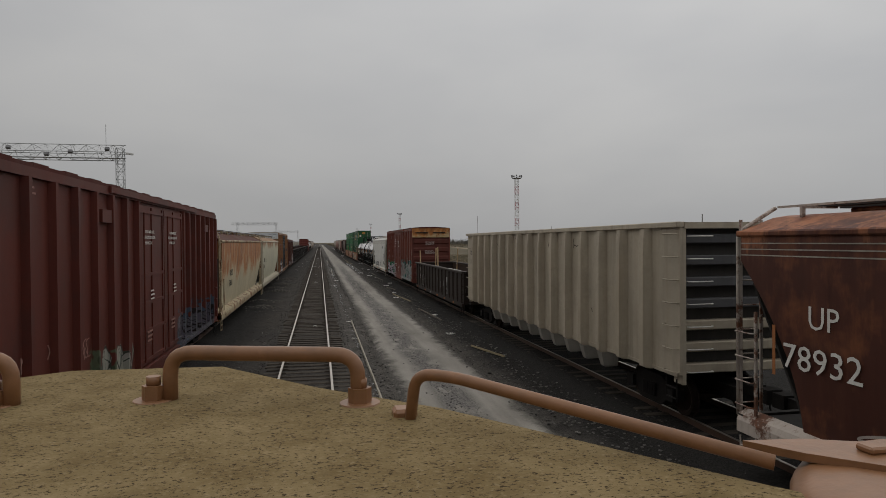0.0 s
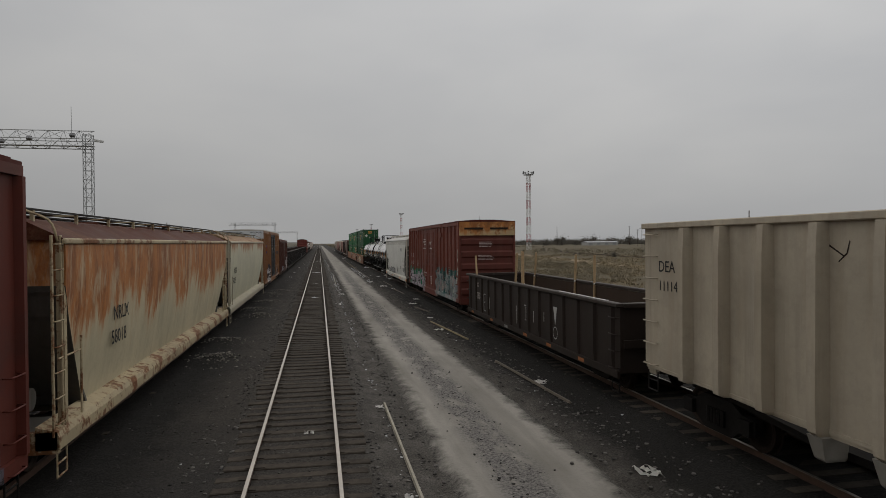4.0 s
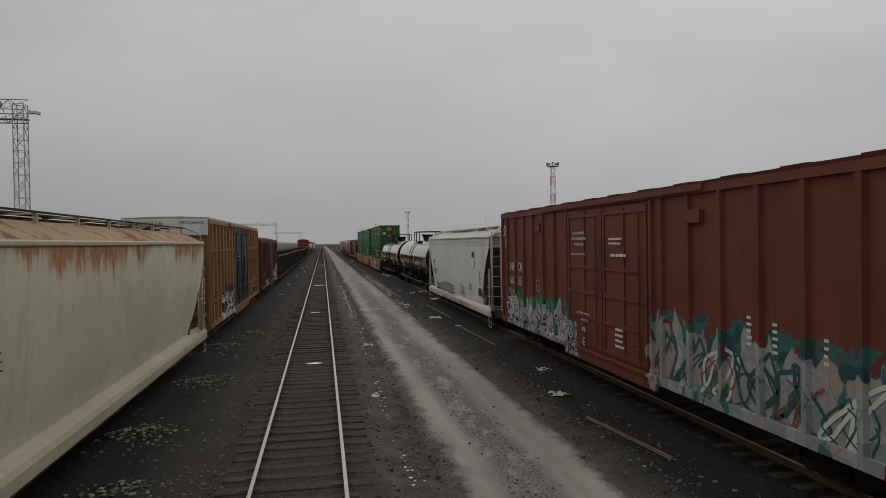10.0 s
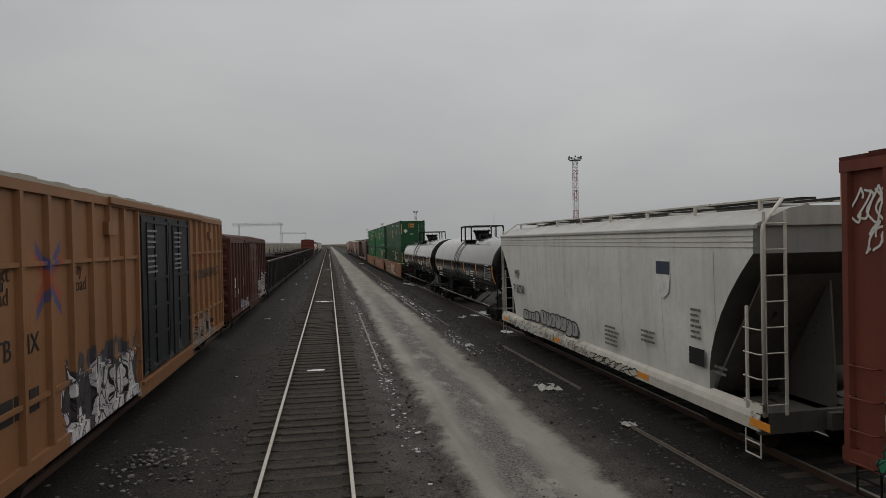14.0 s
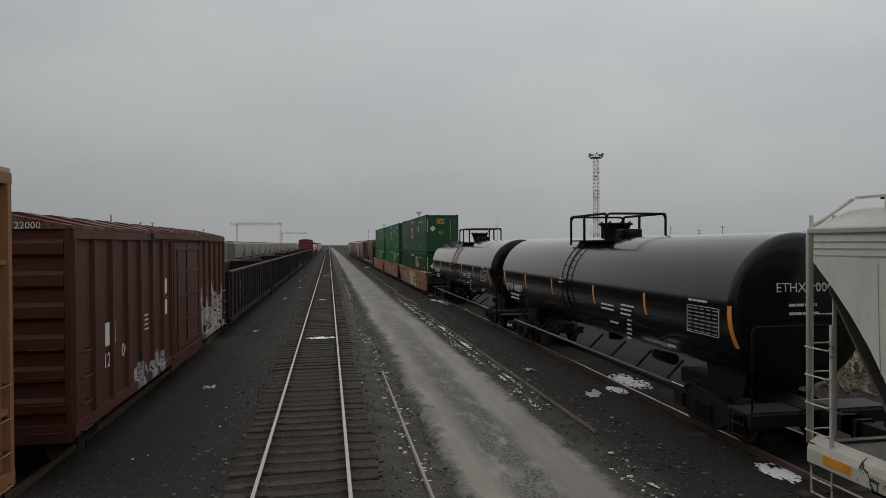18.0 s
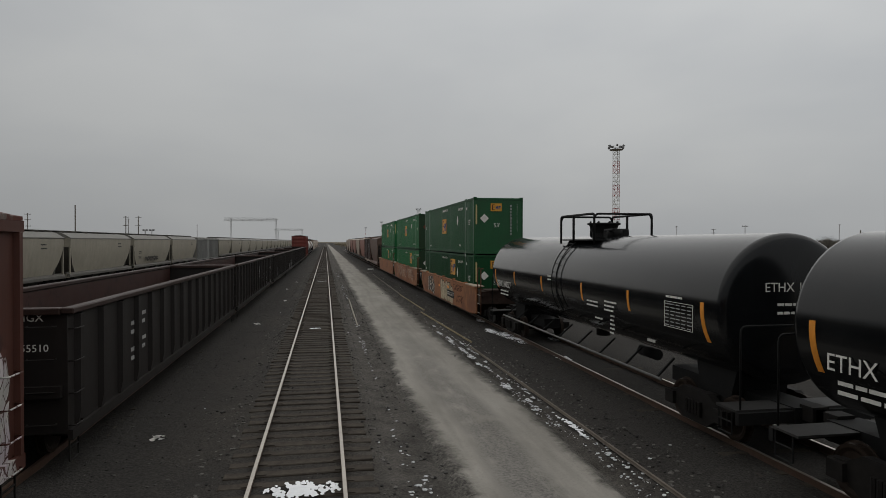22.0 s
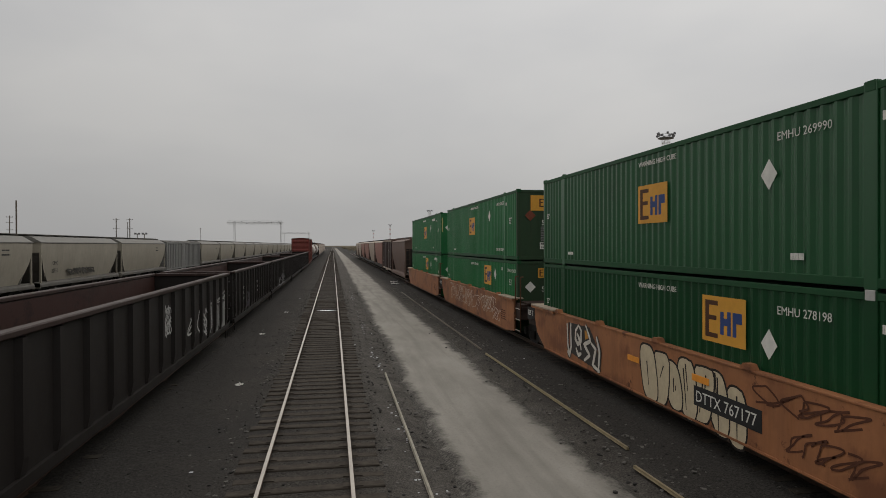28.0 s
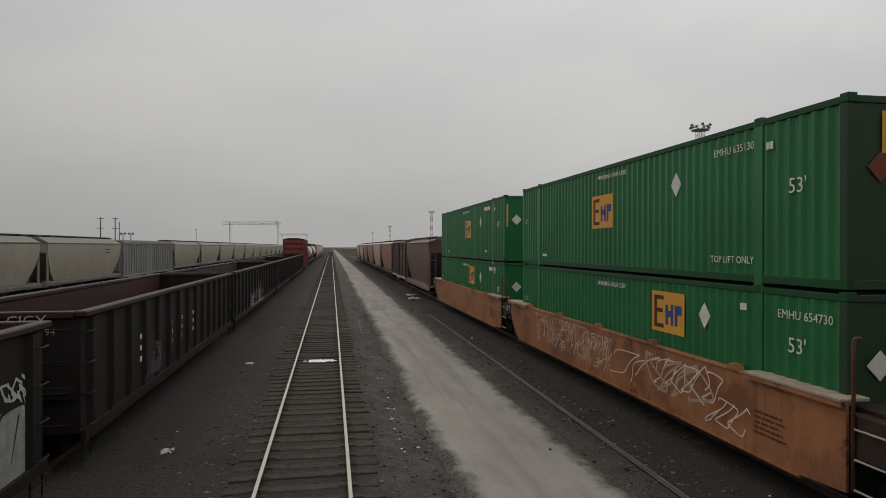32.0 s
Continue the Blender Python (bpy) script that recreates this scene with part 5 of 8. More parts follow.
scrawl(up, -1.60, (3.6 - YU, 1.35 - RAIL), (7.2 - YU, 1.9 - RAIL), M_faded, 21, 5, 0.018)

# ---------------------------------------------------------------- tall open hopper
def tall_hopper():
    M_grey = paint("stone_grey_car_paint", (0.43, 0.378, 0.295), 0.10, (0.16, 0.095, 0.055), dusty=0.4, dust=(0.27, 0.20, 0.13), grime=0.8)
    # end sheet and upper ribs much darker than the sides: shade painted in
    M_end_dark = paint("shaded_dark_end_sheet", (0.07, 0.065, 0.06), 0.05, dusty=0.15)
    M_end_navy = paint("shaded_dark_end_rib", (0.095, 0.095, 0.10), 0.05, dusty=0.15)
    M_foot = paint("dusty_grey_rib_foot", (0.27, 0.255, 0.225), 0.06, dusty=0.3)
    y0, y1, e, w = 11.9, 30.95, 4.5 - RAIL, 1.53
    mid, half = (y0 + y1) / 2, (y1 - y0) / 2
    c = thing("open_hopper", "tall stone-grey open-top hopper car with vertical side ribs", "open hopper", (RIGHT, mid, RAIL), "parked open hoppers")
    for s in (-1, 1):
        low = [(-half + 0.9, 1.15), (-half + 3.2, 1.08), (-half + 4.6, 1.05), (half - 4.6, 1.05), (half - 3.2, 1.08), (half - 0.9, 1.15)]
        out = [(-half + 0.02, e - 0.05), (-half + 0.02, 1.15)] + low + [(half - 0.02, 1.15), (half - 0.02, e - 0.05)]
        a, b = sorted((s * (w - 0.06), s * w))
        part("side_sheet", prism_x(out, a, b), M_grey, c)
        part("top_chord", soft_box(*sorted((s * (w - 0.1), s * (w + 0.09))), -half, half, e - 0.12, e, 0.015), M_grey, c)
        part("side_sill", boxes((*sorted((s * (w + 0.002), s * (w + 0.018))), -half + 0.1, half - 0.1, 1.10, 1.17)), M_grey, c)
        inner, outer, foot = None, None, None
        for i in range(15):
            y = 13.13 + 1.145 * i - mid
            deep = 2 <= i <= 11
            src = inner if deep else outer
            if src is None:
                bm = bmesh.new()
                zb = 1.06 if deep else 1.08
                levels = [(zb, 0.15 if deep else 0.10, 0.075), (zb + 0.05, 0.215, 0.085), (zb + 0.34, 0.23, 0.09), (e - 0.6, 0.215, 0.085), (e - 0.13, 0.185, 0.08)]
                skin(bm, [[(s * (w - 0.01), -hw - 0.025, z), (s * (w + d), -hw, z), (s * (w + d), hw, z), (s * (w - 0.01), hw + 0.025, z)] for z, d, hw in levels])
                src = part("side_rib", bm, M_grey, c)
                src.location = (0, y, 0)
                if deep:
                    inner = src
                else:
                    outer = src
            else:
                share("side_rib", src, c, (0, y, 0))
            if deep and foot is None:
                bm = bmesh.new()
                skin(bm, [[(s * (w - 0.30), -hw, z), (s * (w + d), -hw, z), (s * (w + d), hw, z), (s * (w - 0.30), hw, z)] for z, d, hw in ((0.68, 0.04, 0.09), (0.72, 0.08, 0.105), (1.056, 0.17, 0.15))])
                foot = part("rib_foot", bm, M_foot, c, "darker grey tapered rib foot below the side")
                foot.location = (0, y, 0)
            elif deep:
                share("rib_foot", foot, c, (0, y, 0))
        for sy in (-1, 1):
            ladder(c, s * (w + 0.0), sy * (half - 0.32) - 0.24, sy * (half - 0.32) + 0.24, 1.2, e - 0.25, 7, M_grey, s * 0.1, False)
            step_iron(c, s * w, sy * (half - 0.35), 1.05, M_steel)
        bars(c, (s * (w + 0.003), -half + 3.9, 1.7), s * 90, M_black_ink, 3, 0.5, 0.16, 0.07, seed=50)
    for sy in (-1, 1):
        a, b = sorted((sy * (half - 0.42), sy * (half - 0.36)))
        part("end_sheet", boxes((-w + 0.06, w - 0.06, a, b, 1.1, e - 0.02)), M_end_dark, c)
        first = None
        for i in range(7):
            z = 1.25 + i * (e - 1.6) / 6
            if first is None:
                y = sy * (half - 0.36)
                first = part("end_rib", soft_box(-w + 0.02, w - 0.02, *sorted((y, y + sy * 0.24)), -0.1, 0.1, 0.02), M_grey, c)
                first.location = (0, 0, z)
            else:
                rib = share("end_rib", first, c, (0, 0, z)) if i < 3 else part("end_rib", soft_box(-w + 0.02, w - 0.02, *sorted((y, y + sy * 0.24)), -0.1, 0.1, 0.02), M_end_navy, c)
                rib.location = (0, 0, z)
        for xa in (-w + 0.062, w - 0.14):
            part("corner_post", boxes((xa, xa + 0.078, *sorted((sy * (half - 0.36), sy * (half - 0.02))), 0.95, e - 0.13)), M_grey, c)
        part("end_chord", boxes((-w + 0.1, w - 0.1, *sorted((sy * (half - 0.4), sy * half)), e - 0.14, e - 0.01)), M_grey, c)
        end_ladder(c, -w + 0.2, -w + 0.75, sy * (half - 0.08), sy, 1.2, e - 0.3, 7, M_white, False)
        coupler(c, sy * half, sy)
        truck(c, sy * (half - 2.0))
    part("hopper_floor", prism_x([(-half + 0.4, 1.2), (-half + 4.6, 0.82), (half - 4.6, 0.82), (half - 0.4, 1.2), (half - 0.4, 1.12), (half - 4.6, 0.7), (-half + 4.6, 0.7), (-half + 0.4, 1.12)], -w + 0.3, w - 0.3), M_steel, c)
    part("centre_sill", boxes((-0.3, 0.3, -half, half, 0.55, 0.85)), M_steel, c)
    # torn dents under the rim
    M_gash = plain("black_rust_gash", (0.022, 0.014, 0.010), 0.85)
    for y, z, pts in ((17.47, 3.9, ((0.0, 0.28), (0.03, 0.14), (0.02, 0.02), (-0.04, 0.1), (-0.22, 0.06), (-0.38, 0.1), (-0.46, 0.13))), (19.52, 3.78, ((0.06, 0.3), (0.0, 0.16), (-0.05, 0.02))), (19.2, 3.86, ((0.0, 0.0), (-0.12, 0.02))),
                      (23.0, 4.0, ((0.08, 0.26), (-0.05, 0.1), (-0.1, 0.0))), (25.6, 3.88, ((0.4, 0.34), (0.1, 0.2), (-0.25, 0.0))), (25.35, 3.8, ((0.1, 0.0), (-0.05, 0.12), (-0.1, 0.3))), (16.2, 2.2, ((0.0, 0.0), (0.03, 0.07), (0.1, 0.1)))):
        bm = bmesh.new()
        ribbon(bm, -w - 0.004, pts, 0.014)
        part("dent", bm, M_gash, c).location = (0, y - mid, z - RAIL)
    lettering("DEA", 0.34, c, (-w - 0.006, 30.35 - mid, 3.45 - RAIL), -90, M_black_ink)
    lettering("11114", 0.30, c, (-w - 0.006, 30.35 - mid, 3.05 - RAIL), -90, M_black_ink)
    for y in (23.94, 19.19):
        part("reflector", soft_box(-w - 0.018, -w - 0.002, -0.07, 0.07, -0.3, 0.3, 0.002), plain("faded_orange_stripe", (0.36, 0.14, 0.05), 0.7), c).location = (0, y - mid, 1.55 - RAIL)
    return c


tall_hopper()

# ---------------------------------------------------------------- gondolas
def gondola(name, label, xc, y0, y1, top, mats, posts, post_out=0.11, tag_rows=True, group="parked gondolas"):
    m_out, m_in, m_chord = mats
    mid, half, w, e = (y0 + y1) / 2, (y1 - y0) / 2, 1.42, top - RAIL
    c = thing(name, label, "gondola car", (xc, mid, RAIL), group)
    part("floor", boxes((-w, w, -half + 0.1, half - 0.1, 0.80, 0.90)), m_in, c)
    for s in (-1, 1):
        part("side_wall", boxes((*sorted((s * (w - 0.04), s * (w + 0.02))), -half + 0.06, half - 0.06, 0.62, e - 0.1)), m_out, c)
        part("inside_lining", boxes((*sorted((s * (w - 0.05), s * (w - 0.043))), -half + 0.16, half - 0.16, 0.905, e - 0.11)), m_in, c)
        part("top_chord", soft_box(*sorted((s * (w - 0.07), s * (w + 0.14))), -half, half, e - 0.085, e + 0.02, 0.02), m_chord, c)
        part("side_sill", boxes((*sorted((s * (w + 0.022), s * (w + 0.10))), -half + 0.06, half - 0.06, 0.50, 0.68)), m_out, c)
        first = None
        for i in range(posts):
            y = -half + 0.5 + i * (2 * half - 1.0) / (posts - 1)
            if first is None:
                bm = bmesh.new()
                skin(bm, [[(s * (w + 0.015), -0.15, z), (s * (w + d), -0.085, z), (s * (w + d), 0.085, z), (s * (w + 0.015), 0.15, z)] for z, d in ((0.685, 0.06), (0.95, post_out), (e - 0.12, post_out))])
                first = part("side_post", bm, m_out, c)
                first.location = (0, y, 0)
            else:
                share("side_post", first, c, (0, y, 0))
        for sy in (-1, 1):
            ladder(c, s * (w + 0.02), sy * (half - 0.3) - 0.2, sy * (half - 0.3) + 0.2, 0.75, e - 0.35, 4, m_out, s * 0.12, False)
            step_iron(c, s * (w + 0.03), sy * (half - 0.3), 0.55, M_steel)
    for sy in (-1, 1):
        part("end_wall", boxes((-w + 0.04, w - 0.04, *sorted((sy * (half - 0.14), sy * (half - 0.06))), 0.62, e - 0.08)), m_out, c)
        part("end_chord", soft_box(-w + 0.07, w - 0.07, *sorted((sy * (half - 0.2), sy * (half + 0.03))), e - 0.10, e + 0.018, 0.015), m_chord, c)
        part("end_rib", boxes((-w + 0.06, w - 0.06, *sorted((sy * (half - 0.06), sy * (half + 0.03))), 1.25, 1.45)), m_out, c)
        end_ladder(c, w - 0.6, w - 0.15, sy * (half - 0.04), sy, 0.8, e - 0.3, 4, m_out, False)
        coupler(c, sy * half, sy)
        truck(c, sy * (half - 2.0))
    part("centre_sill", prism_x([(-half, 0.55), (-3.5, 0.38), (3.5, 0.38), (half, 0.55), (half, 0.8), (-half, 0.8)], -0.3, 0.3), M_steel, c)
    return c


M_gon = paint("sooty_black_gondola_paint", (0.0138, 0.0110, 0.0098), 0.12, (0.030, 0.016, 0.0115), dusty=0.22, dust=(0.030, 0.026, 0.0235),
              tags=[((176.0, 0.8), (182.0, 1.8), (0.26, 0.26, 0.26), (0.015, 0.013, 0.012), (0.03, 0.025, 0.022), 0.6), ((155.5, 1.0), (157.0, 1.9), (0.12, 0.12, 0.12), (0.03, 0.025, 0.022), (0.03, 0.025, 0.022))])
M_gon_in = paint("rust_brown_gondola_inside", (0.040, 0.0155, 0.0120), 0.35, (0.030, 0.0115, 0.009), dusty=0.1, dust=(0.03, 0.018, 0.015))
M_gon_rim = paint("worn_gondola_rim", (0.030, 0.0155, 0.0125), 0.25, (0.060, 0.040, 0.033), dusty=0.25, dust=(0.045, 0.034, 0.03))
gons = []
M_chalk_grey = plain("worn_grey_stencil", (0.30, 0.30, 0.29), 0.8)
for a, b, n in ((108.3, 128.4, 17), (129.3, 150.3, 17), (151.7, 168.6, 15), (169.5, 191.0, 17), (191.9, 213.0, 17), (213.9, 240.2, 18)):
    gons.append(gondola("gondola_car", "long sooty black gondola, empty, with rust-brown inside", LEFT, a, b, 2.97, (M_gon, M_gon_in, M_gon_rim), n))
lettering("CIGX", 0.19, gons[0], (0.61, -9.999, 2.76 - RAIL), 0, M_white)
lettering("555510", 0.18, gons[0], (0.61, -9.999, 2.24 - RAIL), 0, M_white)
lettering("CIGX", 0.27, gons[2], (0.28, -8.488, 2.745 - RAIL), 0, M_chalk_grey)
lettering("94", 0.17, gons[2], (0.86, -8.399, 2.57 - RAIL), 0, M_chalk_grey)
for y, z in ((112.0, 2.3), (112.9, 2.45), (112.0, 1.7), (112.9, 1.85)):
    bars(gons[0], (1.445, y - 118.35, z - RAIL), 90, M_chalk_grey, 2, 0.34, 0.2, 0.09, seed=int(y * 10))
M_gon_spray = plain("white_spray_paint", (0.42, 0.42, 0.41), 0.8, 0, 0.2, 4)
M_gon_fill = plain("grey_spray_fill", (0.22, 0.22, 0.215), 0.8, 0, 0.4, 5)
for k, (p, q, lo, hi, n, thick) in enumerate(((139.9, 140.65, 1.95, 2.55, 5, 0.02), (139.95, 140.6, 1.7, 2.2, 4, 0.025), (142.85, 143.7, 1.3, 1.9, 2, 0.028), (144.3, 145.75, 0.95, 1.97, 2, 0.034),
                                              (144.9, 145.9, 1.0, 1.95, 2, 0.03), (146.2, 146.6, 0.95, 2.25, 3, 0.03), (147.7, 148.35, 1.92, 2.12, 4, 0.016), (148.8, 149.6, 1.95, 2.3, 5, 0.018), (149.3, 149.6, 1.4, 2.1, 2, 0.012))):
    scrawl(gons[1], 1.446, (p - 139.6, lo - RAIL), (q - 139.6, hi - RAIL), M_gon_spray, 80 + k, n, thick)
bubble_word(gons[1], 1.443, (147.3 - 139.6, 0.85 - RAIL), (149.5 - 139.6, 1.98 - RAIL), 3, M_gon_fill, M_gon, 87, 1)
for y in (154.4, 155.3, 158.2, 159.4, 161.0):
    bars(gons[2], (1.445, y - 160.15, 2.1 - RAIL), 90, M_white, 3, 0.2, 0.26, 0.12, seed=int(y * 10))

M_gr = paint("dull_black_gondola_paint", (0.024, 0.0165, 0.013), 0.10, (0.05, 0.022, 0.014), dusty=0.08, dust=(0.06, 0.05, 0.045))
M_gr_in = paint("rust_tan_gondola_inside", (0.040, 0.023, 0.014), 0.3, (0.055, 0.03, 0.018), dusty=0.2, dust=(0.06, 0.04, 0.026))
gr = gondola("gondola_car", "black gondola with chalk marks and wooden stakes standing in its pockets", RIGHT, 32.3, 48.75, 2.55, (M_gr, M_gr_in, paint("black_gondola_rim", (0.034, 0.025, 0.021), 0.15, (0.08, 0.07, 0.062), dusty=0.2)), 15, 0.09)
YG = 40.525
M_faded_stencil = plain("faded_stencil_paint", (0.40, 0.36, 0.33), 0.8, 0, 0.4, 14)
for text, size, y, z in (("F X G", 0.32, 47.12, 2.0), ("912903", 0.44, 47.2, 1.46)):
    ob = lettering(text, size, gr, (-1.448, y - YG, z - RAIL), -90, M_faded_stencil)
    ob.matrix_basis = ob.matrix_basis @ Matrix.Diagonal((0.60, 1, 1, 1))
M_chalk = plain("thin_chalk_line", (0.42, 0.42, 0.40), 0.8, 0, 0.3)


def chalk_ring(y, z, r):
    bm = bmesh.new()
    k = 22
    skin(bm, [[(-1.450, rr * math.cos(i * math.tau / k), rr * math.sin(i * math.tau / k)) for i in range(k)] for rr in (r, r * 0.86)], cap=False)
    part("chalk_ring", bm, M_chalk, gr).location = (0, y - YG, z - RAIL)


for y, z in ((41.7, 1.47), (36.8, 1.22)):
    chalk_ring(y, z, 0.2)
part("chalk_triangle", prism_x([(-0.16, 0.26), (0.16, 0.26), (0.0, -0.30)], -1.452, -1.446), M_chalk, gr).location = (0, 36.8 - YG, 1.78 - RAIL)
for y, z, a, b in ((45.72, 1.39, 0.035, 0.76), (45.58, 1.76, 0.27, 0.035), (45.6, 1.40, 0.2, 0.03), (45.58, 1.02, 0.28, 0.035), (45.0, 1.42, 0.03, 0.5), (44.74, 1.42, 0.03, 0.5), (44.87, 1.66, 0.26, 0.03), (44.87, 1.44, 0.24, 0.03), (43.9, 1.66, 0.36, 0.035),
                   (42.8, 1.65, 0.36, 0.03), (42.79, 1.48, 0.03, 0.33), (41.78, 1.53, 0.05, 0.05), (41.63, 1.53, 0.05, 0.05), (41.7, 1.38, 0.14, 0.03), (40.82, 1.37, 0.03, 0.66), (40.66, 1.05, 0.32, 0.03), (39.7, 1.81, 0.36, 0.04), (39.72, 1.55, 0.025, 0.5), (39.62, 1.29, 0.3, 0.03), (38.88, 1.5, 0.025, 0.4), (37.84, 1.6, 0.03, 0.32)):
    part("chalk_mark", boxes((-1.452, -1.446, -a / 2, a / 2, -b / 2, b / 2)), M_chalk, gr).location = (0, y - YG, z - RAIL)
M_crust_rim = plain("thin_rim_snow", (0.50, 0.49, 0.47), 0.85, 0, 0.3, 5)
M_rusty_tape = plain("grimy_orange_tape", (0.34, 0.13, 0.05), 0.7, 0, 0.35, 8)
part("snow_ridge", soft_box(-1.49, -1.43, -3.6, -0.2, 0, 0.02, 0.008), M_crust_rim, gr).location = (0, 36.6 - YG, 2.572 - RAIL)
for i, y in enumerate((47.6, 44.2, 42.0, 39.6, 37.2, 34.6)):
    part("reflector", soft_box(-1.528, -1.521, -0.2, 0.2, -0.05, 0.05, 0.002), M_rusty_tape if i != 2 else M_chalk_grey, gr).location = (0, y - YG, 0.78 - RAIL)
M_wood = plain("weathered_pine", (0.40, 0.28, 0.16), 0.8, 0, 0.3, 9)


def stake(x, y, top, lean, wide=0.038):
    ob = thing("wooden_stake", "weathered pine stake standing upright in a gondola", "stake", (RIGHT + x, y, 0.90 + RAIL), "wooden stakes in the gondola")
    part("post", soft_box(-wide, wide, -wide * 0.9, wide * 0.9, 0, top - 1.1, 0.006), M_wood, ob)
    part("lashing", rods([((-wide * 1.3, -wide * 1.3, 1.42), (wide * 1.3, wide * 1.3, 1.46))], 0.035, 6), M_white, ob)
    ob.rotation_euler = (lean[0], lean[1], 0)


for x, y, top, lean in ((-1.30, 47.32, 3.5, (-0.20, 0.0)), (1.33, 47.07, 3.65, (0.22, 0.0)), (-1.29, 41.70, 3.7, (0.12, 0.02)), (-1.29, 40.58, 3.76, (0.0, 0.0)), (-1.29, 40.46, 3.74, (-0.02, 0.0)), (1.33, 42.0, 3.6, (0.10, 0.0)), (1.33, 40.08, 3.6, (0.04, 0.0))):
    stake(x, y, top, lean)

# ---------------------------------------------------------------- tank cars
def tank_paint():
    n = Nodes("glossy_black_tank_paint", 0.2)
    n.b.inputs["Specular IOR Level"].default_value = 0.30
    col = n.mix(n.step(n.noise(0.8, 5.0), 0.3, 0.75), (0.004, 0.0045, 0.005), (0.010, 0.011, 0.012))
    col = n.mix(n.math("MULTIPLY", n.step(n.noise(2.0, 5.0, 0.7, (1, 1, 0.12)), 0.5, 0.85), 0.06), col, (0.10, 0.095, 0.085))
    return n.done(col, n.math("MULTIPLY_ADD", n.noise(0.9, 5.0, 0.6, (1, 0.5, 1)), 0.10, 0.10))


M_tank = tank_paint()
M_dim_white = plain("dull_white_stencil", (0.34, 0.34, 0.33), 0.8)
M_tank_fit = plain("black_tank_fittings", (0.009, 0.009, 0.009), 0.75, 0.0, 0.3)
M_sill = plain("worn_grey_sill_steel", (0.15, 0.147, 0.14), 0.6, 0.2, 0.4, 6)
M_grating = plain("grimy_grating", (0.035, 0.034, 0.033), 0.65, 0.2, 0.3, 6)


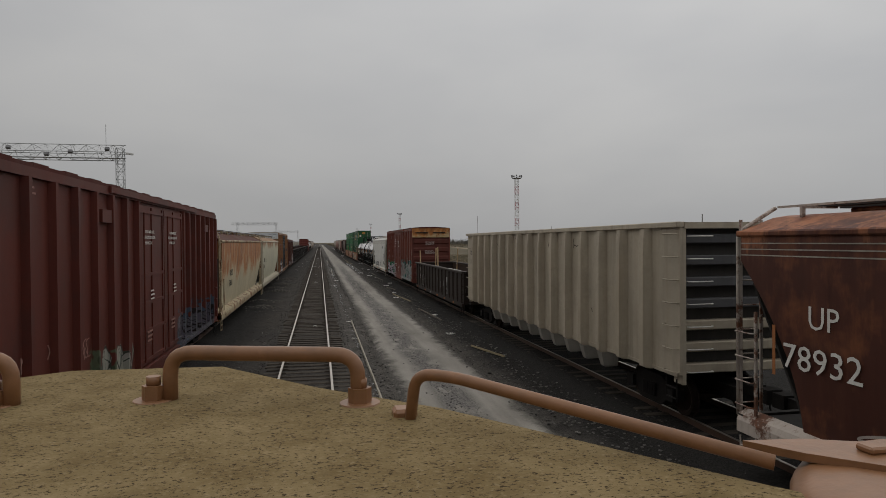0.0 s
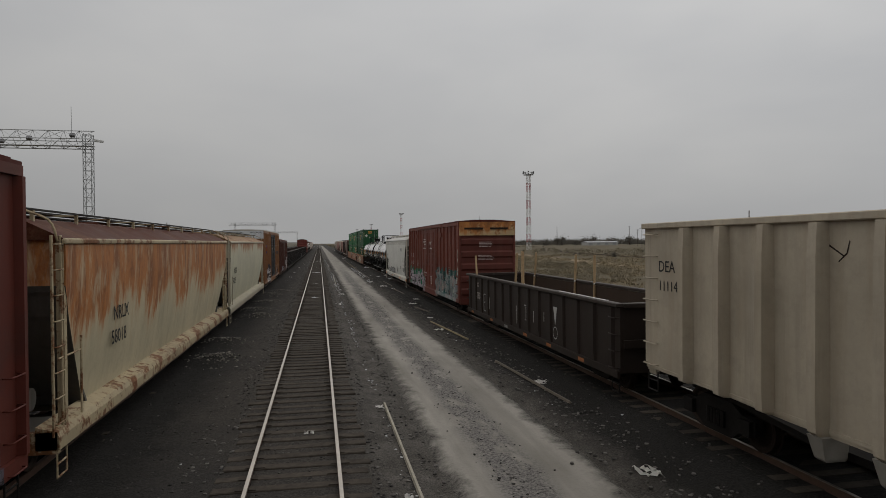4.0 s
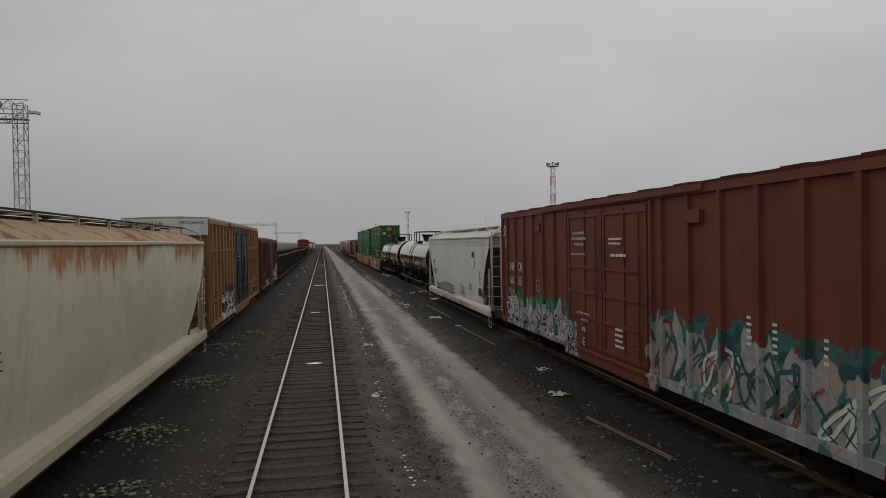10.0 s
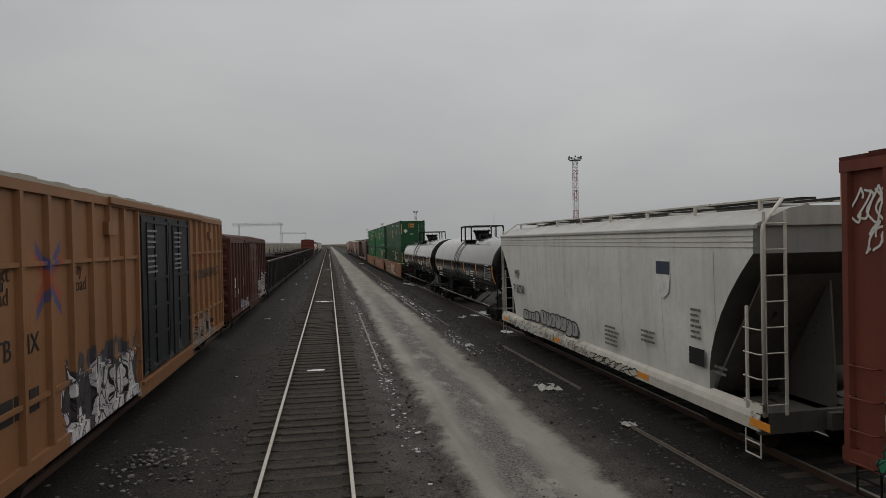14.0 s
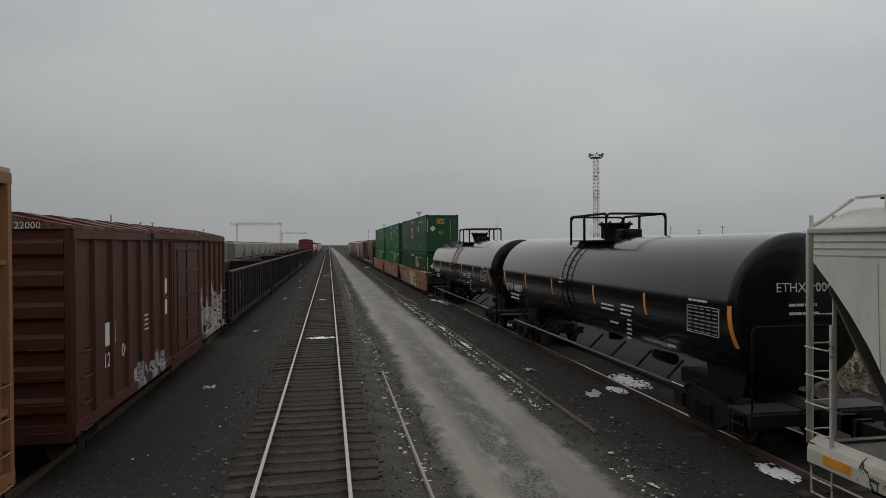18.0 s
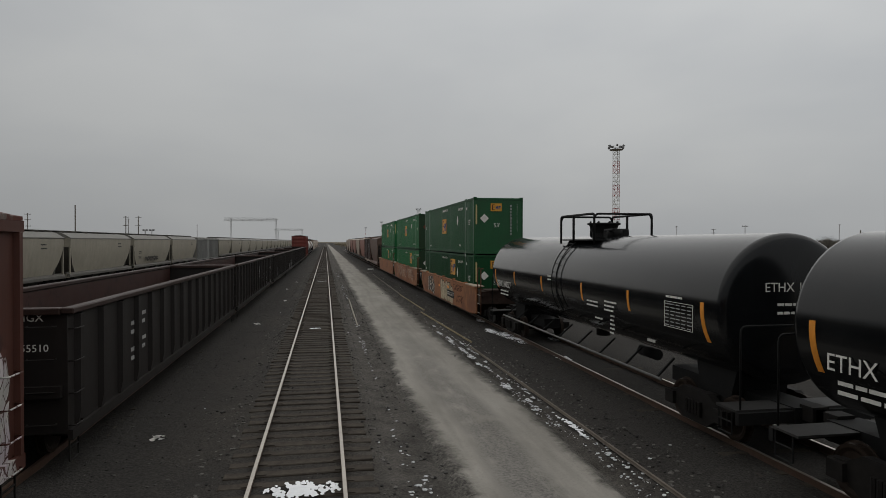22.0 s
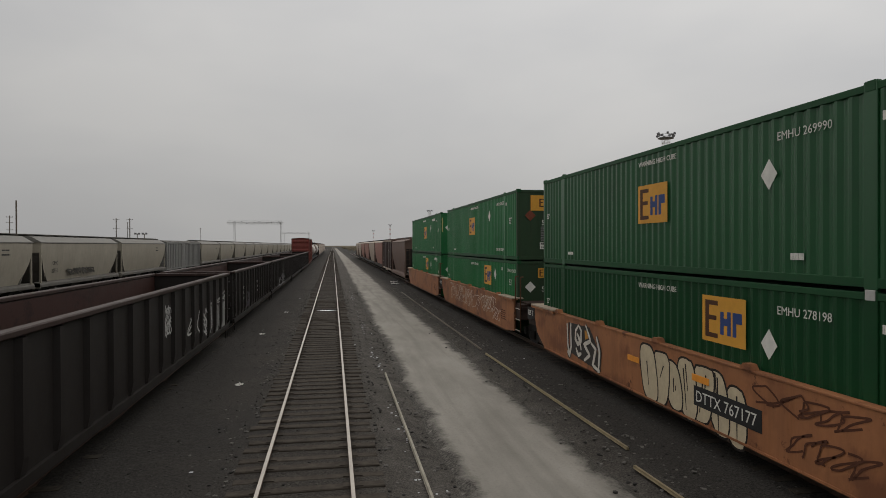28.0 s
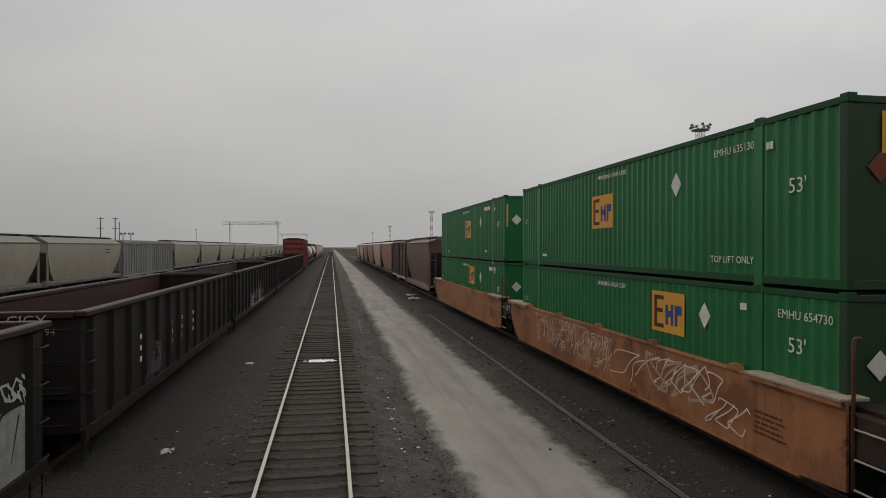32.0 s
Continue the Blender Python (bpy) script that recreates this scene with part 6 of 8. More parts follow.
def tank_car(y0, y1, mark, ticks):
    mid, half, R, zc = (y0 + y1) / 2, (y1 - y0) / 2, 1.47, 2.84 - RAIL
    c = thing("tank_car", "glossy black tank car with railed top platform and orange side strips", "tank car", (RIGHT, mid, RAIL), "parked tank cars")
    seg, body = 56, half - 0.45
    turned = lambda y, r: [(r * math.cos(k * math.tau / seg), y, zc + r * math.sin(k * math.tau / seg)) for k in range(seg)]
    bm = bmesh.new()
    skin(bm, [turned(-body + 0.22 + (2 * body - 0.44) * k / 12, R) for k in range(13)], cap=False)
    for f in bm.faces:
        f.smooth = True
    part("tank", bm, M_tank, c)
    for s in (-1, 1):
        bm = bmesh.new()
        skin(bm, [turned(s * (body - d), R * f) for d, f in ((0.0, 0.02), (0.006, 0.25), (0.02, 0.5), (0.038, 0.7), (0.058, 0.83), (0.082, 0.92), (0.115, 0.97), (0.16, 0.993), (0.22, 1.0))], cap=False)
        for f in bm.faces:
            f.smooth = True
        part("tank_head", bm, M_tank, c)
    # manway, platform and rails on the top
    top = zc + R
    bm = bmesh.new()
    skin(bm, [[(r * math.cos(k * math.tau / 20), r * math.sin(k * math.tau / 20), top + dz) for k in range(20)] for r, dz in ((0.36, -0.1), (0.37, 0.10), (0.44, 0.30), (0.47, 0.36))])
    part("manway", bm, M_tank_fit, c)
    lid = part("manway_cover", rods([((0, 0, top + 0.361), (0, 0, top + 0.42))], 0.52, 20), M_tank_fit, c)
    for k in range(8):
        a = k * math.tau / 8
        part("lid_bolt", rods([((0.45 * math.cos(a), 0.45 * math.sin(a), top + 0.42), (0.45 * math.cos(a), 0.45 * math.sin(a), top + 0.47))], 0.03, 6), M_tank_fit, lid)
    part("valve_flange", rods([((-0.1, -1.0, top - 0.05), (-0.1, -1.0, top + 0.20))], 0.24, 12), M_tank_fit, c)
    part("pipe_stub", rods([((-0.28, -0.75, top + 0.16), (-0.28, -1.3, top + 0.16))], 0.05, 8), M_tank_fit, c)
    part("valve_box", soft_box(-0.3, 0.3, -1.15, -0.6, top - 0.1, top + 0.22, 0.03), M_tank_fit, c)
    part("relief_valve", rods([((0.0, 0.85, top - 0.05), (0.0, 0.85, top + 0.3))], 0.1, 10), M_tank_fit, c)
    for s in (-1, 1):
        part("platform_grate", boxes((*sorted((s * 0.5, s * 0.92)), -1.35, 1.35, top - 0.14, top - 0.10)), M_tank_fit, c)
        x = s * 0.92
        part("guard_rail", bent([(x, -1.35, top - 0.25), (x, -1.35, top + 0.66), (x, 1.35, top + 0.66), (x, 1.35, top - 0.25)], 0.036, 8, 0.12, 4), M_tank_fit, c)
        part("rail_post", rods([((x, 0.25, top - 0.2), (x, 0.25, top + 0.66))], 0.042, 8), M_tank_fit, c)
        if s > 0:
            for y in (-1.35, 1.35):
                part("cross_rail", bent([(-0.92, y, top + 0.50), (-0.86, y, top + 0.655), (0.86, y, top + 0.655), (0.92, y, top + 0.50)], 0.032, 8, 0.1, 3), M_tank_fit, c)
        # ladder over the curve of the tank
        first = None
        for dy in (-0.2, 0.2):
            pts = [(s * (R + 0.09) * math.sin(math.radians(a)), dy + 0.35, zc + (R + 0.09) * math.cos(math.radians(a))) for a in range(34, 125, 10)]
            lad = part("ladder_rail", bent(pts, 0.018, 6, 0.1, 2), M_tank_fit, c)
            first = first or lad
        for k in range(9):
            a = math.radians(38 + 10 * k)
            z = zc + (R + 0.09) * math.cos(a)
            part("rung", rods([((s * (R + 0.09) * math.sin(a), 0.15, z), (s * (R + 0.09) * math.sin(a), 0.55, z))], 0.013, 6), M_tank_fit, first)
        part("side_rail", rods([((s * 1.52, -half + 2.6, 0.92), (s * 1.52, half - 2.6, 0.92))], 0.032, 8), M_sill, c, "long worn steel pipe along the side")
        for k in range(9):
            y = -half + 2.8 + k * (2 * half - 5.6) / 8
            part("rail_strut", rods([((s * 1.52, y, 0.92), (s * 0.95, y + 0.25, 1.28))], 0.03, 6), M_tank_fit, c)
        for y in ticks:
            low, wide, bm = (-28, 0.062, bmesh.new()) if y in (ticks[0], ticks[-1]) else (-18, 0.05, bmesh.new())
            skin(bm, [[(s * rr * math.cos(math.radians(a)), y - mid + dy, zc + rr * math.sin(math.radians(a))) for rr, dy in ((R - 0.004, -wide), (R + 0.006, -wide), (R + 0.006, wide), (R - 0.004, wide))] for a in range(4, low - 1, -4)])
            part("reflector", bm, M_orange, c)
    for s in (-1, 1):
        part("saddle", prism_x([(s * (half - 2.5), 0.6), (s * (half - 1.5), 0.6), (s * (half - 1.2), 1.5), (s * (half - 2.7), 1.5)], -0.62, 0.62), M_tank_fit, c)
        part("draft_sill", boxes((-0.32, 0.32, *sorted((s * (half - 4.2), s * half)), 0.55, 0.9)), M_tank_fit, c)
        part("end_platform", boxes((-1.45, 1.45, *sorted((s * (half - 0.1), s * (half - 0.7))), 0.84, 0.88)), M_grating, c)
        part("end_sill", boxes((-1.45, 1.45, *sorted((s * (half - 0.02), s * (half - 0.12))), 0.62, 0.84)), M_tank_fit, c)
        part("end_handrail", bent([(-1.35, s * (half - 0.12), 0.88), (-1.35, s * (half - 0.12), 2.4), (1.35, s * (half - 0.12), 2.4), (1.35, s * (half - 0.12), 0.88)], 0.02, 6, 0.12, 3), M_tank_fit, c)
        for sx in (-1, 1):
            step_iron(c, sx * 1.46, s * (half - 0.4), 0.84, M_tank_fit)
        coupler(c, s * half, s)
        truck(c, s * (half - 2.0))
    part("bottom_outlet", rods([((0, 0, 0.95), (0, 0, 1.5))], 0.22, 12), M_tank_fit, c)
    part("brake_cylinder", rods([((0.45, -2.6, 0.75), (0.45, -1.7, 0.75))], 0.16, 12), M_tank_fit, c)

    def on_side(z):
        return -(R * math.sqrt(max(0.0, 1 - ((z - RAIL - zc) / R) ** 2)) + 0.008)

    xs = on_side(2.52) - 0.004
    lettering("ETHX " + mark, 0.36, c, (xs, y1 - 1.25 - mid, 2.25 - RAIL), -90, M_white)
    bars(c, (on_side(2.10) - 0.006, y1 - 1.3 - mid, 2.08 - RAIL), -90, M_white, 2, 1.5, 0.14, 0.06, seed=60)
    base = ticks[-1] - mid
    for dy, z, rws, w, sd in ((5.7, 2.50, 2, 0.9, 61), (4.5, 2.58, 3, 0.75, 62), (4.4, 2.20, 5, 0.3, 63), (5.6, 2.02, 1, 0.6, 65), (8.9, 3.02, 2, 0.45, 64), (1.35, 2.98, 1, 0.9, 66)):
        bars(c, (on_side(z) - 0.006, base + dy, z - RAIL), -90, M_white, rws, w, 0.11, 0.045, seed=sd)
    panel = part("data_panel", boxes((-0.004, 0.004, -0.55, 0.55, 0.265, 0.275), (-0.004, 0.004, -0.55, 0.55, -0.275, -0.265), (-0.004, 0.004, -0.55, -0.54, -0.27, 0.27), (-0.004, 0.004, 0.54, 0.55, -0.27, 0.27)), M_white, c)
    panel.location = (on_side(2.8) - 0.004, base + 0.85, 2.58 - RAIL)
    for i in range(5):
        bars(c, (on_side(2.8) - 0.006, base + 1.36 - 0.215 * i, 2.81 - RAIL), -90, M_dim_white, 7, 0.19, 0.075, 0.022, seed=70 + i)
    bars(c, (-1.02, base + 3.0, 1.79 - RAIL), -90, M_white, 1, 0.45, 0.1, 0.07, seed=81)
    lettering("ETHX " + mark, 0.25, c, (-0.62, -body - 0.001, zc + 0.35), 0, M_white)
    bars(c, (-0.35, -body - 0.006, zc + 0.13), 0, M_white, 2, 0.75, 0.16, 0.05, seed=80)
    return c


tank_car(89.0, 105.95, "100059", (104.95, 102.1, 99.2, 95.8, 92.85, 89.6))
tank_car(106.7, 124.5, "100077", (123.4, 120.6, 117.4, 113.9, 111.0, 107.85))

# ---------------------------------------------------------------- double-stack well cars and containers
M_green = paint("bottle_green_container_paint", (0.0098, 0.082, 0.027), 0.015, (0.05, 0.04, 0.02), dusty=0.10, dust=(0.06, 0.09, 0.06), grime=0.7, rough=0.45, gloss=0.4)
# the same green, darker, for the lower near container
M_green_deep = paint("deep_green_container_paint", (0.0066, 0.056, 0.0185), 0.015, (0.05, 0.04, 0.02), dusty=0.08, dust=(0.05, 0.08, 0.05), grime=0.7, rough=0.45)
# lightened copy for the farther stacks: haze and low-angle sheen in the colour
M_green_hazed = paint("hazed_green_container_paint", (0.0200, 0.149, 0.0515), 0.015, (0.05, 0.04, 0.02), dusty=0.14, dust=(0.09, 0.13, 0.085), grime=0.6, rough=0.45)
# wall green darkened in the colour, since flat rails catch more light
M_green_rail = paint("darkened_green_rail_paint", (0.0085, 0.065, 0.022), 0.03, (0.045, 0.035, 0.02), dusty=0.12, dust=(0.035, 0.05, 0.032))
# near end walls and posts: shabby green with their shade painted in
M_green_dark = paint("shaded_shabby_green_end", (0.025, 0.053, 0.026), 0.10, (0.05, 0.036, 0.022), dusty=0.4, dust=(0.042, 0.04, 0.027))
M_logo = plain("amber_square_paint", (0.60, 0.30, 0.045), 0.6, 0, 0.12)
M_logo_brown = plain("dark_brown_mark_paint", (0.07, 0.03, 0.015), 0.6)
M_logo_blue = plain("navy_mark_paint", (0.03, 0.06, 0.19), 0.6)
M_peeled = plain("peeled_placard", (0.16, 0.05, 0.03), 0.8)
M_cast = plain("bare_corner_casting", (0.45, 0.45, 0.43), 0.5, 0.4)


def logo(parent, at, turn, w=1.40, h=0.92):
    """An amber panel with plain dark blocks."""
    sq = part("logo_panel", boxes((-w / 2, w / 2, -0.001, 0.001, -h / 2, h / 2)), M_logo, parent)
    sq.matrix_basis = pose(*at, 0, 0, turn)
    logo_marks(sq, (0, 0, 0), 0, w, h)


def logo_marks(parent, at, turn, w, h):
    """The plain dark blocks of the panel."""
    f, b = -0.004, -0.0015
    for m, sizes in ((M_logo_brown, ((-0.42 * w, -0.33 * w, f, b, -0.4 * h, 0.4 * h), (-0.33 * w, -0.12 * w, f, b, 0.3 * h, 0.4 * h), (-0.33 * w, -0.15 * w, f, b, -0.02 * h, 0.08 * h), (-0.33 * w, -0.12 * w, f, b, -0.4 * h, -0.3 * h))),
                     (M_logo_blue, ((-0.06 * w, 0.02 * w, f, b, -0.3 * h, 0.18 * h), (0.02 * w, 0.10 * w, f, b, -0.1 * h, 0.05 * h), (0.10 * w, 0.18 * w, f, b, -0.3 * h, 0.2 * h), (0.22 * w, 0.30 * w, f, b, -0.3 * h, 0.2 * h), (0.30 * w, 0.42 * w, f, b, -0.02 * h, 0.2 * h)))):
        part("logo_mark", boxes(*sizes), m, parent).matrix_basis = pose(*at, 0, 0, turn)


CONTAINER_MESHES = {}


M_strip = plain("pale_yellow_tape", (0.46, 0.39, 0.19), 0.6, 0, 0.25, 12)


def container(y0, z0, plain_end, marks, number, end_logo, M_green, lift=False, taped=False):
    """A 53-foot box; z0 is the world height of its floor."""
    L, H, W = 16.15, 2.94, 1.30
    c = thing("shipping_container", "bottle-green corrugated fifty-three-foot container with amber logo square", "shipping container", (RIGHT, y0 + L / 2, z0), "stacked green containers")
    h = L / 2
    if M_green not in CONTAINER_MESHES:
        for s in (-1, 1):
            bm = bmesh.new()
            n, pts = 114, []
            for i in range(n + 1):
                y = -h + 0.14 + (L - 0.28) * i / n
                d = 0.0 if i % 2 else 0.036
                if i == 0:
                    pts.append((y, 0.0))
                pts.append((y - 0.025, d)) if i % 2 else pts.append((y - 0.025, d))
                pts.append((y + 0.025, d))
            lo = [bm.verts.new((s * (W - 0.045 + d), y, 0.16)) for y, d in pts]
            hi = [bm.verts.new((s * (W - 0.045 + d), y, H - 0.14)) for y, d in pts]
            for i in range(len(pts) - 1):
                bm.faces.new((lo[i], lo[i + 1], hi[i + 1], hi[i]) if s > 0 else (lo[i + 1], lo[i], hi[i], hi[i + 1]))
            me = bpy.data.meshes.new("corrugated_side")
            bm.to_mesh(me)
            bm.free()
            me.materials.append(M_green)
            CONTAINER_MESHES.setdefault(M_green, []).append(me)
    for me in CONTAINER_MESHES[M_green]:
        ob = new("corrugated_side", me)
        ob.parent = c
    part("core_box", boxes((-W + 0.06, W - 0.06, -h + 0.04, h - 0.04, 0.12, H - 0.05)), M_green, c)
    part("roof", boxes((-W + 0.02, W - 0.02, -h + 0.03, h - 0.03, H - 0.05, H - 0.04)), M_green, c)
    for s in (-1, 1):
        a, b = sorted((s * (W - 0.07), s * W))
        part("top_rail", soft_box(a, b, -h, h, H - 0.145, H - 0.035, 0.008), M_green_rail, c)
        part("bottom_rail", soft_box(a, b, -h, h, 0.03, 0.17, 0.008), M_green_rail, c)
        for sy in (-1, 1):
            y = sy * (h - 0.08)
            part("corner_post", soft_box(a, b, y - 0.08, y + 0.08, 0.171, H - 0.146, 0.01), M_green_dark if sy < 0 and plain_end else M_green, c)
            part("corner_casting", soft_box(*sorted((s * (W - 0.16), s * (W + 0.004))), *sorted((sy * (h - 0.16), sy * (h + 0.006))), H - 0.14, H, 0.01), M_green_rail, c)
            y = sy * (h - 2.0)
            st = part("stacking_post", soft_box(*sorted((s * (W - 0.07), s * (W + 0.006))), y - 0.12, y + 0.12, 0.0, H, 0.01), M_green, c)
            part("casting", soft_box(*sorted((s * (W - 0.02), s * (W + 0.012))), y - 0.09, y + 0.09, H - 0.15, H + 0.004, 0.008), M_cast if sy < 0 and not plain_end and z0 < 1 else M_green_rail, st)
    for sy in (-1, 1):
        a, b = sorted((sy * (h - 0.05), sy * (h - 0.0)))
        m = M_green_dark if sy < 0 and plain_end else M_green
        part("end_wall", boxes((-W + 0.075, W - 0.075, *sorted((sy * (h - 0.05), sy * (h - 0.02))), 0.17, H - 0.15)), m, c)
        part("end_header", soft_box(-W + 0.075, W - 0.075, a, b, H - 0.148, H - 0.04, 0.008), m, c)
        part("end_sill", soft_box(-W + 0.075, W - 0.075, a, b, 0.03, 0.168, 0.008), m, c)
    xs = -W - 0.001
    mid = y0 + h
    (ly, lz), (dy, dz), (ny, nz) = marks
    logo(c, (xs + 0.004, ly - mid, lz - z0), -90)
    dia = part("placard", prism_x([(0, 0.27), (0.21, 0), (0, -0.27), (-0.21, 0)], -0.002, 0.002), M_white, c)
    dia.location = (xs + 0.004, dy - mid, dz - z0)
    if number:
        lettering(number, 0.205, c, (xs + 0.004, ny - mid, nz - z0), -90, M_white)
    else:
        bars(c, (xs + 0.004, ny - mid, nz - z0 + 0.18), -90, M_white, 1, 1.5, 0.2, 0.17, seed=98)
    lettering("53'", 0.36, c, (xs + 0.004, 1.25 - h, 1.87 if plain_end and z0 < 1 else 1.55), -90, M_white)
    lettering("53'", 0.24, c, (xs + 0.004, h - 0.35, 1.55), -90, M_white)
    lettering("WARNING HIGH CUBE", 0.17, c, (xs + 0.004, 0.85, H - 0.40), -90, M_white)
    bars(c, (xs + 0.004, -h + (2.5 if plain_end and z0 < 1 else 1.80), H - (0.36 if plain_end and z0 < 1 else 0.46)), -90, M_white, 1, 0.26, 0.2, 0.13, seed=91)
    bars(c, (xs + 0.004, h - 2.4, 0.42), -90, M_white, 1, 0.55, 0.2, 0.09, seed=92)
    if not lift:
        bars(c, (xs + 0.004, -h + 3.6, 0.5), -90, M_white, 1, 0.32, 0.2, 0.11, seed=93)
    if lift:
        lettering("TOP LIFT ONLY", 0.19, c, (xs + 0.004, -h + 3.45, 0.36), -90, M_white)
    # writing on the end wall
    ye = -h - 0.004
    wide = end_logo == "wide"
    z = 1.46 if wide else 1.66 if plain_end else 1.40
    lettering("53'", 0.30, c, (-0.27, ye - 0.002, z), 0, M_white)
    if wide:
        part("logo_panel", boxes((-0.73, 0.49, ye - 0.004, ye, 2.05, 2.68)), M_logo, c)
        logo_marks(c, (-0.10, ye - 0.005, 2.37), 0, 0.62, 0.42)
        bars(c, (-0.30, ye - 0.003, 1.39), 0, M_dim, 9, 0.36, 0.07, 0.038, seed=99)
        part("notice_plate", boxes((-0.34, 0.09, ye - 0.004, ye, 0.46, 0.74)), M_white, c)
        bars(c, (-0.30, ye - 0.006, 0.71), 0, M_black_ink, 1, 0.36, 0.2, 0.06, seed=100)
        lettering("24.00 lb", 0.125, c, (-0.30, ye - 0.006, 0.50), 0, M_black_ink)
    else:
        part("logo_panel", boxes((-0.42, 0.17, ye - 0.004, ye, 2.22, 2.62)), M_logo, c)
        logo_marks(c, (-0.125, ye - 0.005, 2.42), 0, 0.56, 0.36)
    part("end_placard", prism_y([(0, 0.23), (0.23, 0), (0, -0.23), (-0.23, 0)], ye - 0.004, ye), M_peeled if wide else M_white, c).location = (-0.75, 0, 1.85)
    if taped:
        part("reflector", boxes((-W + 0.09, -W + 0.17, ye - 0.006, ye - 0.0045, 1.55, 2.55)), M_strip, c)
    if number and plain_end:
        words = (("\n".join(number), 0.65, 2.52),) if wide else (("\n".join(number[:4]), 0.38, 2.12), ("\n".join(number[5:]), 0.52, 2.12))
        for text, x, top in words:
            lettering(text, 0.158, c, (x, ye - 0.002, top), 0, M_dim_white, align="CENTER")
    elif number:
        bars(c, (0.62, ye - 0.003, 2.55), 0, M_dim_white, 10, 0.09, 0.16, 0.11, seed=96)
    lettering("\n".join("WARNING HIGH CUBE"), 0.084, c, (1.0, ye - 0.002, 2.54), 0, M_dim_white, align="CENTER")
    return c


def well_car(y0, y1, plate, group="articulated well cars"):
    """y0 and y1: the ends of the side plates; the ladder stands in front of y0, the shared truck beyond it."""
    W, mid, half = 1.5, (y0 + y1) / 2, (y1 - y0) / 2
    c = thing("well_car", "rusty orange-brown container well car with scrawled graffiti on its side", "well car", (RIGHT, mid, RAIL), group)
    t, low = 1.86 - RAIL, 0.56 - RAIL
    out = [(-half, t), (-half, low + 0.06), (-half + 0.9, low), (half - 1.2, low), (half - 0.42, 0.78), (half - 0.02, t - 0.1), (half, t)]
    for s in (-1, 1):
        a, b = sorted((s * (W - 0.05), s * W))
        part("side_plate", prism_x(out, a, b), M_well, c)
        part("top_chord", soft_box(*sorted((s * (W - 0.16), s * (W + 0.02))), -half, half, t, t + 0.045, 0.008), M_well, c)
        part("bottom_flange", boxes((*sorted((s * (W - 0.14), s * (W + 0.018))), -half + 0.9, half - 1.2, low - 0.045, low - 0.001)), M_well, c)
        for p, q in ((-half, -half + 2.15), (half - 2.35, half)):
            deck = part("end_deck", soft_box(*sorted((s * (W - 0.40), s * (W + 0.10))), p, q, t + 0.046, t + 0.105, 0.012), M_deck, c)
            part("deck_lip", boxes((*sorted((s * (W + 0.06), s * (W + 0.098))), p, q, t - 0.02, t + 0.045)), M_well, deck)
        for i in range(5):
            y = -half + 2.6 + i * (2 * half - 5.2) / 4
            part("guide_bracket", prism_x([(-0.16, 0), (0.16, 0), (0.08, 0.1), (-0.08, 0.1)], *sorted((s * (W - 0.12), s * (W + 0.05)))), M_well, c).location = (0, y, t + 0.046)
        # open ladder bay in front of the plate
        x = s * (W - 0.03)
        for dy in (0.10, 0.80):
            part("ladder_rail", bent([(x, -half - dy, 0.46), (x, -half - dy, t + 0.98), (x - s * 0.12, -half - dy, t + 0.98)], 0.028, 8, 0.05, 3), M_well_post, c)
        for z in (0.50, 0.93, 1.36):
            part("rung", rods([((x, -half - 0.80, z), (x, -half - 0.10, z))], 0.017, 6), M_rung, c)
        part("stub_sill", boxes((*sorted((s * (W - 0.1), s * (W - 0.5))), -half - 0.82, -half + 0.3, t - 0.32, t - 0.22)), M_well_dark, c)
    for i in range(7):
        y = -half + 2.6 + i * (2 * half - 5.2) / 6
        part("floor_beam", boxes((-W + 0.30, W - 0.30, y - 0.14, y + 0.14, 0.22, 0.325)), M_well_dark, c)
    for sy in (-1, 1):
        part("end_bulkhead", prism_x([(sy * (half - 1.1), 0.40), (sy * (half - 0.5), 0.40), (sy * (half - 0.3), 0.95), (sy * (half + 0.75), 0.95), (sy * (half + 0.75), t - 0.11), (sy * (half - 1.1), t - 0.11)], -W + 0.06, W - 0.06), M_well_dark, c)
        part("end_platform", boxes((-W + 0.3, W - 0.3, *sorted((sy * (half - 0.3), sy * (half + 0.85))), t - 0.10, t - 0.05)), M_well_dark, c)
        coupler(c, sy * (half + 0.6), sy)
    truck(c, -half - 1.28)
    if plate:
        pl = part("name_plate", soft_box(-W - 0.010, -W - 0.002, -1.05, 1.05, -0.20, 0.20, 0.002), M_black_ink, c)
        pl.location = (0, 133.35 - mid, 1.06 - RAIL)
        lettering("DTTX 767177", 0.32, pl, (-W - 0.012, 0.98, -0.11), -90, M_white)
    else:
        bars(c, (-W - 0.004, -half + 2.0, 1.32 - RAIL), -90, M_brown_scrawl, 5, 0.9, 0.09, 0.04, seed=97)
    wp = part("weight_plate", prism_x([(-0.42, 0.2), (-0.42, -0.16), (0.12, -0.26), (0.42, -0.26), (0.42, 0.2)], -W - 0.012, -W - 0.002), M_black_ink, c)
    wp.location = (0, half + 0.26, 1.60 - RAIL)
    lettering("125 T", 0.27, wp, (-W - 0.016, 0.37, -0.09), -90, M_white)
    return c


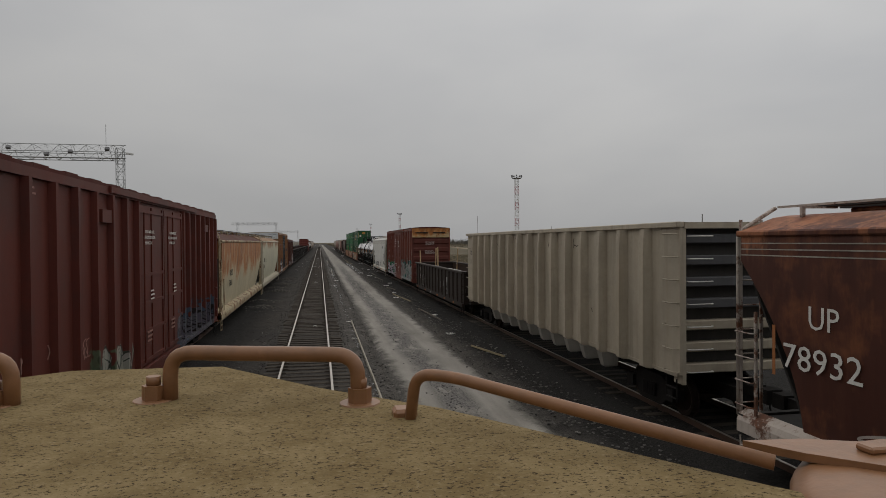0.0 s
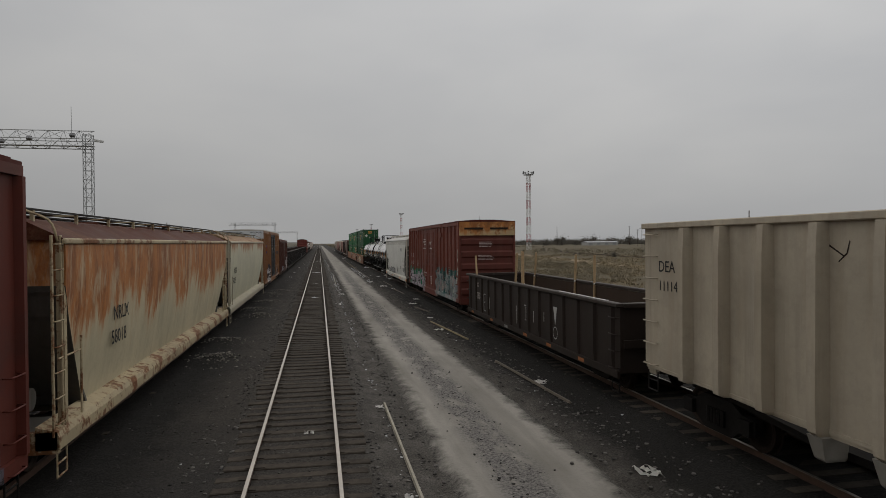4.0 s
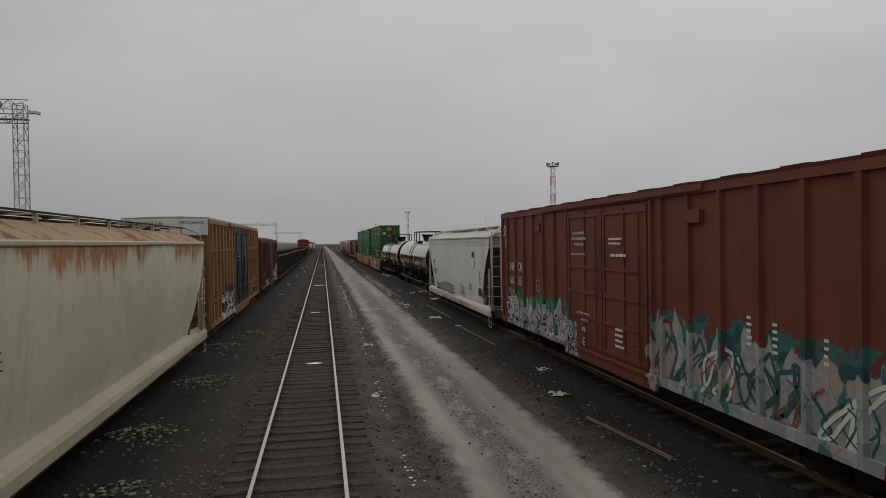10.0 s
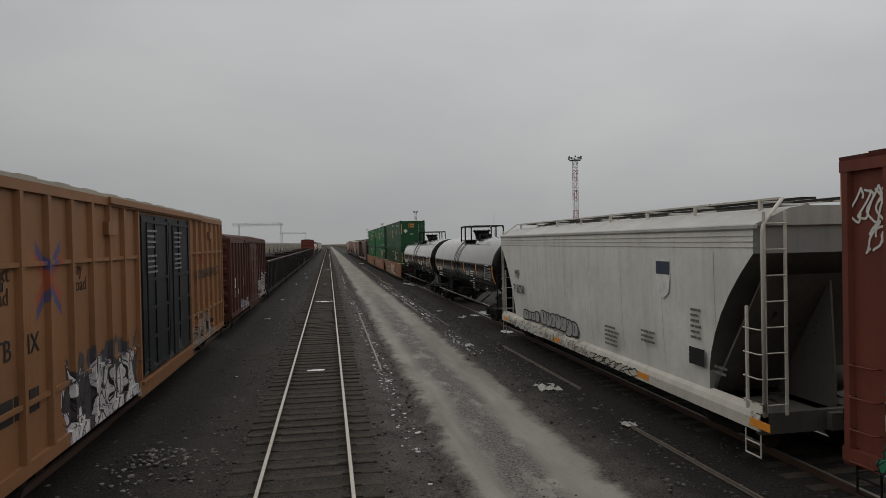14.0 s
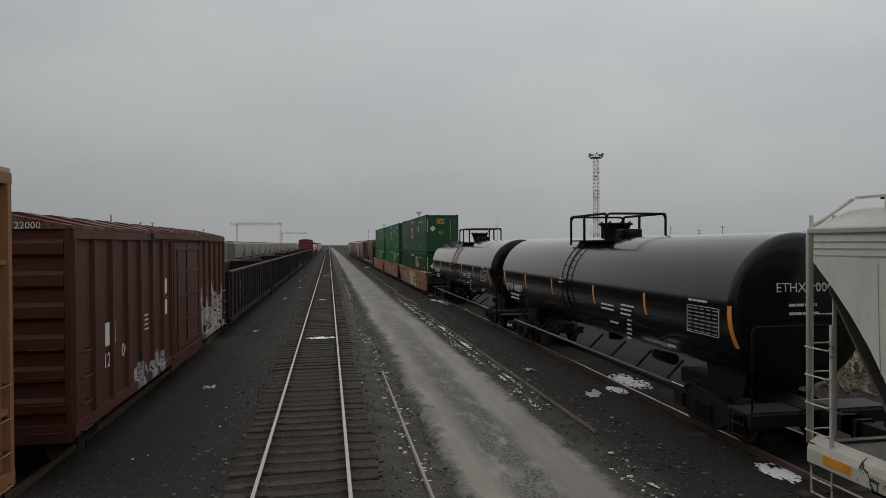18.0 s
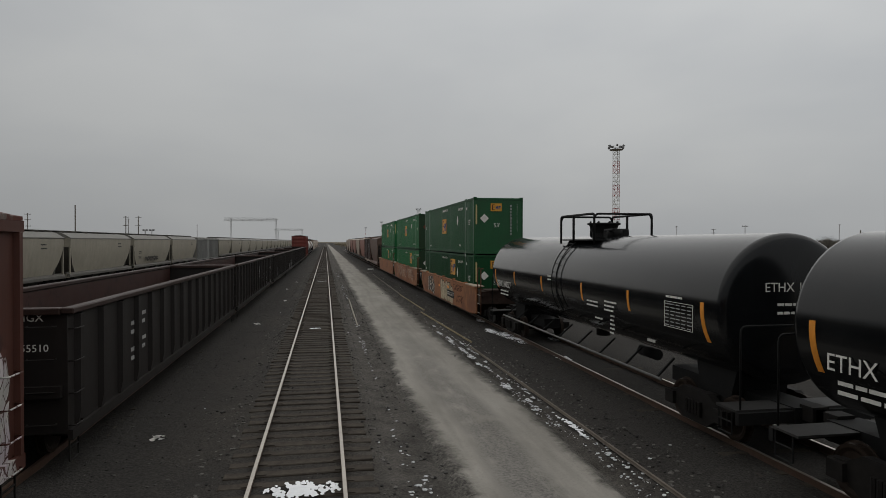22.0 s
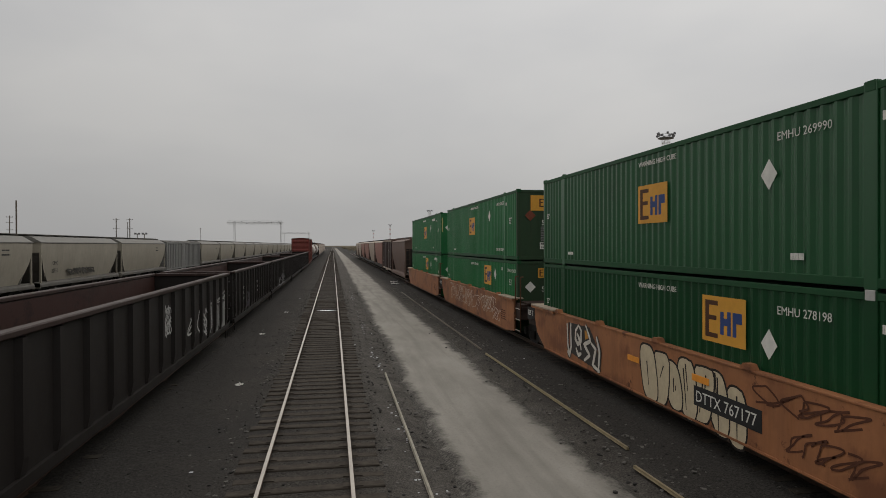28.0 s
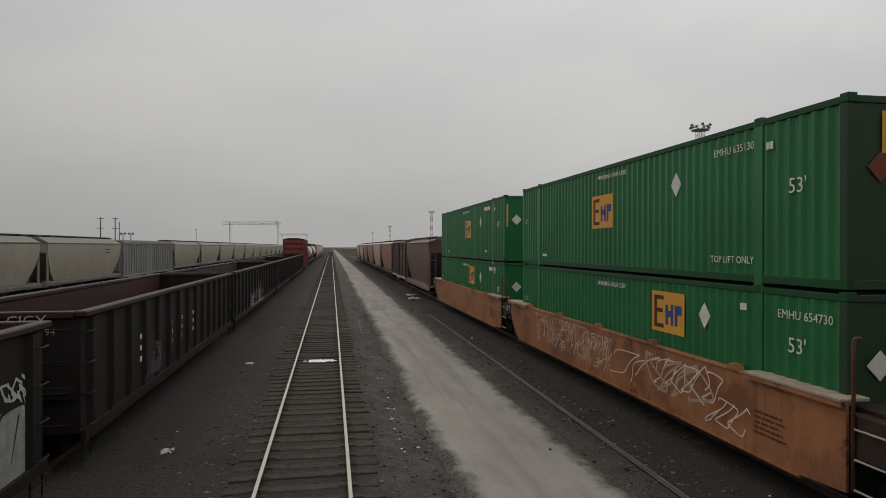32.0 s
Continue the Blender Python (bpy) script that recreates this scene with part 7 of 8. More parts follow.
WELL = (0.345, 0.145, 0.064)
M_well = paint("rust_orange_well_paint", WELL, 0.26, (0.14, 0.052, 0.03), dusty=0.5, dust=(0.15, 0.07, 0.042), blotch=((0.185, 0.074, 0.038), 0.45), grime=0.8)
M_well_dark = plain("dark_well_steel", (0.038, 0.024, 0.019), 0.75, 0.1, 0.4)
M_well_post = plain("rusty_brown_rail_steel", (0.12, 0.058, 0.034), 0.7, 0.1, 0.4)
M_rung = plain("worn_pale_rung", (0.34, 0.29, 0.25), 0.6, 0.2, 0.3)
M_deck = plain("worn_deck_plate", (0.33, 0.27, 0.205), 0.7, 0, 0.35, 5)
M_brown_scrawl = plain("brown_marker_scrawl", (0.09, 0.035, 0.02), 0.8)
first_well = well_car(126.85, 145.0, True)
M_bubble, M_well_ink = plain("cream_spray_paint", (0.50, 0.42, 0.29), 0.75, 0, 0.2, 5), plain("black_spray_paint", (0.02, 0.016, 0.014), 0.75)
bubble_word(first_well, -1.503, (132.75 - 135.925, 0.42 - RAIL), (136.55 - 135.925, 1.72 - RAIL), 7, M_bubble, M_well_ink, 31)
M_white_spray, M_grey_spray = plain("bright_white_spray", (0.56, 0.53, 0.47), 0.75, 0, 0.3, 5), plain("dark_grey_spray", (0.045, 0.042, 0.038), 0.75, 0, 0.4, 5)
M_sprayed_amber = plain("amber_spray_paint", (0.42, 0.20, 0.04), 0.75, 0, 0.3, 5)
part("sprayed_patch", prism_x([(139.0 - 135.925, 0.62 - RAIL), (139.9 - 135.925, 0.66 - RAIL), (141.2 - 135.925, 0.78 - RAIL), (141.45 - 135.925, 1.7 - RAIL), (139.8 - 135.925, 1.74 - RAIL), (139.3 - 135.925, 1.3 - RAIL)], -1.5045, -1.5015), M_grey_spray, first_well)
part("sprayed_patch", prism_x([(139.75 - 135.925, 1.25 - RAIL), (140.1 - 135.925, 1.3 - RAIL), (140.15 - 135.925, 1.62 - RAIL), (139.8 - 135.925, 1.6 - RAIL)], -1.5075, -1.5055), M_sprayed_amber, first_well)
fat_shapes(first_well, -1.509, (139.05 - 135.925, 0.66 - RAIL), (141.6 - 135.925, 1.70 - RAIL), M_white_spray, M_grey_spray, 35, 0.062)
for y, z in ((137.05, 1.33), (134.15, 1.42)):
    part("reflector", soft_box(-1.524, -1.518, -0.3, 0.3, -0.07, 0.07, 0.002), M_orange, first_well).location = (0, y - 135.925, z - RAIL)
scrawl(first_well, -1.503, (130.2 - 135.925, 1.35 - RAIL), (132.4 - 135.925, 1.75 - RAIL), M_brown_scrawl, 33, 6, 0.018)
scrawl(first_well, -1.503, (130.0 - 135.925, 0.75 - RAIL), (131.6 - 135.925, 1.2 - RAIL), M_brown_scrawl, 34, 5, 0.018)
second_well = well_car(147.55, 165.0, False)
M_thin, M_pale_thin = plain("thin_pale_scrawl", (0.60, 0.50, 0.42), 0.8), plain("faded_pale_scrawl", (0.40, 0.27, 0.19), 0.8)
YW = 156.275
for k, (p, q, lo, hi) in enumerate(((155.4, 157.3, 0.72, 1.70), (157.1, 159.2, 0.75, 1.78), (159.0, 161.6, 0.80, 1.78))):
    slashes(second_well, -1.505, (p - YW, lo - RAIL), (q - YW, hi - RAIL), M_thin, 60 + k, 46, 0.013)
    slashes(second_well, -1.511, (p - YW, lo - RAIL), (q - YW, hi - RAIL), M_pale_thin, 90 + k, 40, 0.022)
scrawl(second_well, -1.503, (153.2 - YW, 0.75 - RAIL), (155.0 - YW, 1.70 - RAIL), M_thin, 71, 2, 0.014)
scrawl(second_well, -1.503, (150.6 - YW, 1.0 - RAIL), (152.9 - YW, 1.80 - RAIL), M_thin, 72, 6, 0.016)
scrawl(second_well, -1.504, (151.0 - YW, 0.9 - RAIL), (153.3 - YW, 1.75 - RAIL), M_pale_thin, 73, 4, 0.03)
scrawl(second_well, -1.505, (149.75 - YW, 0.68 - RAIL), (150.9 - YW, 1.35 - RAIL), M_thin, 74, 3, 0.014)
third_well = well_car(166.45, 184.2, False)
truck(third_well, 8.875 + 0.9)
container(128.27, 0.53, False, ((133.73, 2.64), (132.4, 2.38), (132.2, 2.93)), "EMHU 278198", "square", M_green_deep, False, True)
container(128.27, 3.474, False, ((136.52, 5.09), (132.4, 5.33), (132.2, 5.88)), "EMHU 269990", "square", M_green, False, True)
container(147.75, 0.53, True, ((152.85, 2.66), (151.4, 2.75), (149.25, 2.95)), "EMHU 654730", "square", M_green_hazed)
container(147.75, 3.474, True, ((156.4, 5.12), (152.5, 5.5), (151.1, 5.9)), "EMHU 635130", "wide", M_green_hazed, True)
container(166.64, 0.53, False, ((173.3, 2.62), (171.2, 2.6), (169.4, 3.0)), "", "square", M_green_hazed)
container(166.64, 3.474, False, ((174.2, 5.1), (171.2, 5.4), (170.4, 5.9)), "", "square", M_green_hazed, False, True)

# ---------------------------------------------------------------- the rest of the strings
M_brown_h = paint("dull_brown_hopper_paint", (0.135, 0.085, 0.068), 0.06, dusty=0.25)
M_dark_car = paint("dark_maroon_car_paint", (0.040, 0.022, 0.020), 0.06)
M_pale_car = paint("dusty_pink_hopper_paint", (0.30, 0.145, 0.115), 0.06, dusty=0.35)
M_cream_car = paint("faded_cream_hopper_paint", (0.40, 0.33, 0.27), 0.06, dusty=0.35)
covered_hopper("covered_hopper", "dull brown covered hopper with rounded sides", RIGHT, 186.3, 201.6, 4.45, 4.75, (M_brown_h, M_brown_h, M_brown_h, M_shade), cut=1.0, belly=0.38)
dark = boxcar("boxcar", "dark maroon car with a pale upper band", RIGHT, 202.6, 215.6, 4.75, 4.85, (M_dark_car, M_brown_h, M_dark_car, M_dark_car, M_cream_car), ((208.5, 210.5),), 3.0, end_ribs=3)
lettering("F", 0.8, dark, (-1.51, 206.6 - 209.1, 3.1 - RAIL), -90, M_white)
base_pale = covered_hopper("covered_hopper", "dusty pink covered hopper far down the siding", RIGHT, 216.6, 233.6, 4.5, 4.8, (M_pale_car, M_cream_car, M_brown_h, M_shade), cut=1.2, belly=0.34, detail=False)
base_cream = covered_hopper("covered_hopper", "faded cream covered hopper far down the siding", RIGHT, 234.6, 251.6, 4.5, 4.8, (M_cream_car, M_cream_car, M_brown_h, M_shade), cut=1.2, belly=0.34, detail=False)
for i, y in enumerate((261.1, 279.1, 297.1, 315.1)):
    copy_thing(base_pale if i in (0, 1) else base_cream, pose(RIGHT, y, RAIL))

M_grain = paint("chalky_grain_hopper_paint", (0.295, 0.268, 0.215), 0.04, dusty=0.3, dust=(0.22, 0.20, 0.15))
M_grain_roof = paint("dark_hopper_roof", (0.16, 0.155, 0.14), 0.1)
M_ribbed = paint("dull_grey_ribbed_paint", (0.20, 0.20, 0.19), 0.03, dusty=0.2)
grain = covered_hopper("covered_hopper", "chalky cream grain hopper in a long parked string", FAR_LEFT, 174.3, 192.2, 4.38, 4.85, (M_grain, M_grain_roof, M_grain, M_slope), inset=0.38, cut=1.45, belly=0.36, low=1.4, detail=False, group="long string of grain hoppers")
lettering("CMO", 0.46, grain, (1.56, -6.6, 2.45), 90, M_black_ink)
lettering("21551", 0.46, grain, (1.53, -6.7, 1.85), 90, M_black_ink)
scrawl(grain, 1.50, (-3.4, 1.55), (2.2, 2.05), plain("smeared_soot", (0.06, 0.056, 0.05), 0.9, 0, 0.5, 2), 23, 9, 0.07)
bare = covered_hopper("covered_hopper", "chalky cream grain hopper in a long parked string", FAR_LEFT, 192.9, 210.8, 4.38, 4.85, (M_grain, M_grain_roof, M_grain, M_slope), inset=0.38, cut=1.45, belly=0.36, low=1.4, detail=False, group="long string of grain hoppers")
bars(bare, (1.59, 4.2, 3.7), 90, M_black_ink, 2, 1.4, 0.3, 0.10, seed=102)
boxcar("ribbed_hopper", "dull grey ribbed hopper among the grain hoppers", FAR_LEFT, 211.6, 232.8, 4.6, 4.8, (M_ribbed, M_grain_roof, M_ribbed, M_ribbed, M_ribbed), ((220, 222.5),), 0.9, 0.10, group="long string of grain hoppers", end_ribs=3)
for k in range(1, 6):
    copy_thing(bare, pose(FAR_LEFT, 183.25 - 18.6 * k, RAIL))
for k in range(27):
    copy_thing(bare, pose(FAR_LEFT, 242.6 + 18.6 * k, RAIL))

# cars beyond the red boxcar on the left track
M_far_tank = plain("pale_tank_paint", (0.42, 0.40, 0.37), 0.5)


def small_tank(y0, y1, m):
    mid, half, R = (y0 + y1) / 2, (y1 - y0) / 2, 1.42
    c = thing("tank_car", "tank car far down the siding behind the red boxcar", "tank car", (LEFT, mid, RAIL), "far tank cars")
    bm = bmesh.new()
    skin(bm, [[(r * math.cos(k * math.tau / 24), y, 2.75 + r * math.sin(k * math.tau / 24)) for k in range(24)] for y, r in ((-half + 0.5, 0.5), (-half + 0.65, 1.0), (-half + 1.0, R), (half - 1.0, R), (half - 0.65, 1.0), (half - 0.5, 0.5))])
    for f in bm.faces:
        f.smooth = True
    part("tank", bm, m, c)
    part("dome", rods([((0, 0, 4.1), (0, 0, 4.55))], 0.4, 12), M_tank_fit, c)
    part("guard_rail", bent([(0.8, -1.2, 3.9), (0.8, -1.2, 4.75), (0.8, 1.2, 4.75), (0.8, 1.2, 3.9)], 0.035, 6, 0.06, 2), M_tank_fit, c)
    part("frame", boxes((-1.35, 1.35, -half, half, 0.72, 0.95), (-0.7, 0.7, -half + 1, half - 1, 0.95, 1.5)), M_tank_fit, c)
    for s in (-1, 1):
        truck(c, s * (half - 2.0))
        coupler(c, s * half, s)


for i, y in enumerate((259.6, 276.6, 293.6, 310.6)):
    small_tank(y, y + 16.0, M_far_tank if i % 2 else M_brown_h)
base_left = covered_hopper("covered_hopper", "dull hopper far down the siding", LEFT, 328.0, 345.5, 4.4, 4.7, (M_cream_car, M_brown_h, M_brown_h, M_shade), cut=1.2, detail=False)
for k in range(1, 8):
    copy_thing(base_left, pose(LEFT, 336.75 + 18.3 * k, RAIL))

# ---------------------------------------------------------------- lighting masts, gantries, poles
M_galv = plain("galvanised_lattice", (0.33, 0.34, 0.34), 0.5, 0.4, 0.15)
M_red_band = plain("red_warning_paint", (0.30, 0.075, 0.07), 0.6, 0, 0.15)
M_white_band = plain("white_warning_paint", (0.58, 0.58, 0.56), 0.6, 0, 0.1)
M_lamp = plain("floodlight_housing", (0.16, 0.16, 0.165), 0.5, 0.2, 0.2)
M_pole = plain("weathered_pole_wood", (0.085, 0.072, 0.06), 0.9, 0, 0.3)


def lattice(bm, base, top, w, step, r):
    """Four legs with crossed braces between two points on one upright or level line."""
    a, b = Vector(base), Vector(top)
    d = (b - a).normalized()
    u = d.orthogonal().normalized()
    if abs(d.z) > 0.9:
        u = Vector((1, 0, 0))
    v = d.cross(u).normalized()
    cs = [u * (i * w / 2) + v * (j * w / 2) for i, j in ((-1, -1), (1, -1), (1, 1), (-1, 1))]
    for k in cs:
        rod(bm, a + k, b + k, r, 4)
    n = max(1, round((b - a).length / step))
    for i in range(n):
        p, q = a + (b - a) * (i / n), a + (b - a) * ((i + 1) / n)
        for k in range(4):
            c0, c1 = cs[k], cs[(k + 1) % 4]
            rod(bm, p + (c0 if i % 2 else c1), q + (c1 if i % 2 else c0), r * 0.6, 3)
            rod(bm, q + c0, q + c1, r * 0.6, 3)


def light_mast(x, y, h):
    c = thing("light_mast", "tall red and white lattice lighting mast with a round lamp platform", "lighting mast", (x, y, 0), "tall lighting masts")
    bands = 9
    for i in range(bands):
        bm = bmesh.new()
        lattice(bm, (0, 0, i * (h - 2) / bands), (0, 0, (i + 1) * (h - 2) / bands), 1.5, 1.2, 0.085)
        part("mast_section", bm, M_white_band if i % 2 == 0 else M_red_band, c)
    part("platform", rods([((0, 0, h - 2.0), (0, 0, h - 1.75))], 2.1, 16), M_lamp, c)
    part("platform_rail", bent([(2.0 * math.cos(k * math.tau / 12), 2.0 * math.sin(k * math.tau / 12), h - 0.95) for k in range(13)], 0.05, 5, 0.1, 1), M_galv, c)
    for k in range(10):
        a = k * math.tau / 10
        part("floodlight", soft_box(-0.32, 0.32, -0.25, 0.25, -0.3, 0.3, 0.05), M_lamp, c).matrix_basis = pose(2.25 * math.cos(a), 2.25 * math.sin(a), h - 1.2 + 0.5 * (k % 2), 0, 25, math.degrees(a))
    return c


for x, y in ((90.2, 284.5), (84.2, 677), (84.2, 1069), (84.2, 1461)):
    light_mast(x, y, 34.9)


def light_gantry(x1, y, h, span, over):
    """A lattice bridge on two towers, lamps on top; x1 is its end at the right-hand tower."""
    c = thing("light_gantry", "galvanised lattice gantry with rows of yard floodlights", "light gantry", (x1, y, 0), "yard light gantries")
    for x in (0.0, -span):
        bm = bmesh.new()
        lattice(bm, (x, 0, 0), (x, 0, h - 0.2), 1.3, 1.5, 0.07)
        part("tower", bm, M_galv, c)
    bm = bmesh.new()
    lattice(bm, (1.0, 0, h - 1.1), (-span - over, 0, h - 1.1), 2.2, 2.4, 0.075)
    part("bridge", bm, M_galv, c)
    part("walkway", boxes((-span - over, 1.0, -0.5, 0.5, h - 2.2, h - 2.1)), M_galv, c)
    for k in range(int(span / 5.5)):
        part("floodlight", soft_box(-0.4, 0.4, -0.3, 0.3, -0.3, 0.3, 0.05), M_lamp, c).matrix_basis = pose(-2.0 - k * 5.4 - (k % 2) * 1.2, -1.35, h - 0.5 - 0.6 * (k % 3), -30, 0, 0)
    part("side_lamp", soft_box(-0.7, 0.7, -0.3, 0.3, -0.2, 0.2, 0.05), M_white_band, c).matrix_basis = pose(1.7, 0, h - 1.2, 0, 8, 0)
    part("lightning_rod", rods([((-2.6, 0, h), (-2.6, 0, h + 4.6))], 0.045, 5), M_galv, c)
    return c


light_gantry(-38.2, 137.0, 23.2, 41.0, 6.0)
light_gantry(-46.0, 725.0, 26.0, 41.0, 6.0)
light_gantry(-40.0, 1250.0, 26.0, 41.0, 6.0)


def utility_pole(x, y, h, arms, r=0.16):
    c = thing("utility_pole", "slim weathered utility pole with cross arms", "utility pole", (x, y, 0), "utility poles")
    part("pole", rods([((0, 0, -0.2), (0, 0, h))], r, 8), M_pole, c)
    for z in arms:
        part("cross_arm", boxes((-1.3, 1.3, -0.07, 0.07, h - z - 0.08, h - z + 0.08)), M_pole, c)
        for i in (-1.15, -0.5, 0.5, 1.15):
            part("insulator", rods([((i, 0, h - z + 0.08), (i, 0, h - z + 0.35))], 0.06, 6), M_lamp, c)


for x, y, h, arms in ((-45, 225, 10.8, ()), (-92, 420, 16, (0.6, 4.5)), (-86.5, 420, 16, (0.6, 4.5)), (-134, 420, 17, (0.6, 3.0, 6.0)), (-170, 700, 24, (0.6,)), (-150, 900, 24, (0.6,)),
                      (92.5, 142, 10.4, ()), (112, 192, 6.9, ()), (113, 215, 6.7, ()), (208, 299, 8.2, (0.4,)), (168, 330, 11, (0.5,)), (213, 420, 11.5, (0.5, 2.4)), (420, 560, 19, (0.5,)), (320, 640, 19, (0.5, 2.0)), (240, 640, 19, ()), (300, 1200, 52, ())):
    utility_pole(x, y, h, arms, 0.11 if h < 12 else 0.2 if h < 20 else 0.26)
for x in (-83.5, -80.5):
    c = thing("yard_floodlight", "pair of yard floodlights on a short pole", "floodlight", (x, 420, 0), "yard floodlights")
    part("pole", rods([((0, 0, -0.2), (0, 0, 9.3))], 0.16, 8), M_pole, c)
    for s in (-1, 1):
        part("lamp_head", soft_box(s * 0.7 - 0.45, s * 0.7 + 0.45, -0.3, 0.3, 9.0, 9.8, 0.08), M_lamp, c)

# ---------------------------------------------------------------- open country to the east
bank = track("bank_track", 0, -75, 130, "old rusty track along a low sandy bank", False)
bank.location, bank.rotation_euler = (54.9, 79.2, 0.58), (0, 0, -math.atan(0.151))
M_brush = plain("olive_grey_brush", (0.175, 0.152, 0.108), 0.95, 0, 0.3, 0.6)
# leaf grey-green paled towards grey: distance haze mixed into the colour
M_leaf = plain("hazed_grey_green_leaf", (0.135, 0.125, 0.108), 0.95, 0, 0.35, 2)
M_bark = plain("grey_mesquite_bark", (0.07, 0.058, 0.048), 0.95, 0, 0.4, 6)
M_straw = plain("dry_straw_grass", (0.215, 0.175, 0.112), 0.95, 0, 0.35, 1.2)


def tufts(name, label, spots, blades, m, tall):
    """Clumps of thin blades, joined."""
    rnd, vs, fs = random.Random(7), [], []
    for x, y, s in spots:
        z = ground_height(x, y) - 0.02
        for _ in range(blades):
            a, b = rnd.uniform(0, math.tau), rnd.uniform(0.05, 0.45) * s
            px, py = x + rnd.gauss(0, 0.22) * s, y + rnd.gauss(0, 0.22) * s
            h = tall * s * rnd.uniform(0.5, 1.1)
            w = 0.035 * s
            k = len(vs)
            vs += [(px - w * math.sin(a), py + w * math.cos(a), z), (px + w * math.sin(a), py - w * math.cos(a), z), (px + b * math.cos(a), py + b * math.sin(a), z + h)]
            fs.append((k, k + 1, k + 2))
    me = bpy.data.meshes.new(name)
    me.from_pydata(vs, [], fs)
    me.materials.append(m)
    return tagged(new(name, me), label, "grass", kind="stuff")


rnd = random.Random(11)
spots = []
while len(spots) < 7000:
    x, y = rnd.uniform(13.5, 66) if rnd.random() < 0.8 else rnd.uniform(66, 110), rnd.uniform(20, 190)
    if noise.noise((x * 0.09, y * 0.09, 3)) > -0.25:
        spots.append((x, y, rnd.uniform(0.6, 1.5)))
tufts("dry_grass", "dry straw grass tufts over the open field", spots, 20, M_straw, 0.27)
spots = []
while len(spots) < 2400:
    x, y = rnd.uniform(14, 44), rnd.uniform(22, 180)
    if noise.noise((x * 0.13, y * 0.13, 9)) > 0.02:
        spots.append((x, y, rnd.uniform(0.45, 1.25)))
LATER_BRUSH = list(spots)


def clumps(name, label, spots, leaves, m, category="brush"):
    """Low rounded bushes of many small leaves, joined."""
    rnd, vs, fs = random.Random(17), [], []
    for x, y, s in spots:
        z = ground_height(x, y) - 0.02
        for _ in range(leaves):
            a, q, h = rnd.uniform(0, math.tau), rnd.random() ** 0.5, rnd.random()
            rad = s * (1 - 0.75 * h * h) * q * 0.62
            px, py, pz = x + rad * math.cos(a), y + rad * math.sin(a), z + h * s * 0.62
            k = len(vs)
            for _ in range(3):
                vs.append((px + rnd.gauss(0, 0.034) * s, py + rnd.gauss(0, 0.034) * s, max(z, pz + rnd.gauss(0, 0.034) * s)))
            fs.append((k, k + 1, k + 2))
    me = bpy.data.meshes.new(name)
    me.from_pydata(vs, [], fs)
    me.materials.append(m)
    return tagged(new(name, me), label, category, kind="stuff")


def shrub(x, y, size, m, name="mesquite_shrub", bare=False):
    """Stem, limbs and a loose crown of small leaf clumps."""
    r = random.Random(int(x * 13 + y * 7))
    c = thing(name, "grey leafless mesquite tree on the field" if bare else "low grey-green mesquite shrub on the field", "tree" if bare else "shrub", (x, y, ground_height(x, y) - 0.05), "mesquite on the field")
    bm, tips = bmesh.new(), []

    def grow(p, d, length, rad, depth):
        q = p + d * length
        rod(bm, p, q, rad, 5 if depth < 2 else 3)
        if depth == (5 if bare else 3):
            tips.append(q)
            return
        for _ in range(3 if depth < 2 else 2 + (r.random() < 0.4)):
            e = (d + Vector((r.gauss(0, 0.5), r.gauss(0, 0.5), r.gauss(0.1, 0.3)))).normalized()
            grow(q, e, length * r.uniform(0.6, 0.85), rad * 0.62, depth + 1)

    for _ in range(3 if not bare else 1):
        grow(Vector((r.gauss(0, 0.1), r.gauss(0, 0.1), 0)), Vector((r.gauss(0, 0.5), r.gauss(0, 0.5), 0.8)).normalized(), size * 0.22, size * 0.03, 0 if bare else 1)
    part("limb_tangle", bm, M_bark, c)
    vs, fs = [], []
    for t in tips if not bare else ():
        for _ in range(60):
            p = t * r.uniform(0.35, 1.0) + Vector((r.gauss(0, 1), r.gauss(0, 1), r.gauss(0, 0.8))) * size * 0.13
            p.z = max(p.z, 0.02 * size)
            u, w = Vector((r.gauss(0, 1), r.gauss(0, 1), r.gauss(0, 1))).normalized(), Vector((r.gauss(0, 1), r.gauss(0, 1), r.gauss(0, 1))).normalized()
            k = len(vs)
            s = size * 0.028 * r.uniform(0.6, 1.4)
            vs += [p - u * s, p + w * s, p + u * s]
            fs.append((k, k + 1, k + 2))
    if vs:
        me = bpy.data.meshes.new("crown")
        me.from_pydata(vs, [], fs)
        me.materials.append(m)
        part("crown", me, m, c)
    return c


clumps("low_brush", "low olive-grey brush over the open field", LATER_BRUSH, 110, M_brush)
spots = [(60 + 90 * rnd.random(), rnd.uniform(50, 260), rnd.uniform(1.0, 2.6)) for _ in range(650)]
clumps("grey_brush", "grey-brown brush beyond the old bank", spots, 120, M_brush)
for i in range(46):
    x, y = rnd.uniform(61, 150), rnd.uniform(60, 260)
    shrub(x, y, rnd.uniform(1.2, 2.3), M_leaf)
for x, y, k in ((253.5, 290, 11.5),):
    shrub(x, y, k, M_leaf, "bare_tree", True)
base_far = [shrub(300 + 30 * i, 470, 11 + 2 * i, M_leaf, "mesquite_tree") for i in range(3)]
for i in range(60):
    x, y = 210 + i * 8.5 + rnd.uniform(-4, 4), 600 - i * 4.5 + rnd.uniform(-20, 20)
    if noise.noise((i * 0.22, 0, 5)) > -0.25:
        copy_thing(base_far[i % 3], pose(x, y, -0.2, 0, 0, rnd.uniform(0, 360)))
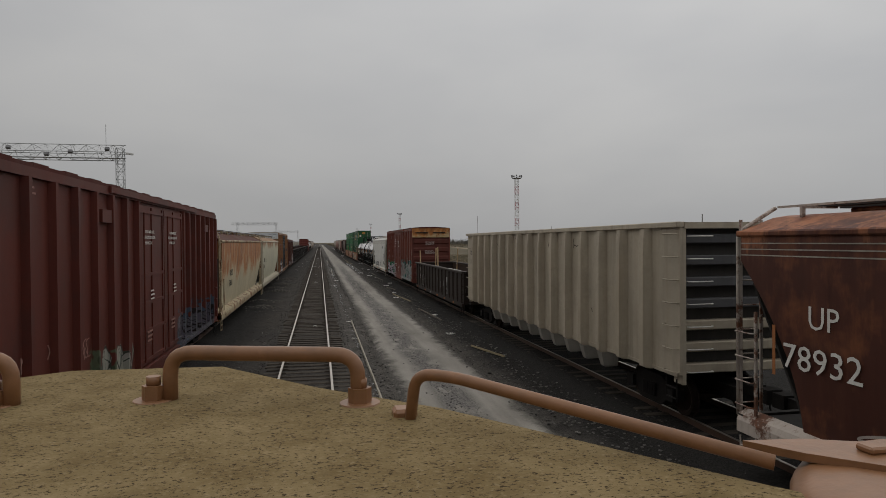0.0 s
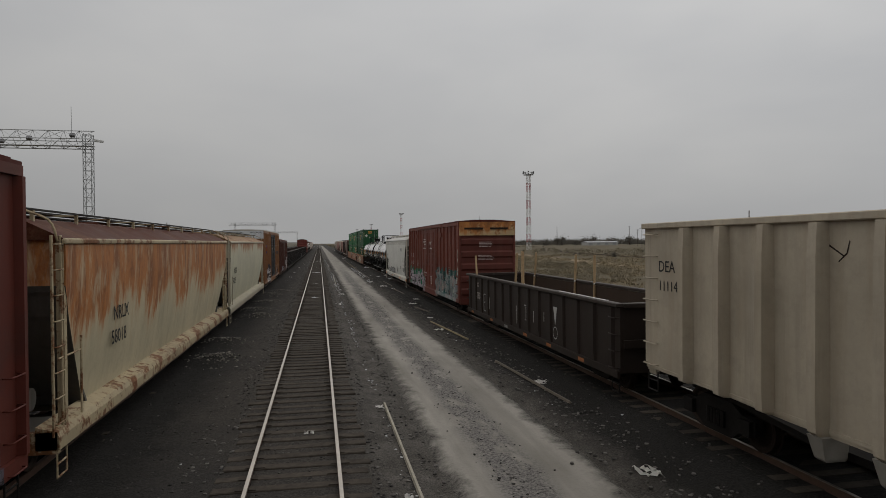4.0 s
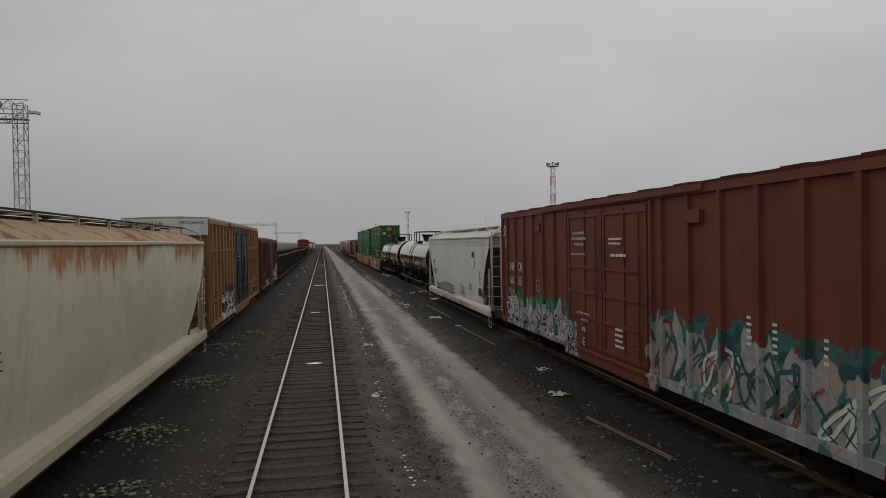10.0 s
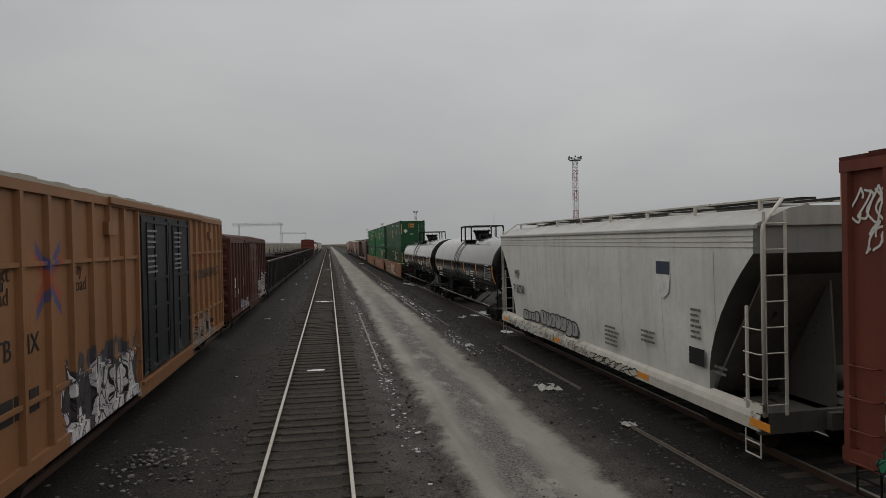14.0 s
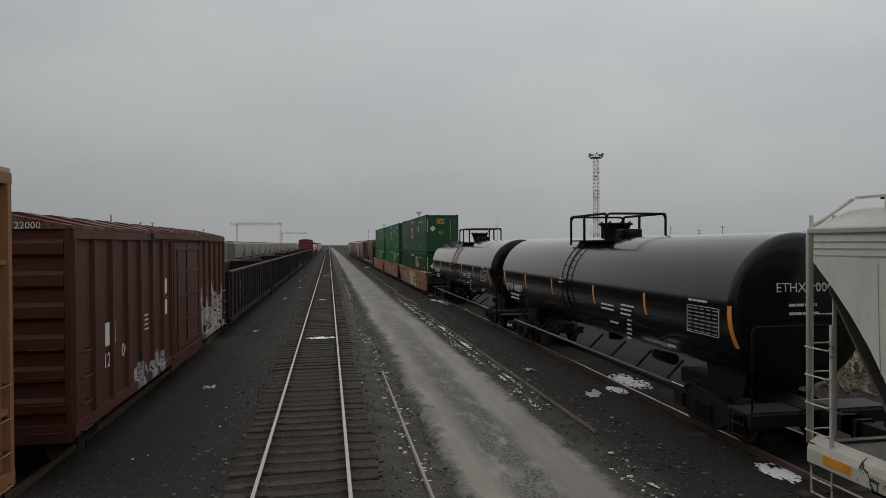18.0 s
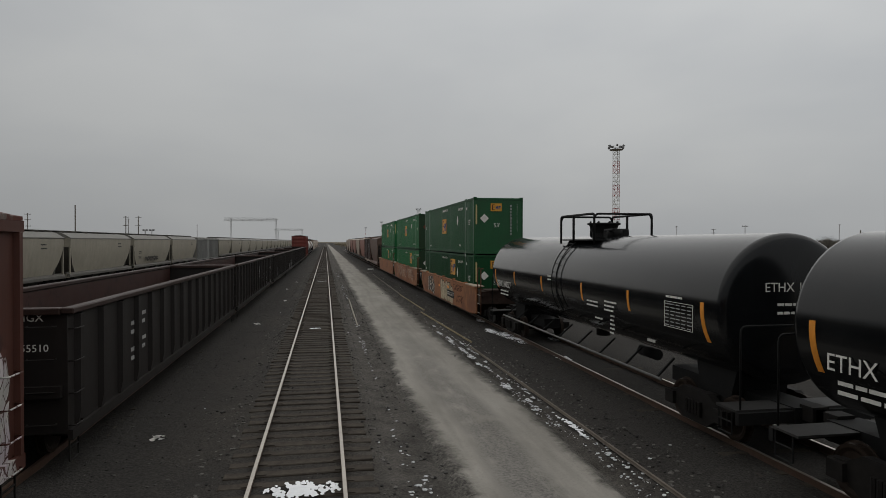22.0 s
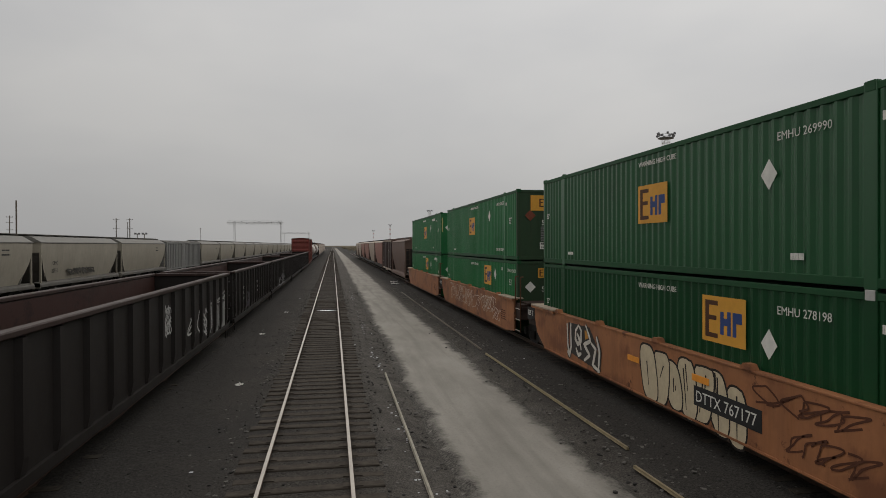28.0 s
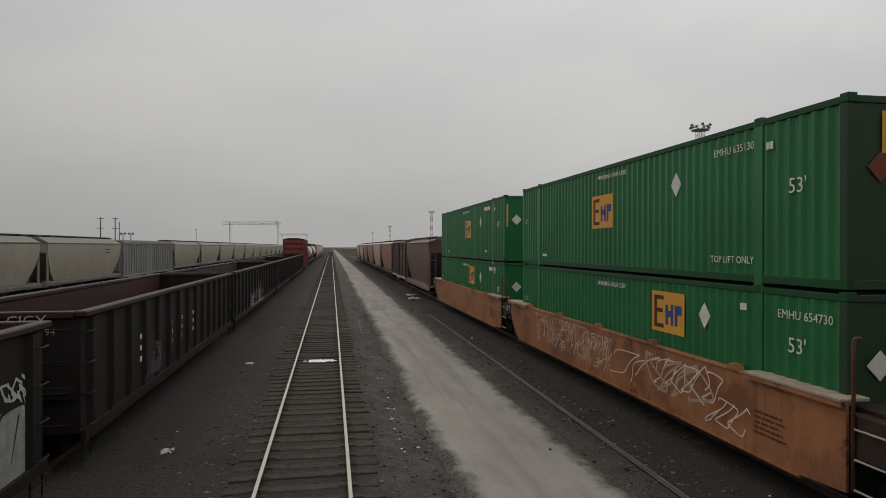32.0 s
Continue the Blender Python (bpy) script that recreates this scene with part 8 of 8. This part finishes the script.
for x, y, k in ((238, 293, 6.4), (228, 295, 6.0), (233, 301, 6.2), (217, 297, 5.8), (222, 304, 6.4), (207, 299, 5.6), (195, 301, 7.4), (191, 306, 6.0), (179, 304, 6.8), (262, 296, 5.6), (284, 280, 6.6), (300, 270, 6.0)):
    shrub(x, y, k, M_leaf, "mesquite_tree")
hedge = []
for i in range(2600):
    a = rnd.uniform(0, 1)
    hedge.append((150 + a * 1000 + rnd.uniform(-40, 40), 820 - a * 560 + rnd.uniform(-50, 50), rnd.uniform(4, 9)))
tufts("far_treeline", "low dark tree line along the horizon", hedge, 26, M_leaf, 0.85)
hedge = [(rnd.uniform(-900, -150), 900 + rnd.uniform(-60, 400), rnd.uniform(4, 8)) for _ in range(900)]
tufts("far_treeline", "low dark tree line beyond the grain hoppers", hedge, 20, M_leaf, 0.8)
hedge = [(rnd.uniform(12, 160), rnd.uniform(420, 1100), rnd.uniform(1.0, 2.6)) for _ in range(900)]
tufts("roadside_brush", "low brush beside the yard road", hedge, 26, M_brush, 0.9)

M_shed = plain("pale_shed_wall", (0.42, 0.42, 0.41), 0.7, 0, 0.1)
M_shed_roof = plain("grey_tin_roof", (0.30, 0.31, 0.32), 0.5, 0.3, 0.1)
for x, y, w, d, h in ((330, 520, 40, 14, 2.9), (250, 560, 30, 12, 2.6)):
    c = thing("warehouse", "low pale warehouse with a tin roof far across the field", "warehouse", (x, y, 0), "far warehouses")
    part("wall", boxes((-w / 2, w / 2, -d / 2, d / 2, -0.3, h)), M_shed, c)
    part("roof", prism_x([(-d / 2 - 0.4, h), (0, h + 0.9), (d / 2 + 0.4, h)], -w / 2 - 0.4, w / 2 + 0.4), M_shed_roof, c)
    for i in range(4):
        part("door", boxes((-w / 2 + w * (i + 0.5) / 4 - 1.6, -w / 2 + w * (i + 0.5) / 4 + 1.6, -d / 2 - 0.06, -d / 2 - 0.002, -0.2, 2.3)), M_shed_roof, c)


def far_van(x, y, z, turn, m, label):
    c = thing("van", label, "van", (x, y, z), "far parked vehicles")
    c.rotation_euler = (0, 0, radians(turn))
    part("body", prism_x([(-2.7, 0.45), (-2.7, 2.35), (-2.5, 2.45), (1.2, 2.45), (1.9, 1.55), (2.6, 1.35), (2.7, 0.45)], -1.0, 1.0), m, c)
    part("windscreen", prism_x([(1.26, 2.36), (1.3, 2.40), (1.93, 1.60), (1.88, 1.56)], -0.85, 0.85), M_tank_fit, c)
    part("rear_window", boxes((-0.75, 0.75, -2.72, -2.701, 1.5, 2.15)), M_tank_fit, c)
    for i in (-1.7, 1.7):
        for s in (-1, 1):
            part("wheel", rods([((s * 0.78, i, 0.36), (s * 1.02, i, 0.36))], 0.36, 14), M_tank_fit, c)


far_van(16.5, 430, 0.1, 0, plain("faded_white_van_paint", (0.50, 0.51, 0.47), 0.4), "faded white van parked beside the yard road")
far_van(18.5, 444, 0.1, 0, plain("grey_van_paint", (0.28, 0.29, 0.28), 0.4), "grey van parked beside the yard road")
far_van(270, 330, 0.0, 60, MATS["faded_white_van_paint"], "white van on the road across the field")

# ---------------------------------------------------------------- nose of the engine at the start
def sanded_paint():
    n = Nodes("sanded_non_slip_paint", 0.92)
    grit, blotch = n.noise(85.0, 3.0, 0.75, (1, 1.6, 1)), n.noise(6.0, 5.0, 0.65)
    col = n.mix(n.step(blotch, 0.3, 0.72), (0.150, 0.105, 0.046), (0.26, 0.195, 0.10))
    col = n.mix(n.step(grit, 0.56, 0.63), col, (0.035, 0.022, 0.010))
    col = n.mix(n.math("MULTIPLY", n.step(n.noise(70.0, 3.0), 0.55, 0.8), 0.5), col, (0.40, 0.32, 0.19))
    n.bump(grit, 1.0, 0.006)
    return n.done(col)


M_sand = sanded_paint()
M_pipe = plain("tan_painted_pipe", (0.215, 0.102, 0.045), 0.42, 0, 0.22, 20)


def engine_nose():
    c = thing("engine_nose", "sand-coated tan engine nose with pipe handrails and a lid", "locomotive", (0, 0, RAIL))
    z = 3.655 - RAIL
    # plan of the hood top: straight front, raked corners
    plan = [(-0.98, -1.6), (1.62, -1.6), (1.62, 0.62), (1.40, 0.87), (1.265, 1.03), (1.09, 1.27), (0.775, 1.70), (0.44, 2.03), (0.10, 2.45), (-0.42, 2.49), (-0.60, 2.37), (-0.98, 2.08)]
    cx, cy = 0.15, 0.6

    def ring_at(f, zz):
        return [(cx + (x - cx) * f, cy + (y - cy) * f, zz) for x, y in plan]

    bm = bmesh.new()
    skin(bm, [ring_at(1.0, z - 1.7), ring_at(1.0, z - 0.03), ring_at(1.0, z + 0.008), ring_at(0.994, z + 0.022), ring_at(0.982, z + 0.029), ring_at(0.94, z + 0.031), ring_at(0.7, z + 0.032), ring_at(0.3, z + 0.033)])
    for f in bm.faces:
        f.smooth = f.calc_center_median().z > z - 0.065
    part("hood", bm, M_sand, c)

    def bolt(x, y):
        b = part("rail_foot", rods([((x, y, z + 0.0), (x, y, z + 0.035))], 0.055, 16), M_pipe, c)
        part("hex_nut", rods([((x, y, z + 0.035), (x, y, z + 0.075))], 0.032, 6), M_pipe, b)
        part("stud", rods([((x, y, z + 0.075), (x, y, z + 0.10))], 0.02, 10), M_pipe, b)

    for x0, y0, x1, y1 in ((0.0, 1.93, 0.55, 1.77), (-0.42, 1.96, -0.95, 1.85)):
        part("handrail", bent([(x0 + 0.03, y0, z + 0.02), (x0 + 0.03, y0, z + 0.165), (x1, y1, z + 0.165), (x1, y1, z + 0.02)], 0.021, 14, 0.07, 6), M_pipe, c)
        for x, y in ((x0 - 0.015, y0), (x1 + (0.005 if x1 > 0 else 0), y1)):
            bolt(x, y)
    part("long_handrail", bent([(0.665, 1.60, z - 0.02), (0.68, 1.56, z + 0.15), (0.76, 1.50, z + 0.15), (1.275, 1.045, z + 0.060)], 0.0145, 14, 0.07, 6), M_pipe, c)
    part("rail_clip", soft_box(0.63, 0.69, 1.60, 1.66, z - 0.01, z + 0.05, 0.008), M_pipe, c)
    bm = bmesh.new()
    skin(bm, [[(1.62 + r * math.cos(k * math.tau / 32), 0.80 + r * math.sin(k * math.tau / 32), z + dz) for k in range(32)] for r, dz in ((0.40, -0.05), (0.40, 0.005), (0.392, 0.028), (0.365, 0.045), (0.30, 0.052), (0.1, 0.054))])
    for f in bm.faces:
        f.smooth = True
    lid = part("lid", bm, M_pipe, c)
    bm = bmesh.new()
    plate = [(1.295, 1.165), (1.42, 1.15), (1.60, 1.075), (1.64, 0.95), (1.5, 0.93), (1.36, 1.07)]
    skin(bm, [[(x, y, z + dz) for x, y in plate] for dz in (0.048, 0.056, 0.064)])
    part("lid_flange", bm, M_pipe, lid)
    part("lid_hinge", soft_box(1.47, 1.52, 1.03, 1.07, z + 0.064, z + 0.078, 0.004), M_pipe, lid)
    part("underframe", boxes((-1.45, 1.65, -1.6, 2.6, 1.15, 1.45), (-0.6, 0.6, -1.6, 3.0, 0.75, 1.15)), M_steel, c)
    truck(c, 0.6)
    part("bolster", boxes((-0.5, 0.5, 0.1, 1.1, 0.7, 0.8)), M_steel, c)
    part("snow_plough", prism_x([(2.6, 0.15), (2.95, 0.12), (2.75, 1.2), (2.6, 1.2)], -1.4, 1.4), M_pipe, c)


engine_nose()

# ---------------------------------------------------------------- ties, stones, litter, snow
def one_tie(seed):
    r = random.Random(seed)
    bm = bmesh.new()
    box(bm, -1.29 + r.uniform(-0.03, 0.03), 1.29 + r.uniform(-0.03, 0.03), -0.112, 0.112, -0.08, 0.062)
    for v in bm.verts:
        v.co += Vector((0, r.uniform(-0.012, 0.012), r.uniform(-0.008, 0.004)))
    bmesh.ops.bevel(bm, geom=[e for e in bm.edges if all(v.co.z > 0 for v in e.verts)], offset=0.015, segments=1, affect="EDGES")
    for s in (-0.755, 0.755):
        box(bm, s - 0.17, s + 0.17, -0.09, 0.09, 0.05, 0.074)
    me = bpy.data.meshes.new("tie")
    bm.to_mesh(me)
    bm.free()
    me.materials.append(M_tie)
    return me


TIES = [one_tie(k) for k in range(6)]
rnd = random.Random(3)


def lay_ties(parent, y0, y1, step=0.54, rise=0.034):
    y = y0
    while y < y1:
        ob = new("tie", TIES[rnd.randrange(6)])
        ob.parent = parent
        ob.matrix_basis = pose(rnd.uniform(-0.05, 0.05), y + rnd.uniform(-0.03, 0.03), rise + rnd.uniform(-0.022, 0.006), 0, rnd.uniform(-0.5, 0.5), rnd.uniform(-1.6, 1.6))
        y += step


def joined_ties(parent, y0, y1, step=0.54, rise=0.07):
    vs, fs, y = [], [], y0
    while y < y1:
        k, w, d = len(vs), 1.29 + rnd.uniform(-0.05, 0.05), rnd.uniform(-0.008, 0.008)
        vs += [(sx * w, y + sy * 0.112, z) for z in (-0.06, rise + d) for sx, sy in ((-1, -1), (1, -1), (1, 1), (-1, 1))]
        fs += [(k + 4, k + 5, k + 6, k + 7), (k, k + 1, k + 5, k + 4), (k + 1, k + 2, k + 6, k + 5), (k + 2, k + 3, k + 7, k + 6), (k + 3, k, k + 4, k + 7)]
        y += step
    me = bpy.data.meshes.new("far_ties")
    me.from_pydata(vs, [], fs)
    me.materials.append(M_tie)
    ob = new("far_ties", me)
    ob.parent = parent
    ob["kind"] = "stuff"


lay_ties(own_track, 8.0, 170.0)
joined_ties(own_track, -10, 8.0)
joined_ties(own_track, 170.0, 620)
joined_ties(left_track, 4.0, 420, rise=0.045)
lay_ties(right_track, 88.0, 128.0, rise=-0.002)
joined_ties(right_track, 4.0, 88.0, rise=0.062)
joined_ties(right_track, 128.0, 330, rise=0.062)


def clod_mesh(seed, flat=0.6):
    r = random.Random(seed)
    bm = bmesh.new()
    bmesh.ops.create_icosphere(bm, subdivisions=1, radius=1.0)
    return [tuple(v.co * r.uniform(0.7, 1.1) * 1.0) for v in bm.verts], [tuple(v.index for v in f.verts) for f in bm.faces], bm.free()


def scatter(name, label, category, m, spots, flat=0.65, kind="stuff"):
    """Small lumps joined into one sheet of rubble; spots: x, y, size."""
    shapes = [clod_mesh(k)[:2] for k in range(5)]
    vs, fs = [], []
    r = random.Random(5)
    for x, y, s in spots:
        sv, sf = shapes[r.randrange(5)]
        k, a = len(vs), r.uniform(0, math.tau)
        ca, sa, sx = math.cos(a), math.sin(a), s * r.uniform(0.7, 1.3)
        z = ground_height(x, y) if not 2.3 < x < 5.75 else -0.055
        vs += [(x + (ca * px * sx - sa * py * s), y + (sa * px * sx + ca * py * s), z + pz * s * flat) for px, py, pz in sv]
        fs += [tuple(i + k for i in f) for f in sf]
    me = bpy.data.meshes.new(name)
    me.from_pydata(vs, [], fs)
    me.materials.append(m)
    return tagged(new(name, me), label, category, kind=kind)


def stone_material(name, lo, hi):
    n = Nodes(name, 0.95)
    isl = n.t.nodes.new("ShaderNodeNewGeometry").outputs["Random Per Island"]
    return n.done(n.mix(isl, lo, hi))


M_stones = stone_material("loose_ballast_stone", (0.028, 0.027, 0.026), (0.145, 0.136, 0.126))
M_coal = stone_material("black_cinder_lump", (0.022, 0.021, 0.020), (0.095, 0.089, 0.083))
spots = []
for _ in range(15000):
    y = 9 + 175 * rnd.random() ** 1.15
    x = rnd.choice((rnd.gauss(1.75, 0.32), rnd.gauss(6.25, 0.42), rnd.gauss(-1.65, 0.3), rnd.uniform(1.3, 2.6), rnd.uniform(5.6, 7.2)))
    if 1.25 < abs(x) < 7.6:
        spots.append((x, y, rnd.uniform(0.018, 0.055)))
scatter("ballast_stones", "loose grey ballast stones along the road edges", "gravel", M_stones, spots)
spots = []
for _ in range(15000):
    y = 9 + 165 * rnd.random()
    x = rnd.choice((rnd.uniform(-3.9, -1.4), rnd.uniform(6.2, 8.2), rnd.uniform(-0.65, 0.65), rnd.gauss(3.9, 0.25) if y < 72 else rnd.uniform(6.4, 8.2)))
    spots.append((x, y, rnd.uniform(0.012, 0.036)))
scatter("cinder_lumps", "black cinder lumps between the tracks", "cinders", M_coal, spots)
spots = [(hx + rnd.gauss(0, 0.5), hy + rnd.gauss(0, 0.75), rnd.uniform(0.02, 0.06)) for hx, hy in HEAPS for _ in range(170)]
scatter("spilled_gravel", "pale heaps of spilled gravel beside the rails", "gravel", stone_material("pale_spilled_stone", (0.05, 0.047, 0.043), (0.22, 0.205, 0.18)), spots)

M_paper = plain("dirty_white_plastic", (0.62, 0.61, 0.58), 0.7, 0, 0.2, 8)


def litter(x, y, s, seed):
    """A crumpled scrap of sheet."""
    r = random.Random(seed)
    k = 5
    bm = bmesh.new()
    z = (ground_height(x, y) if not 2.3 < x < 5.75 else -0.05) + 0.012
    grid = [[bm.verts.new((x + (i / k - 0.5) * s * r.uniform(0.7, 1.2), y + (j / k - 0.5) * s * 1.3 * r.uniform(0.7, 1.2), z + max(0, r.gauss(0.05, 0.06)) * s)) for i in range(k + 1)] for j in range(k + 1)]
    for j in range(k):
        for i in range(k):
            if r.random() < 0.82:
                bm.faces.new((grid[j][i], grid[j][i + 1], grid[j + 1][i + 1], grid[j + 1][i]))
    bmesh.ops.solidify(bm, geom=list(bm.faces), thickness=0.004)
    me = bpy.data.meshes.new("plastic_scrap")
    bm.to_mesh(me)
    bm.free()
    me.materials.append(M_paper)
    return tagged(new("plastic_scrap", me), "crumpled scrap of dirty white plastic on the ground", "litter", "litter along the tracks")


for i, (x, y, s) in enumerate(((6.42, 78.56, 0.55), (6.9, 74.6, 0.3), (7.5, 95.2, 0.5), (7.3, 63.5, 0.4), (6.6, 60.4, 0.45), (6.0, 47.5, 0.4), (5.9, 86.3, 0.4), (6.9, 99.0, 0.35), (6.4, 52.3, 0.3), (6.8, 35.5, 0.35), (6.2, 28.2, 0.4), (-2.9, 129.5, 0.3), (-2.3, 142.2, 0.25), (-2.8, 153.2, 0.25), (-2.4, 163.0, 0.25), (-3.0, 98.4, 0.3), (1.9, 33.8, 0.25), (1.8, 28.0, 0.3), (0.2, 31.6, 0.22), (6.9, 190.0, 0.9), (7.2, 194.0, 0.8), (-3.0, 110.6, 0.25), (1.7, 61.5, 0.35), (2.2, 70.3, 0.4))):
    litter(x, y, s, i)

# flecks of snow and paper in a line beside the rail, crusts along the road's far edge
M_crust = plain("grey_snow_crust", (0.50, 0.51, 0.52), 0.85, 0, 0.25, 6, 0.5, 0.02)
spots = []
for _ in range(760):
    y = rnd.uniform(14, 182)
    if noise.noise((0, y * 0.25, 8)) > -0.12:
        spots.append((1.95 + 0.14 * noise.noise((1, y * 0.4, 2)) + rnd.gauss(0, 0.07), y, rnd.uniform(0.015, 0.05)))
for _ in range(2200):
    y = rnd.uniform(84, 124)
    if noise.noise((3, y * 0.2, 8)) > -0.2:
        spots.append((5.80 + 0.25 * noise.noise((4, y * 0.3, 1)) + rnd.gauss(0, 0.13), y, 0.010 + 0.05 * rnd.random() ** 3))
for _ in range(420):
    spots.append((2.12 + rnd.gauss(0, 0.12), rnd.uniform(74, 108), 0.012 + 0.06 * rnd.random() ** 3))
for _ in range(90):
    spots.append((rnd.choice((rnd.uniform(-3.6, -1.4), rnd.uniform(5.6, 7.6), rnd.uniform(1.3, 2.4))), rnd.uniform(10, 190), rnd.uniform(0.02, 0.05)))
for _ in range(120):
    spots.append((rnd.gauss(6.1, 0.3), rnd.uniform(112, 131), rnd.uniform(0.012, 0.035)))
scatter("snow_flecks", "flecks of old snow and paper along the tracks", "snow", M_crust, spots, 0.35)


def snow_patch(x, y, w, l, seed, m=M_snow):
    """A thinned-out crust: many ragged flakes lying close together."""
    r = random.Random(seed)
    vs, fs = [], []
    for _ in range(int((60 if m == M_snow else 22) + 50 * w * l)):
        a, q = r.uniform(0, math.tau), r.random() ** 0.6
        px, py = x + math.cos(a) * q * w / 2, y + math.sin(a) * q * l / 2
        z = (ground_height(px, py) if not 2.3 < px < 5.75 else -0.055) + 0.016 if abs(x) > 1 else 0.105
        s = 0.035 + 0.16 * min(w, l) * r.random() * (1.05 - q)
        turn, k0 = r.uniform(0, math.tau), len(vs)
        n = 7
        for k in range(n):
            b = turn + k * math.tau / n
            f = s * r.uniform(0.55, 1.25)
            vs.append((px + math.cos(b) * f * 0.8, py + math.sin(b) * f * 1.5, z + 0.002))
        vs.append((px, py, z + 0.005 + 0.035 * s * r.uniform(0.4, 1)))
        fs += [(k0 + k, k0 + (k + 1) % n, k0 + n) for k in range(n)]
    me = bpy.data.meshes.new("snow_patch")
    me.from_pydata(vs, [], fs)
    me.materials.append(m)
    tagged(new("snow_patch", me), "thin ragged patch of old snow on the ground", "snow patch", "patches of old snow", "stuff")


for i, (x, y, w, l) in enumerate(((0.1, 107.0, 1.25, 0.7), (0.0, 126.6, 0.5, 0.25), (0.08, 162.5, 1.15, 0.6), (9.1, 96.4, 0.9, 2.2), (8.2, 95.3, 0.5, 0.9), (7.86, 124.6, 0.45, 1.6), (8.12, 123.2, 0.65, 2.2), (8.3, 121.9, 0.5, 1.9), (9.85, 121.8, 0.5, 0.9), (8.6, 117.6, 0.5, 1.1), (9.2, 109.5, 0.6, 1.6), (8.3, 128.5, 0.4, 1.5), (5.9, 104.5, 0.3, 2.4), (5.82, 98.0, 0.28, 1.6), (5.9, 110.0, 0.25, 2.0), (8.2, 88.9, 0.6, 1.0), (0.1, 66.0, 0.5, 0.2), (0.0, 82.2, 0.6, 0.22))):
    snow_patch(x, y, w, l, i)
for i in range(16):       # broken grey crust along the road edge
    y = 112.5 + i * 0.98
    snow_patch(5.72 + 0.16 * math.sin(i * 2.3), y + 0.4 * math.sin(i * 5.1), 0.16 + 0.10 * (i * 7 % 5) / 4, 0.7 + 0.2 * (i * 3 % 5), 40 + i, M_crust)


def scrap_rail(x0, y0, x1, y1, m, label):
    """A length of old rail or pipe left lying on the ballast."""
    c = thing("scrap_rail", label, "scrap rail", ((x0 + x1) / 2, (y0 + y1) / 2, -0.02), "scrap lengths beside the road")
    half = math.hypot(x1 - x0, y1 - y0) / 2
    part("bar", prism_y([(-0.035, 0), (0.035, 0), (0.022, 0.025), (0.022, 0.055), (-0.022, 0.055), (-0.022, 0.025)], -half, half), m, c)
    c.rotation_euler = (0, 0, -math.atan2(x1 - x0, y1 - y0))


M_old = plain("dull_scrap_steel", (0.13, 0.11, 0.09), 0.7, 0.2, 0.3)
M_duct = plain("pale_dusty_duct", (0.30, 0.275, 0.225), 0.85, 0, 0.3, 4)
M_pale = plain("dry_yellow_timber", (0.22, 0.18, 0.11), 0.85, 0, 0.3)
scrap_rail(6.15, 92.0, 6.1, 103.3, M_old, "dull scrap rail lying along the road")
scrap_rail(6.12, 104.0, 6.05, 121.0, M_old, "dull scrap rail lying along the road")
scrap_rail(6.35, 122.0, 5.95, 133.5, M_pale, "long yellowed timber lying along the road")
scrap_rail(6.3, 134.5, 6.15, 146.0, M_pale, "long yellowed timber lying along the road")
scrap_rail(6.2, 147.0, 6.35, 178.0, M_old, "dull scrap rail lying along the road")
scrap_rail(7.1, 68.6, 6.9, 74.4, M_old, "thin scrap rail lying beside the boxcar")
scrap_rail(7.2, 78.0, 7.1, 85.6, M_old, "thin scrap rail lying beside the boxcar")
scrap_rail(6.7, 33.0, 6.4, 39.0, M_old, "thin scrap rail lying beside the gondola")
scrap_rail(6.9, 22.0, 6.3, 24.6, M_pale, "broken timber lath on the ballast")
scrap_rail(6.6, 44.0, 6.1, 50.5, M_pale, "broken timber lath on the ballast")
scrap_rail(6.8, 55.0, 6.4, 58.0, M_old, "thin scrap rail lying beside the boxcar")
scrap_rail(2.0, 12.0, 2.05, 34.0, M_duct, "thin old cable duct beside the rails")
scrap_rail(2.05, 82.0, 2.12, 99.0, M_duct, "thin old cable duct beside the rails")
scrap_rail(2.0, 128.0, 2.1, 143.0, M_duct, "thin old cable duct beside the rails")
